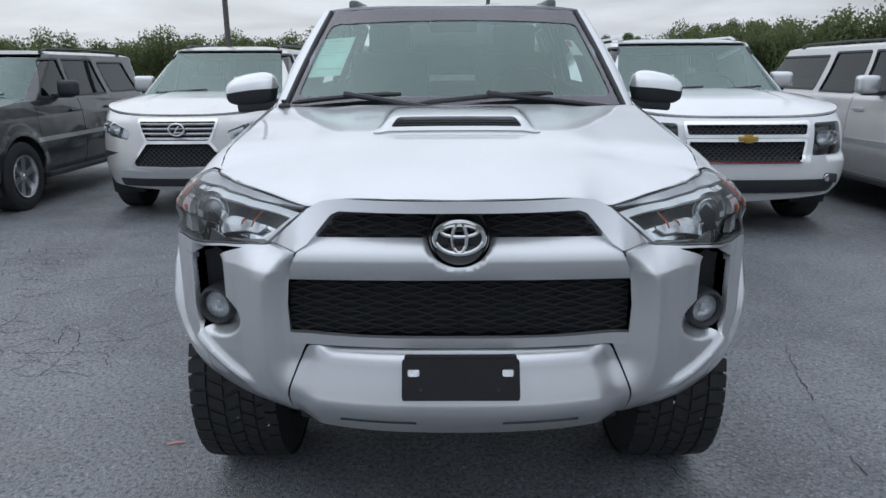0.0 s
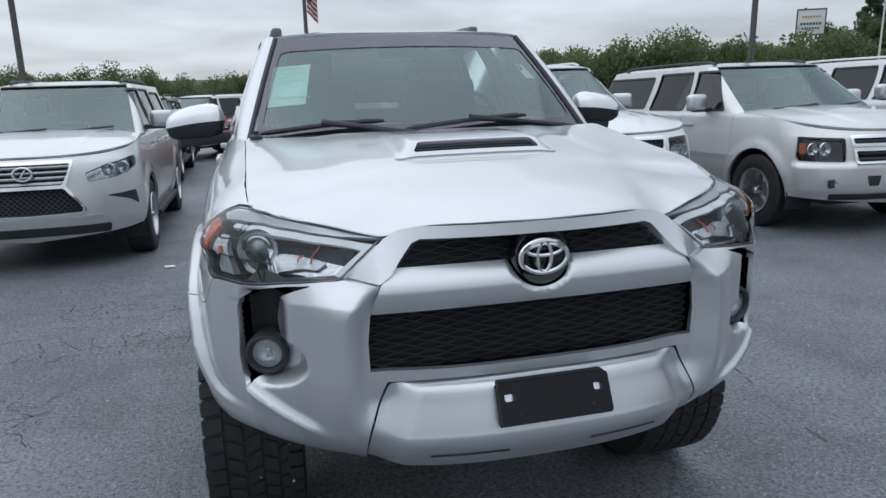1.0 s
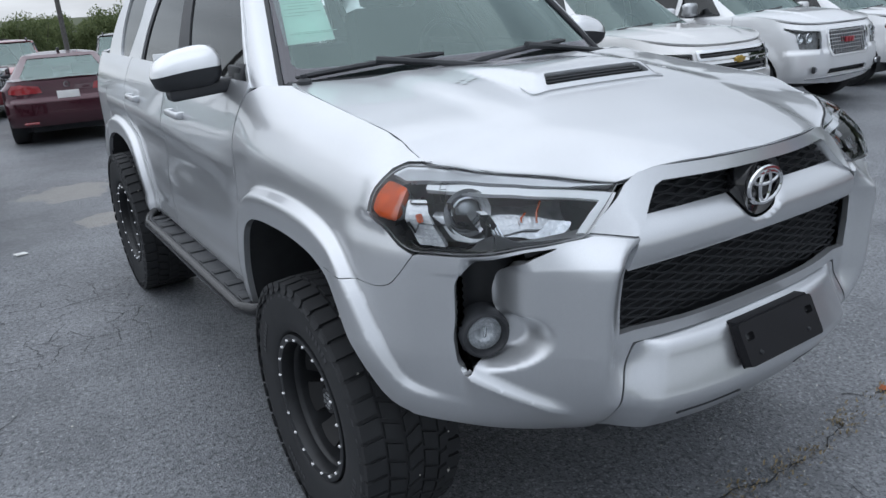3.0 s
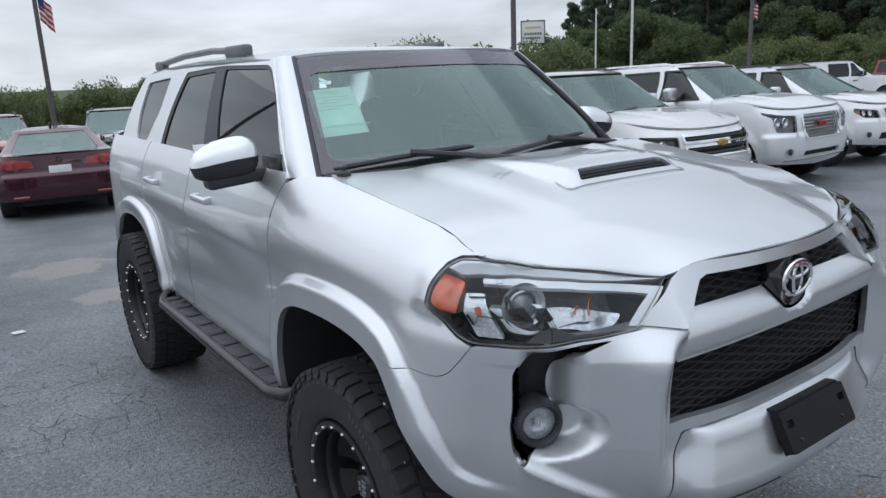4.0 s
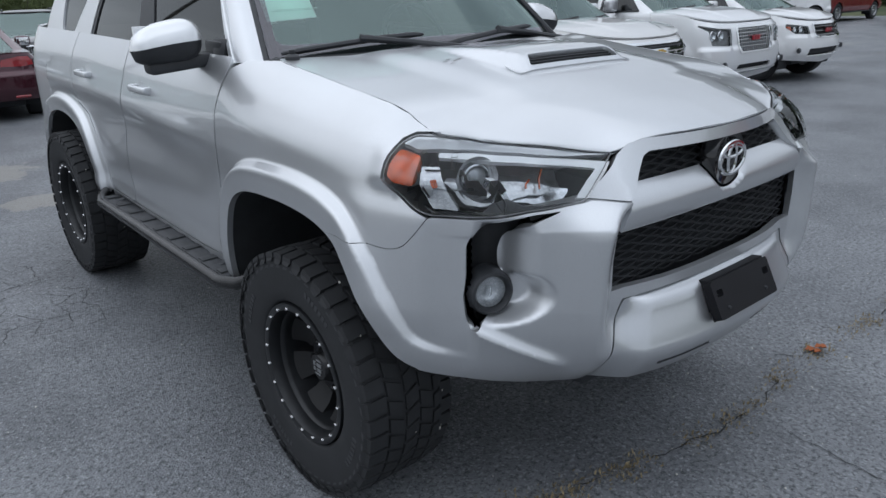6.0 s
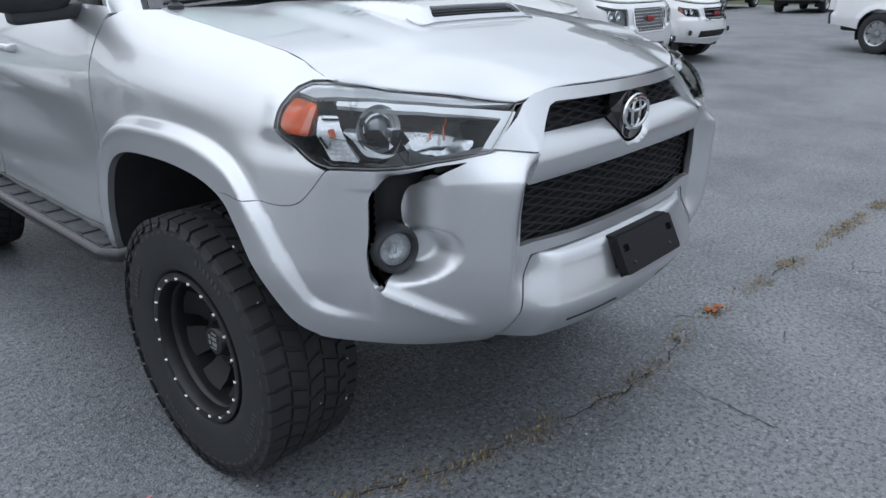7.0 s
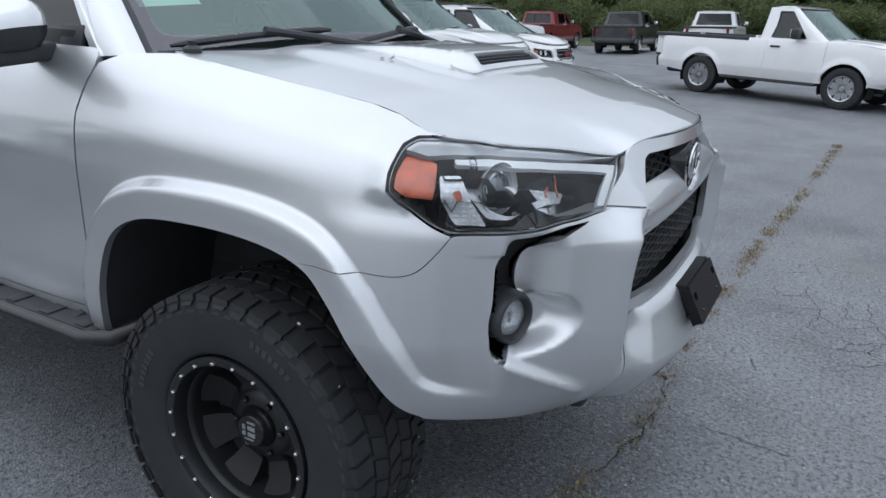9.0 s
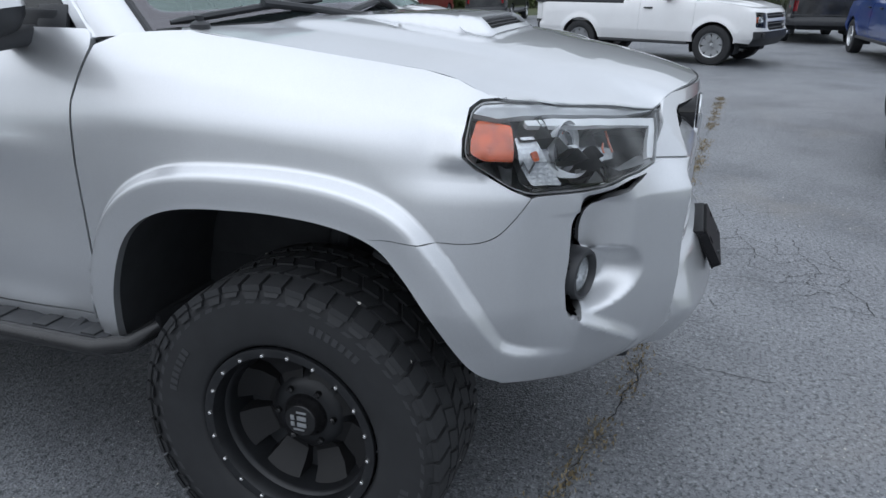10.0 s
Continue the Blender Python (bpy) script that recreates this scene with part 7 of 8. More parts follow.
    t_y = lambda y, v: gh.y0 + (y - gh.y0 - (roof0 - cowl + 0.16) * bow((v - belt) / k_h)) / (1 - ((roof0 - cowl + 0.16) + slope_r) * bow((v - belt) / k_h) / (gh.y1 - gh.y0))
    wins = windows or [[(doors[0][0] + 0.22, 0.05), (doors[0][1] - 0.05, 0.05), (doors[0][1] - 0.09, 0.90), (roof0 + 0.05, 0.90)],
                       [(doors[1][0] + 0.04, 0.05), (doors[1][1] - 0.06, 0.05), (doors[1][1] - 0.16, 0.90), (doors[1][0] + 0.0, 0.90)],
                       [(doors[1][1] + 0.08, 0.08), (L - 0.42, 0.08), (L - 0.62, 0.84), (doors[1][1] - 0.02, 0.84)]]
    pillar_top = [(wu, b0), (G(y_end - 0.05) , b0), (G(y_end - 0.05), rz), (wu * 0.985, rz)]
    for s in (-1, 1):
        hs = []
        for wq in wins:
            hs.append(rounded([(G(t_y(y, belt + f * k_h)), belt + f * k_h) for y, f in wq], 0.04, 3))
        panel("cabin_frame", subdivided(pillar_top, 0.12), gh.on(s), mat, car, hs, step, 0.02, 0.0, "", s > 0)
        for i, hq in enumerate(hs):
            p = panel("window", hq, gh.on(s), M["tint"] if i == 0 else M[tint], car, (), step, 0.0, -0.012, "", s > 0)
            p.visible_shadow = False
            panel("window_seal", ring(hq, -0.008), gh.on(s), M["trim"], p, [ring(hq, 0.016)], step, 0.012, 0.004, "", s > 0)
        # door mirror
        p = gh.place(G(cowl + 0.55), belt + 0.10, s)
        bm = bmesh.new()
        bm_box(bm, p + Vector((s * 0.19, -0.02, 0.03)), (0.25, 0.13, 0.19), 0.055, Euler((0, 0, -s * 0.15)), 3)
        mr = part("mirror", bm, M[mirror], car)
        bm = bmesh.new()
        bm_box(bm, p + Vector((s * 0.10, 0.0, -0.06)), (0.26, 0.10, 0.05), 0.02, None, 2)
        part("mirror_arm", bm, M["trim"], mr)
        bm = bmesh.new()
        bm_box(bm, p + Vector((s * 0.19, 0.048, 0.03)), (0.20, 0.012, 0.14), 0.005)
        part("mirror_glass", bm, M["chrome"], mr)
    gt = gh.total
    rw0 = gt - gh.from_rear(gw * 0.86)
    rg = rounded([(gt - rw0, belt + 0.1 * k_h), (gt + rw0, belt + 0.1 * k_h), (gt + rw0 * 0.98, belt + 0.88 * k_h), (gt - rw0 * 0.98, belt + 0.88 * k_h)], 0.05, 3)
    wr = gt - G(y_end - 0.05)
    panel("tail_frame", subdivided([(gt - wr, b0), (gt + wr, b0), (gt + wr, rz), (gt - wr, rz)], 0.1), gh.on(-1), mat, car, [rg], step, 0.02)
    panel("rear_window", rg, gh.on(-1), M[tint], car, (), step, 0.0, -0.008).visible_shadow = False
    top = [gh.place(u, rz) for u in np.linspace(0, gt, 50)]
    rp = [(p.x, p.y) for p in top] + [(-p.x, p.y) for p in top[::-1][1:-1]]

    def roof(x, y):
        d = edge_distance(rp, x, y) if inside(rp, x, y) else 0.0
        return Vector((x, y, rz + 0.05 * (1 - (1 - min(1.0, d / 0.45)) ** 2.2)))

    panel("roof", rp, roof, mat, car, (), 0.12, 0.01)
    if rails:
        for s in (-1, 1):
            xr = s * (gw - tumble - 0.13)
            pts = [(xr, roof0 + 0.25, rz + 0.03), (xr, roof0 + 0.4, rz + 0.065), (xr, (roof0 + roof1) / 2, rz + 0.075), (xr, roof1 - 0.35, rz + 0.065), (xr, roof1 - 0.2, rz + 0.03)]
            tube("roof_rail", pts, 0.016, M["trim" if body != "pearl" else "silver"], car, 6)
    # deck or bed
    if style == "sedan":
        tp = [sh.place(u, vt(u)) for u in np.linspace(U(roof1 - 0.1), T, 24)]
        dp = [(p.x, p.y) for p in tp] + [(-p.x, p.y) for p in tp[::-1][1:]]
        panel("boot_lid", dp, lambda x, y: Vector((x, y, ztop(y) + 0.03 * (1 - (x / hw) ** 2))), mat, car, (), step, 0.02)
        bm = bmesh.new()
        bm_box(bm, (0, roof1 - 0.35, rz + 0.075), (0.05, 0.18, 0.06), 0.02)
        part("aerial", bm, M["trim"], car)
    if style == "pickup":
        yb0, xw = y_end + 0.05, hw - 0.10
        bm = bmesh.new()
        for c, sz in (((-xw, (yb0 + L) / 2, belt - 0.03), (0.11, L - yb0 - 0.1, 0.08)), ((xw, (yb0 + L) / 2, belt - 0.03), (0.11, L - yb0 - 0.1, 0.08)), ((0, yb0, belt - 0.03), (2 * xw, 0.06, 0.08)), ((0, L - 0.09, belt - 0.03), (2 * xw, 0.07, 0.08))):
            bm_box(bm, c, sz, 0.015)
        part("bed_rail", bm, M["trim"], car)
        box("bed_floor", (0, (yb0 + L) / 2, 0.75), (2 * xw, L - yb0 - 0.12, 0.05), M["plastic"], car)
        for s in (-1, 1):
            box("bed_side", (s * (xw - 0.03), (yb0 + L) / 2, 0.95), (0.03, L - yb0 - 0.12, 0.4), mat, car)
        box("bed_front", (0, yb0, 0.95), (2 * xw, 0.03, 0.42), mat, car)
        box("cab_back", (0, y_end - 0.04, (belt + sill) / 2 + 0.1), (2 * gw - 0.02, 0.05, belt - sill - 0.1), mat, car)
    # inside and below; the chassis is one unseen dark block that stops light underneath
    bm = bmesh.new()
    bm_box(bm, (0, L / 2, sill + 0.06), (2 * hw - 0.62, L - 0.5, 0.26), 0.05)
    part("chassis", bm, M["dark"], car)
    bm = bmesh.new()
    bm_box(bm, (0, cowl + 0.28, belt - 0.06), (2 * gw - 0.16, 0.62, 0.16), 0.05)
    part("dashboard", bm, M["interior"], car)
    box("cabin_floor", (0, (cowl + y_end) / 2, sill + 0.24), (2 * hw - 0.2, y_end - cowl - 0.2, 0.06), M["dark"], car)
    if near:
        for x in (-0.4, 0.4):
            seat(car, x, doors[0][1] - 0.35, belt - 0.42)
        bm = bmesh.new()
        bm_lathe(bm, [(0.015 * math.cos(a), 0.185 + 0.015 * math.sin(a)) for a in np.linspace(0, 2 * math.pi, 9)[:-1]], 24, "y", (0, 0, 0), True)
        bmesh.ops.rotate(bm, verts=bm.verts, matrix=Matrix.Rotation(radians(-22), 3, "X"))
        bmesh.ops.translate(bm, verts=bm.verts, vec=(0.4, cowl + 0.62, belt + 0.02))
        part("steering_wheel", bm, M["trim"], car)
        # wipers
        for x0, x1 in ((-0.62, -0.02), (0.02, 0.62)):
            pts = []
            for i in range(7):
                t = i / 6
                x = x0 + (x1 - x0) * t
                u = gh.at_x(min(abs(x), gw * 0.9)) * (1 if x < 0 else -1)
                pts.append(gh.place(u, b0 + 0.05 + 0.035 * t) + Vector((0, -0.02, 0.012)))
            tube("wiper", pts, 0.011, M["trim"], car, 5)
    if screen_paper:
        uq = -gh.at_x(0.42)
        panel("price_sheet", [(uq - 0.14, belt + 0.12), (uq + 0.10, belt + 0.12), (uq + 0.10, belt + 0.33), (uq - 0.14, belt + 0.33)], gh.on(-1), M["paper"], car, (), 0.08, 0.0, -0.012)
    return car

# ---------------------------------------------------------------- the row of parked vehicles
ROW = "cars parked in the row"
vehicle("suv", "silver luxury SUV with a large slatted spindle grille", "car", stand(-2.75, 5.3), L=4.88, hw=0.945, H=1.80, body="silver_warm", group=ROW, hood_z=1.06, belt=1.22, cowl=1.2, roof0=1.95, n0=2.7, d0=0.66,
        grilles=[([(0.0, 1.015), (0.40, 1.015), (0.365, 0.92), (0.315, 0.815), (0.0, 0.815)], "bars", 4, "bar_light", "chrome"), ([(0.0, 0.80), (0.32, 0.80), (0.47, 0.60), (0.455, 0.565), (0.0, 0.555)], "hex", 5, "trim", "chrome")],
        lamp=[(0.53, 0.83), (0.50, 0.915), (0.70, 0.985), (1.02, 1.045), (1.07, 1.02), (1.05, 0.945), (0.80, 0.865)], badge_kind="oval", badge_z=0.935, lamp_amber=False, trim_rows=((0.49, 0.53, 0.62, "silver"), (0.36, 0.44, 0.70, "trim")),
        lamp_mat="smoke_chrome", ledge=0.0, vents=[[(0.66, 0.70), (0.98, 0.72), (1.02, 0.58), (0.90, 0.64)]], fogs=False, wheel_style="six")
vehicle("suv", "black SUV with a roof rack and chrome five-spoke wheels", "car", stand(-5.62, 5.0), L=4.75, hw=0.93, H=1.76, n0=2.7, d0=0.6, body="black_paint", group=ROW, mirror="trim", handles="black_paint", hood_z=1.0, belt=1.18, wheel_style="six", cowl=1.25, roof0=1.95, side_strip=0.72)
vehicle("suv", "silver-white SUV with black two-tier mesh grille and gold badge", "car", stand(2.66, 4.5), L=5.18, hw=1.02, H=1.84, n0=3.2, d0=0.52, body="pearl", group=ROW, hood_z=1.06, belt=1.24, cowl=1.3, roof0=2.0,
        grilles=[([(0.0, 1.01), (0.56, 1.01), (0.54, 0.91), (0.0, 0.91)], "hex", 2, "trim", "chrome"), ([(0.0, 0.865), (0.53, 0.865), (0.50, 0.70), (0.46, 0.68), (0.0, 0.68)], "hex", 4, "trim", "chrome")],
        lamp=[(0.60, 0.73), (0.63, 1.02), (0.94, 1.03), (0.95, 0.78), (0.90, 0.74)], lamp_amber=False, badge_kind="gold", badge_z=0.885, trim_rows=((0.40, 0.52, 0.86, "trim"), (0.385, 0.40, 0.8, "chrome")), wheel_style="six")
vehicle("suv", "pale silver SUV with square dark headlights and gold badge", "car", stand(5.47, 3.84), L=5.3, hw=1.01, H=1.79, n0=2.6, d0=0.72, body="silver_warm", group=ROW, hood_z=1.02, belt=1.20, cowl=1.28, roof0=1.98, front_axle=0.96, wheelbase=3.1, R=0.39, side_strip=0.70,
        grilles=[([(0.0, 0.965), (0.59, 0.965), (0.58, 0.90), (0.0, 0.90)], "bars", 1, "trim", "chrome"), ([(0.0, 0.845), (0.57, 0.845), (0.54, 0.73), (0.0, 0.73)], "bars", 2, "trim", "chrome")],
        lamp=[(0.65, 0.735), (0.65, 0.965), (1.10, 0.985), (1.12, 0.775), (1.08, 0.745)], badge_kind="gold", badge_z=0.865, trim_rows=((0.50, 0.62, 0.24, "silver_dull"), (0.36, 0.42, 0.80, "trim")), vents=[[(0.32, 0.60), (0.46, 0.60), (0.44, 0.50), (0.34, 0.50)]], doors=((1.42, 2.45), (2.45, 3.35)))
vehicle("suv", "silver SUV with a big chrome mesh grille and red badge", "car", stand(8.38, 4.22), L=5.05, hw=1.02, H=1.82, n0=3.5, d0=0.46, body="pearl", group=ROW, hood_z=1.08, belt=1.25, cowl=1.06, roof0=1.75, front_axle=0.80, doors=((1.12, 2.15), (2.15, 3.1)), wheel_style="six",
        grilles=[([(0.0, 1.02), (0.45, 1.02), (0.48, 0.95), (0.44, 0.72), (0.40, 0.69), (0.0, 0.69)], "mesh", 7, "chrome", "chrome")], lower=[(0.0, 0.52), (0.46, 0.52), (0.50, 0.44), (0.0, 0.44)],
        lamp=[(0.60, 0.78), (0.60, 1.01), (0.84, 1.025), (1.10, 1.075), (1.12, 1.055), (0.99, 0.99), (0.95, 0.80)], lamp_mat="lamp_house", badge_kind="red", badge_z=0.87, trim_rows=((0.40, 0.42, 0.86, "chrome"),))
vehicle("suv", "white crossover SUV with swept-back headlights", "car", stand(11.25, 4.42), L=4.78, hw=1.0, H=1.72, n0=2.5, d0=0.70, body="white", group=ROW, mirror="white", handles="white", hood_z=0.98, belt=1.14, cowl=0.88, roof0=1.66, front_axle=0.80, doors=((1.08, 2.1), (2.1, 3.05)),
        grilles=[([(0.0, 0.93), (0.44, 0.93), (0.42, 0.74), (0.0, 0.72)], "bars", 3, "gloss_black", "chrome")], lower=[(0.0, 0.55), (0.55, 0.55), (0.58, 0.42), (0.0, 0.42)], lamp=[(0.52, 0.78), (0.56, 0.91), (0.95, 0.96), (0.98, 0.90), (0.82, 0.80)], badge_kind="red", badge_z=0.83)
BACK = "cars parked behind the row"
vehicle("sedan", "maroon saloon with a white plate, seen from behind", "car", stand(0.27, 16.6, 174), L=4.83, hw=0.93, H=1.42, style="sedan", body="maroon", group=BACK, belt=0.98, hood_z=0.82, sill=0.28, R=0.34, cowl=1.45, roof0=2.25, roof1=3.25, rails=False, rear_plate=True, mirror="maroon", handles="maroon", doors=((1.5, 2.5), (2.5, 3.4)), tumble=0.27,
        tail=[(0.36, 0.83), (0.40, 0.93), (0.70, 0.97), (0.93, 0.96), (1.06, 0.92), (0.98, 0.86), (0.70, 0.82)], tint="windscreen",
        windows=[[(1.9, 0.06), (2.45, 0.06), (2.42, 0.85), (2.3, 0.85)], [(2.55, 0.06), (3.5, 0.06), (3.3, 0.85), (2.5, 0.85)]])
FAR = dict(near=False, L=4.63, hw=0.92, H=1.66, belt=1.05, hood_z=0.95, group=BACK, grilles=[([(0.0, 0.88), (0.42, 0.88), (0.38, 0.64), (0.0, 0.62)], "mesh", 4, "chrome", "chrome")], lamp=[(0.50, 0.78), (0.52, 0.90), (0.92, 0.93), (0.90, 0.82)], rim="alloy")
vehicle("suv", "black SUV with a chrome mesh grille", "car", stand(1.95, 17.6, -10), body="black_paint", mirror="black_paint", handles="black_paint", **FAR)
vehicle("suv", "dark red SUV with a chrome mesh grille", "car", stand(-0.67, 17.6, -4), body="red", mirror="red", handles="red", **FAR)
vehicle("suv", "white SUV parked behind the dark red one", "car", stand(-3.6, 17.6, -42), body="white", mirror="white", handles="white", **FAR)
vehicle("suv", "black SUV parked nose to tail behind the silver one", "car", stand(-3.0, 12.3), body="black_paint", mirror="black_paint", handles="black_paint", **FAR)
vehicle("suv", "white SUV far behind the black one", "car", stand(-6.4, 17.0), body="white", mirror="white", handles="white", **FAR)
vehicle("suv", "dark grey SUV behind the row", "car", stand(7.6, 15.0, 180), body="black_paint", mirror="black_paint", handles="black_paint", **FAR)
vehicle("suv", "white SUV behind the row", "car", stand(4.6, 15.2, 180), body="white", mirror="white", handles="white", **FAR)
TRUCK = dict(style="pickup", R=0.39, hood_z=1.1, belt=1.22, sill=0.44, roof0=2.05, cowl=1.3, rails=False, mirror="trim", handles="trim", hw=1.0, H=1.87, tail=[(0.76, 0.86), (0.76, 1.14), (0.99, 1.14), (0.99, 0.86)],
             grilles=[([(0.0, 1.02), (0.58, 1.02), (0.56, 0.92), (0.0, 0.92)], "bars", 1, "trim", None), ([(0.0, 0.86), (0.56, 0.86), (0.52, 0.70), (0.0, 0.70)], "bars", 2, "trim", None)],
             lamp=[(0.62, 0.74), (0.62, 1.03), (0.93, 1.04), (0.93, 0.76)], trim_rows=((0.40, 0.68, 0.98, "trim"),))
vehicle("pickup_truck", "white regular-cab pickup truck with black bumpers and steel wheels", "pickup truck", stand(14.23, -1.39, -21), L=5.22, body="white", wheelbase=3.02, roof1=2.72, doors=((1.35, 2.55),), wheel_style="steel", windows=[[(1.78, 0.05), (2.5, 0.05), (2.45, 0.88), (2.18, 0.88)]], **TRUCK)
CREW = dict(L=5.8, wheelbase=3.64, roof1=3.9, doors=((1.35, 2.4), (2.4, 3.35)), near=False, windows=[[(1.78, 0.05), (2.35, 0.05), (2.32, 0.88), (2.18, 0.88)], [(2.45, 0.05), (3.3, 0.05), (3.25, 0.88), (2.42, 0.88)]])
LINE = "pickup trucks in the far row"
vehicle("pickup_truck", "white crew-cab pickup truck in the far row", "pickup truck", stand(30.5, 13.0, 62), body="white", group=LINE, **CREW, **TRUCK)
vehicle("pickup_truck", "red crew-cab pickup truck in the far row", "pickup truck", stand(37.5, 14.0, 88), body="red", group=LINE, **CREW, **TRUCK)
vehicle("pickup_truck", "black crew-cab pickup truck in the far row", "pickup truck", stand(36.5, 9.6, 92), body="black_paint", group=LINE, **CREW, **TRUCK)
vehicle("pickup_truck", "white crew-cab pickup truck in the far row", "pickup truck", stand(35.5, 5.4, 92), body="white", group=LINE, **CREW, **TRUCK)
vehicle("pickup_truck", "black crew-cab pickup truck in the far row", "pickup truck", stand(26.0, -2.9, 92), body="black_paint", group=LINE, **CREW, **TRUCK)
vehicle("pickup_truck", "blue crew-cab pickup truck beside the lot", "pickup truck", stand(18.9, -4.3, 93), body="blue", group=LINE, **CREW, **TRUCK)
vehicle("pickup_truck", "red crew-cab pickup truck with a black rear bumper", "pickup truck", stand(9.76, -4.28, 71), body="red", group=LINE, **CREW, **TRUCK)

build_hero()
# ---------------------------------------------------------------- trees, hedge, poles and wires
def leaf_cloud(rnd, clumps, size, per, flat=0.75):
    """Small leaf blades round clump centres: (centre, radius) pairs."""
    V, F = [], []
    for c, r in clumps:
        for _ in range(int(per * max(0.4, r))):
            d = Vector((rnd.gauss(0, 0.48), rnd.gauss(0, 0.48), rnd.gauss(0, 0.48)))
            if d.length > 1.0:
                d *= rnd.uniform(0.3, 1.0) / d.length
            p = c + Vector((d.x * r, d.y * r, d.z * r * flat))
            a = Vector((rnd.uniform(-1, 1), rnd.uniform(-1, 1), rnd.uniform(-0.7, 0.7))).normalized()
            b = a.cross(Vector((rnd.uniform(-1, 1), rnd.uniform(-1, 1), rnd.uniform(-1, 1)))).normalized()
            s1, s2 = size * rnd.uniform(0.6, 1.3), size * rnd.uniform(0.35, 0.7)
            k = len(V)
            V += [p - a * s1, p + b * s2, p + a * s1, p - b * s2 * 0.7]
            F.append((k, k + 1, k + 2, k + 3))
    return V, F


def make_tree(name, label, kind, seed, height, width, mat, m, group="", base=0.0, leafs=300, size=0.16):
    """One tree or shrub: trunk with limbs, and a crown of leaf clumps with gaps."""
    rnd = random.Random(seed)
    t = thing(name, label, "tree" if kind != "shrub" else "shrub", group, m)
    bm = bmesh.new()
    clumps = []
    if kind == "pine":
        top = height
        bend = rnd.uniform(-0.3, 0.3)
        bm_tube(bm, [(0, 0, 0), (bend * 0.4, 0, top * 0.4), (bend, 0.1, top * 0.75), (bend, 0.1, top)], [width * 0.045, width * 0.036, width * 0.024, 0.03], 7)
        for i in range(58):
            f = 0.22 + 0.78 * (i / 57) ** 0.9
            z = top * f
            reach = width * 0.5 * (1.12 - f) ** 0.55 * rnd.uniform(0.6, 1.1)
            a = rnd.uniform(0, 2 * math.pi)
            tip = Vector((bend * f + reach * math.cos(a), reach * math.sin(a), z + reach * 0.12))
            bm_tube(bm, [(bend * f, 0.1 * f, z - 0.2), tip], [0.05, 0.02], 4)
            clumps.append((tip, width * rnd.uniform(0.045, 0.12)))
            clumps.append((tip * 0.6 + Vector((bend * f, 0, z)) * 0.4, width * rnd.uniform(0.06, 0.13)))
        clumps.append((Vector((bend, 0.1, top * 0.97)), width * 0.14))
    elif kind == "shrub":
        for i in range(5):
            a = 2 * math.pi * i / 5 + rnd.random()
            r = width * rnd.uniform(0.15, 0.35)
            bm_tube(bm, [(0.1 * math.cos(a), 0.1 * math.sin(a), 0), (r * math.cos(a), r * math.sin(a), height * rnd.uniform(0.6, 0.9))], [0.03, 0.012], 5)
        for i in range(15):
            a, q = rnd.uniform(0, 2 * math.pi), rnd.uniform(0.0, 0.45)
            clumps.append((Vector((width * q * math.cos(a), width * q * math.sin(a), height * rnd.uniform(0.25, 0.88))), width * rnd.uniform(0.12, 0.24)))
    else:
        bm_tube(bm, [(0, 0, 0), (0.1, 0.05, height * 0.3), (0.05, 0.1, height * 0.6), (0.1, 0, height * 0.9)], [width * 0.05, width * 0.04, width * 0.025, 0.02], 7)
        for i in range(20):
            a, q = rnd.uniform(0, 2 * math.pi), rnd.uniform(0.1, 0.42)
            z = height * rnd.uniform(0.32, 0.95)
            q *= math.sqrt(max(0.15, 1 - ((z / height - 0.55) / 0.5) ** 2))
            tip = Vector((width * q * math.cos(a), width * q * math.sin(a), z))
            bm_tube(bm, [(0.05, 0.05, z * 0.75), tip], [0.05, 0.015], 4)
            clumps.append((tip, width * rnd.uniform(0.13, 0.24)))
    if kind == "shrub":
        part("stem", bm, M["bark"], t)
    else:
        part("trunk", bm, M["bark"], t)
    V, F = leaf_cloud(rnd, clumps, size, leafs)
    cr = link_mesh("crown", V, F, mat, t, "", None, False)
    return t


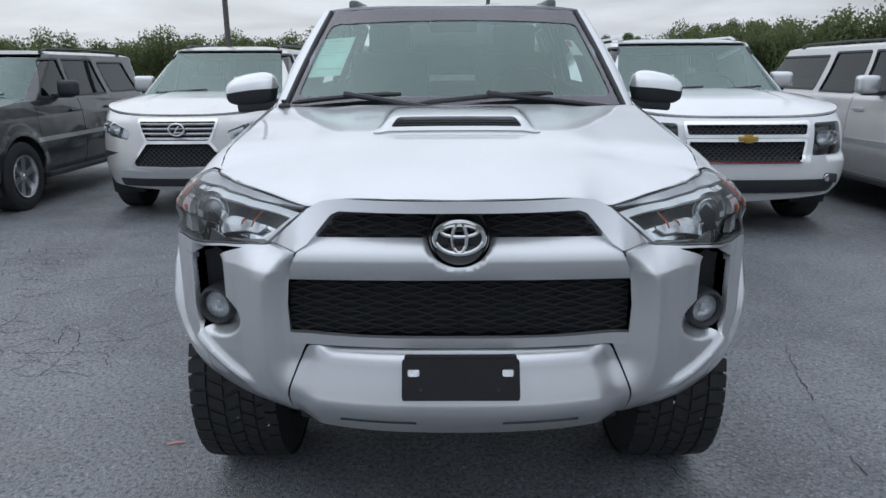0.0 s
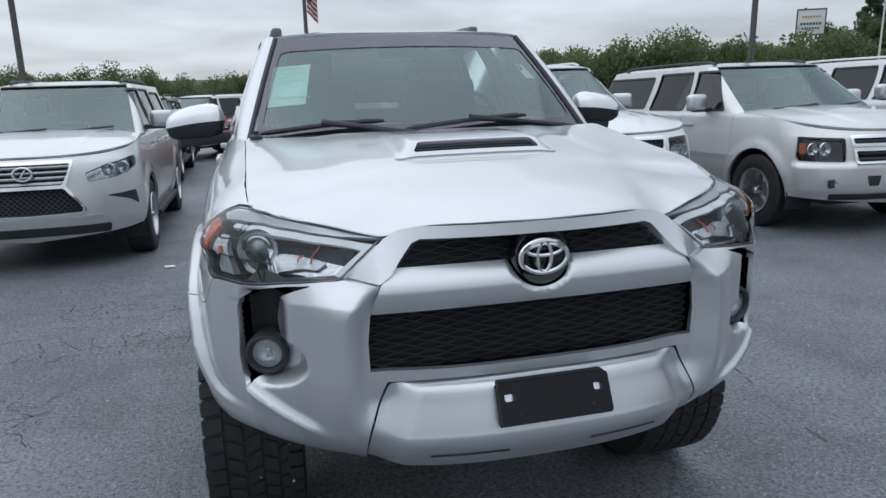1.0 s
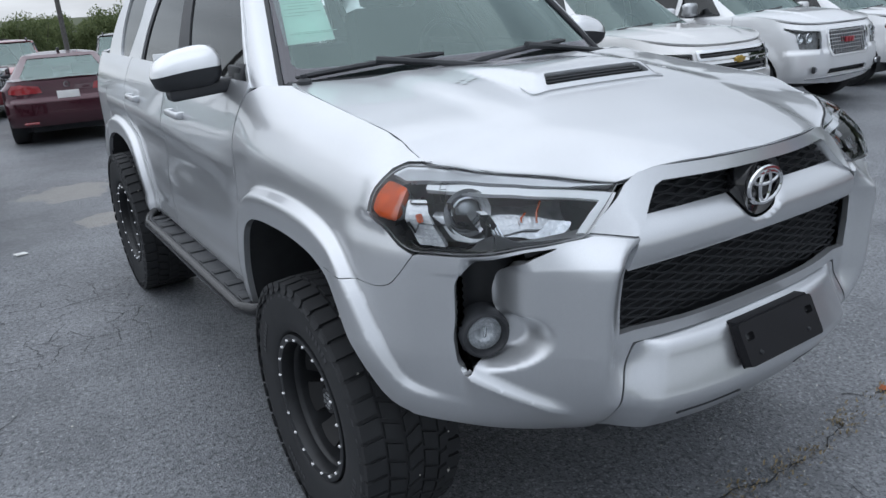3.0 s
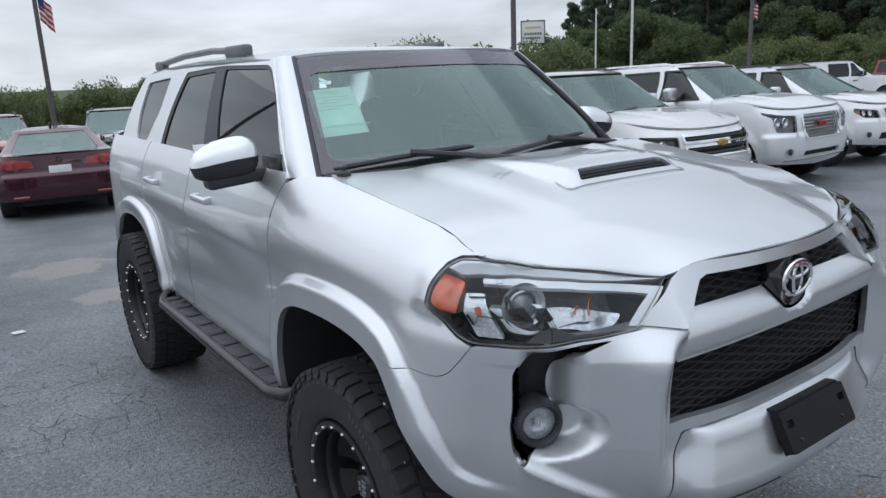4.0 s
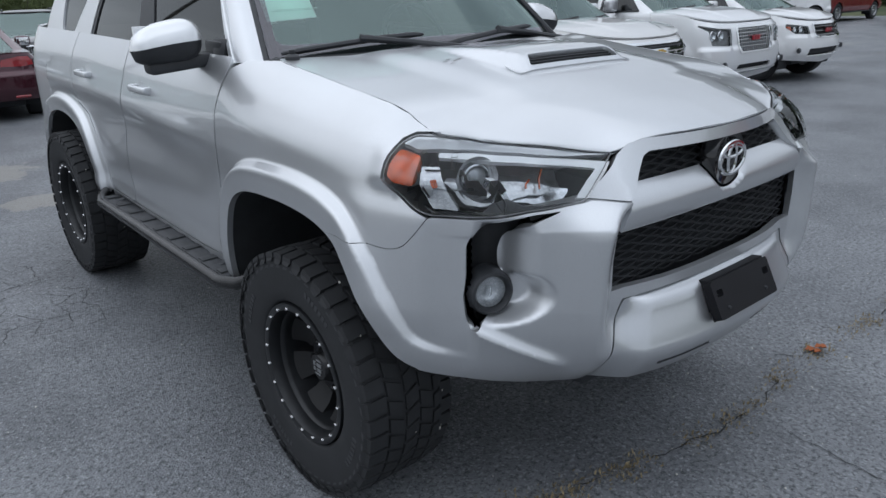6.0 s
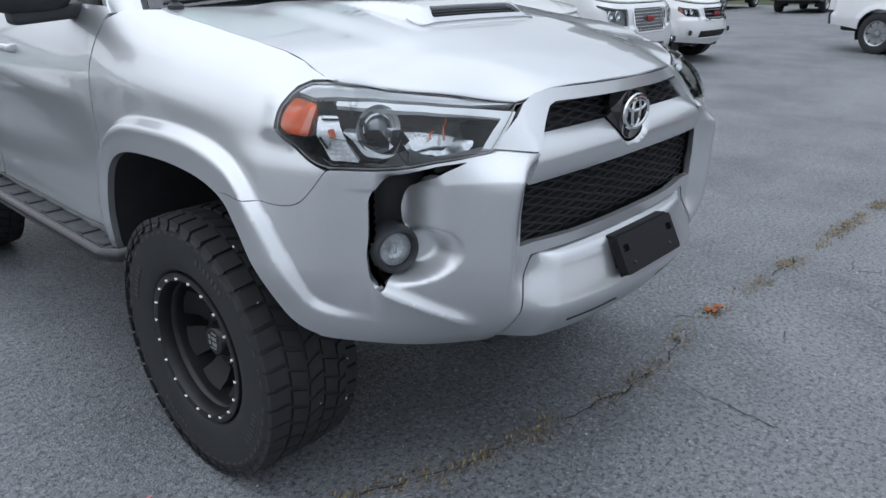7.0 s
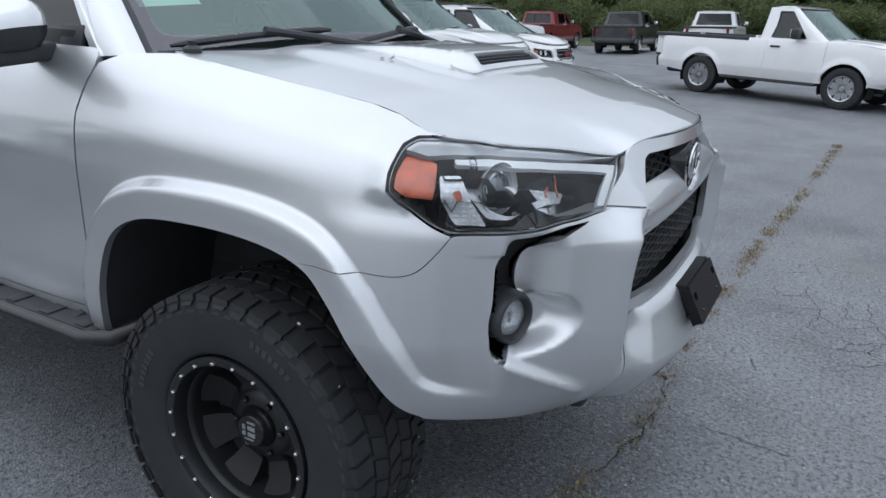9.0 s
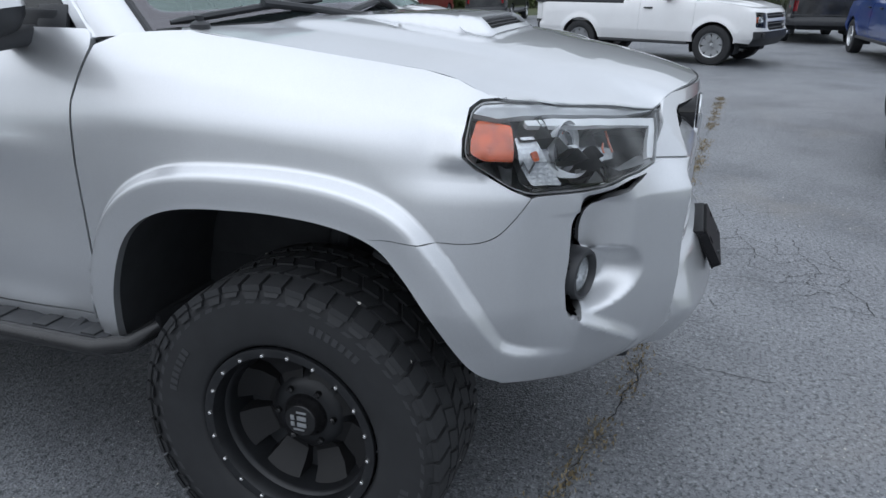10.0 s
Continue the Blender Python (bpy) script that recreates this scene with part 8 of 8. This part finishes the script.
def build_trees():
    rnd = random.Random(11)
    far = (0.0, 0.0)

    def at(az, dist):
        return Vector((-1.2 + dist * math.sin(radians(az)), -1.3 + dist * math.cos(radians(az)), 0))
    shrubs = [make_tree("shrub", "dense green shrub of the hedge at the edge of the lot", "shrub", 20 + i, 1.7, 3.4, M["leaf"], Matrix.Translation((0, 0, -400)), "hedge shrubs", 0, 900, 0.065) for i in range(4)]
    oaks = [make_tree("tree", "round-crowned green hardwood tree", "oak", 40 + i, 5.0, 4.6, M["leaf_far"], Matrix.Translation((0, 0, -400)), "hardwood trees", 0, 700, 0.11) for i in range(4)]
    pines = [make_tree("pine_tree", "tall dark green pine of the wood on the slope", "pine", 60 + i, 14.0, 6.5, M["needle"], Matrix.Translation((0, 0, -400)), "pines of the wood", 0, 640, 0.125) for i in range(5)]

    def put(src, p, k, tall=5.0):
        p = Vector((p.x, p.y, fall(p.y) - 0.15))
        ob = copy_thing(src, Matrix.Translation(p) @ Matrix.Rotation(rnd.uniform(0, 6.28), 4, "Z"))
        ob.scale = (k, k, k * rnd.uniform(0.9, 1.1) - p.z / tall)
        return ob
    # hedge line
    az = -36.0
    while az < 44:
        d = 47 + rnd.uniform(-2.5, 2.5)
        top = lerp_table([(-36, 1.45), (-20, 1.6), (-5, 1.5), (6, 1.42), (14, 1.55), (22, 2.0), (34, 2.4), (44, 2.4)], az) * rnd.uniform(0.85, 1.2)
        bush = put(rnd.choice(shrubs), at(az, d), top / 1.55 if top > 1.6 else 1.05, 1.6 if top > 1.6 else 5.0)
        bush.scale.z = (top - bush.location.z) / 1.57
        az += 1.7
    # hardwoods behind it
    for az, d, top in ((-23.5, 62, 2.0), (-14, 62, 2.4), (-12.5, 66, 2.6), (15.2, 60, 3.2), (13, 64, 2.6), (19, 58, 3.4), (21.5, 55, 3.8), (23.5, 60, 3.4), (27, 56, 3.0), (30, 58, 3.4), (33, 52, 3.6), (36.5, 50, 3.8), (38, 60, 3.2), (43.5, 58, 3.9), (45, 55, 4.0), (46.5, 50, 3.6), (49, 46, 4.2), (50.5, 48, 4.6), (52, 44, 3.6)):
        put(rnd.choice(oaks), at(az, d), top * (0.72 if az < 40 else 1.0) / 4.7)
    # wood on the slope
    for row in range(4):
        az = 45.0 + row * 0.9
        while az < 112:
            d = 78 + row * 9 + rnd.uniform(-3, 3)
            el = lerp_table([(44, 2.6), (46.4, 5.2), (49.2, 6.8), (53, 8.0), (57, 9.3), (64, 11.0), (80, 12.0), (112, 11.0)], az)
            z = d * math.tan(radians(el)) + 1.8
            slope = 0.6 + row * 1.3 + 2.0 * smooth01((az - 50) / 20)
            h = max(4.0, (z - slope) * rnd.uniform(0.84, 1.04))
            put(rnd.choice(pines), at(az, d), (h + slope) / 14.0, 14.0)
            az += 3.0 if row else 2.4
    # undergrowth before the wood
    az = 52.0
    while az < 112:
        put(rnd.choice(oaks), at(az, 70 + rnd.uniform(-3, 3)), rnd.uniform(0.75, 1.25))
        put(rnd.choice(shrubs), at(az + 0.9, 64 + rnd.uniform(-3, 3)), rnd.uniform(1.5, 2.1), 3.0)
        az += 2.6
    for ob in shrubs + oaks + pines:
        for c in list(ob.children):
            bpy.data.objects.remove(c)
        bpy.data.objects.remove(ob)


def flag(parent, p, side, h=0.75):
    """A striped flag that hangs in folds beside its pole."""
    w = 0.42
    for i in range(9):
        z0, z1 = h * i / 9, h * (i + 1) / 9
        V, F = [], []
        n = 8
        for j in range(n + 1):
            x = w * j / n
            y = 0.07 * math.sin(j * 1.5 + 0.4) * (0.3 + j / n)
            for z in (z0, z1):
                V.append((p[0] + side * x * 0.8, p[1] + y, p[2] - 0.9 * x - z))
        for j in range(n):
            F.append((2 * j, 2 * j + 1, 2 * j + 3, 2 * j + 2))
        link_mesh("stripe", V, F, M["flag_red" if i % 2 == 0 else "flag_white"], parent)
    V = [(p[0] + side * x * 0.8, p[1] - 0.05, p[2] - 0.9 * x - z) for z in (0.0, 0.32) for x in (0.0, 0.18)]
    link_mesh("canton", V, [(0, 1, 3, 2)], M["flag_blue"], parent, "dark blue corner of the flag")


def lamp_post(x, y, h, r, mat, label, head=True, flag_z=0.0, side=1):
    low = fall(y)
    h, flag_z = h - low, flag_z - low if flag_z else 0.0
    t = thing("lamp_post", label, "lamp post", "", pose(x, y, low))
    tube("post", [(0, 0, 0), (0, 0, h * 0.5), (0, 0, h)], [r, r * 0.9, r * 0.75], mat, t, 12)
    bm = bmesh.new()
    bm_lathe(bm, [(0.0, r * 2.2), (0.03, r * 2.2), (0.05, r * 1.3), (0.25, r * 1.15)], 12, "z", (0, 0, 0))
    part("base", bm, mat, t)
    if head:
        bm = bmesh.new()
        bm_box(bm, (0, 0, h + 0.05), (0.62, 0.28, 0.11), 0.03)
        part("lamp_head", bm, mat, t)
    if flag_z:
        fl = new("flag")
        fl.parent = t
        flag(fl, (0.08 * side, 0, flag_z), side)
    return t


build_trees()
lamp_post(1.35, 23.5, 5.35, 0.075, M["pole"], "dark lamp post with a hanging striped flag", True, 4.4, 1)
lamp_post(-6.3, 19.6, 7.5, 0.085, M["pole"], "tall dark lamp post", True)
lamp_post(12.4, 15.4, 8.5, 0.085, M["pole"], "tall dark lamp post behind the row", True)
lamp_post(23.2, 20.2, 8.0, 0.06, M["pole_white"], "tall white painted flagpole", False)
lamp_post(27.6, 26.3, 4.6, 0.05, M["pole_white"], "thin pale metal pole", False)
lamp_post(31.0, 19.6, 6.4, 0.10, M["pole"], "dark lamp post with a hanging striped flag", True, 4.6, 1)


def build_sign():
    t = thing("sign", "white framed roadside sign on a dark post", "sign", "", pose(33.0, 37.0, 0, 0, 0, -43))
    tube("post", [(-0.35, 0, fall(37.0)), (-0.35, 0, 4.9)], 0.07, M["pole"], t, 10)
    box("panel", (0, -0.05, 4.05), (1.55, 0.16, 1.45), M["paper_white"], t, 0.02)
    bm = bmesh.new()
    for c, sz in (((0, -0.06, 4.79), (1.65, 0.2, 0.07)), ((0, -0.06, 3.31), (1.65, 0.2, 0.07)), ((-0.79, -0.06, 4.05), (0.07, 0.2, 1.5)), ((0.79, -0.06, 4.05), (0.07, 0.2, 1.5))):
        bm_box(bm, c, sz, 0.01)
    part("frame", bm, M["pole"], t)
    for z, w, hh, m in ((4.36, 1.05, 0.13, "gold"), (3.95, 1.2, 0.15, "ink"), (3.68, 1.0, 0.12, "ink")):
        n = 7
        for i in range(n):
            box("print_bar", (-w / 2 + w * (i + 0.5) / n, -0.14, z), (w / n * 0.7, 0.012, hh), M[m], t, 0.0)


build_sign()


def build_wires():
    t = thing("utility_pole", "wooden utility pole with sagging cables before the wood", "utility pole", "", pose(36.5, 31.5, 0))
    tube("post", [(0, 0, fall(31.5)), (0, 0, 8.8)], [0.16, 0.11], M["bark"], t, 10)
    box("crossarm", (0, 0, 8.3), (1.9, 0.1, 0.12), M["bark"], t, 0.01, "", Euler((0, 0, -0.9)))
    for k, (z, d) in enumerate(((8.3, 0.0), (8.0, 0.3), (7.0, 0.0), (6.4, 0.2))):
        pts = []
        for i in range(15):
            f = i / 14
            pts.append((f * 38, -f * 34 + d, z - 1.3 * math.sin(math.pi * f) - 0.4 * f + f * 0.9))
        tube("cable", pts, 0.022, M["trim"], t, 4)


build_wires()
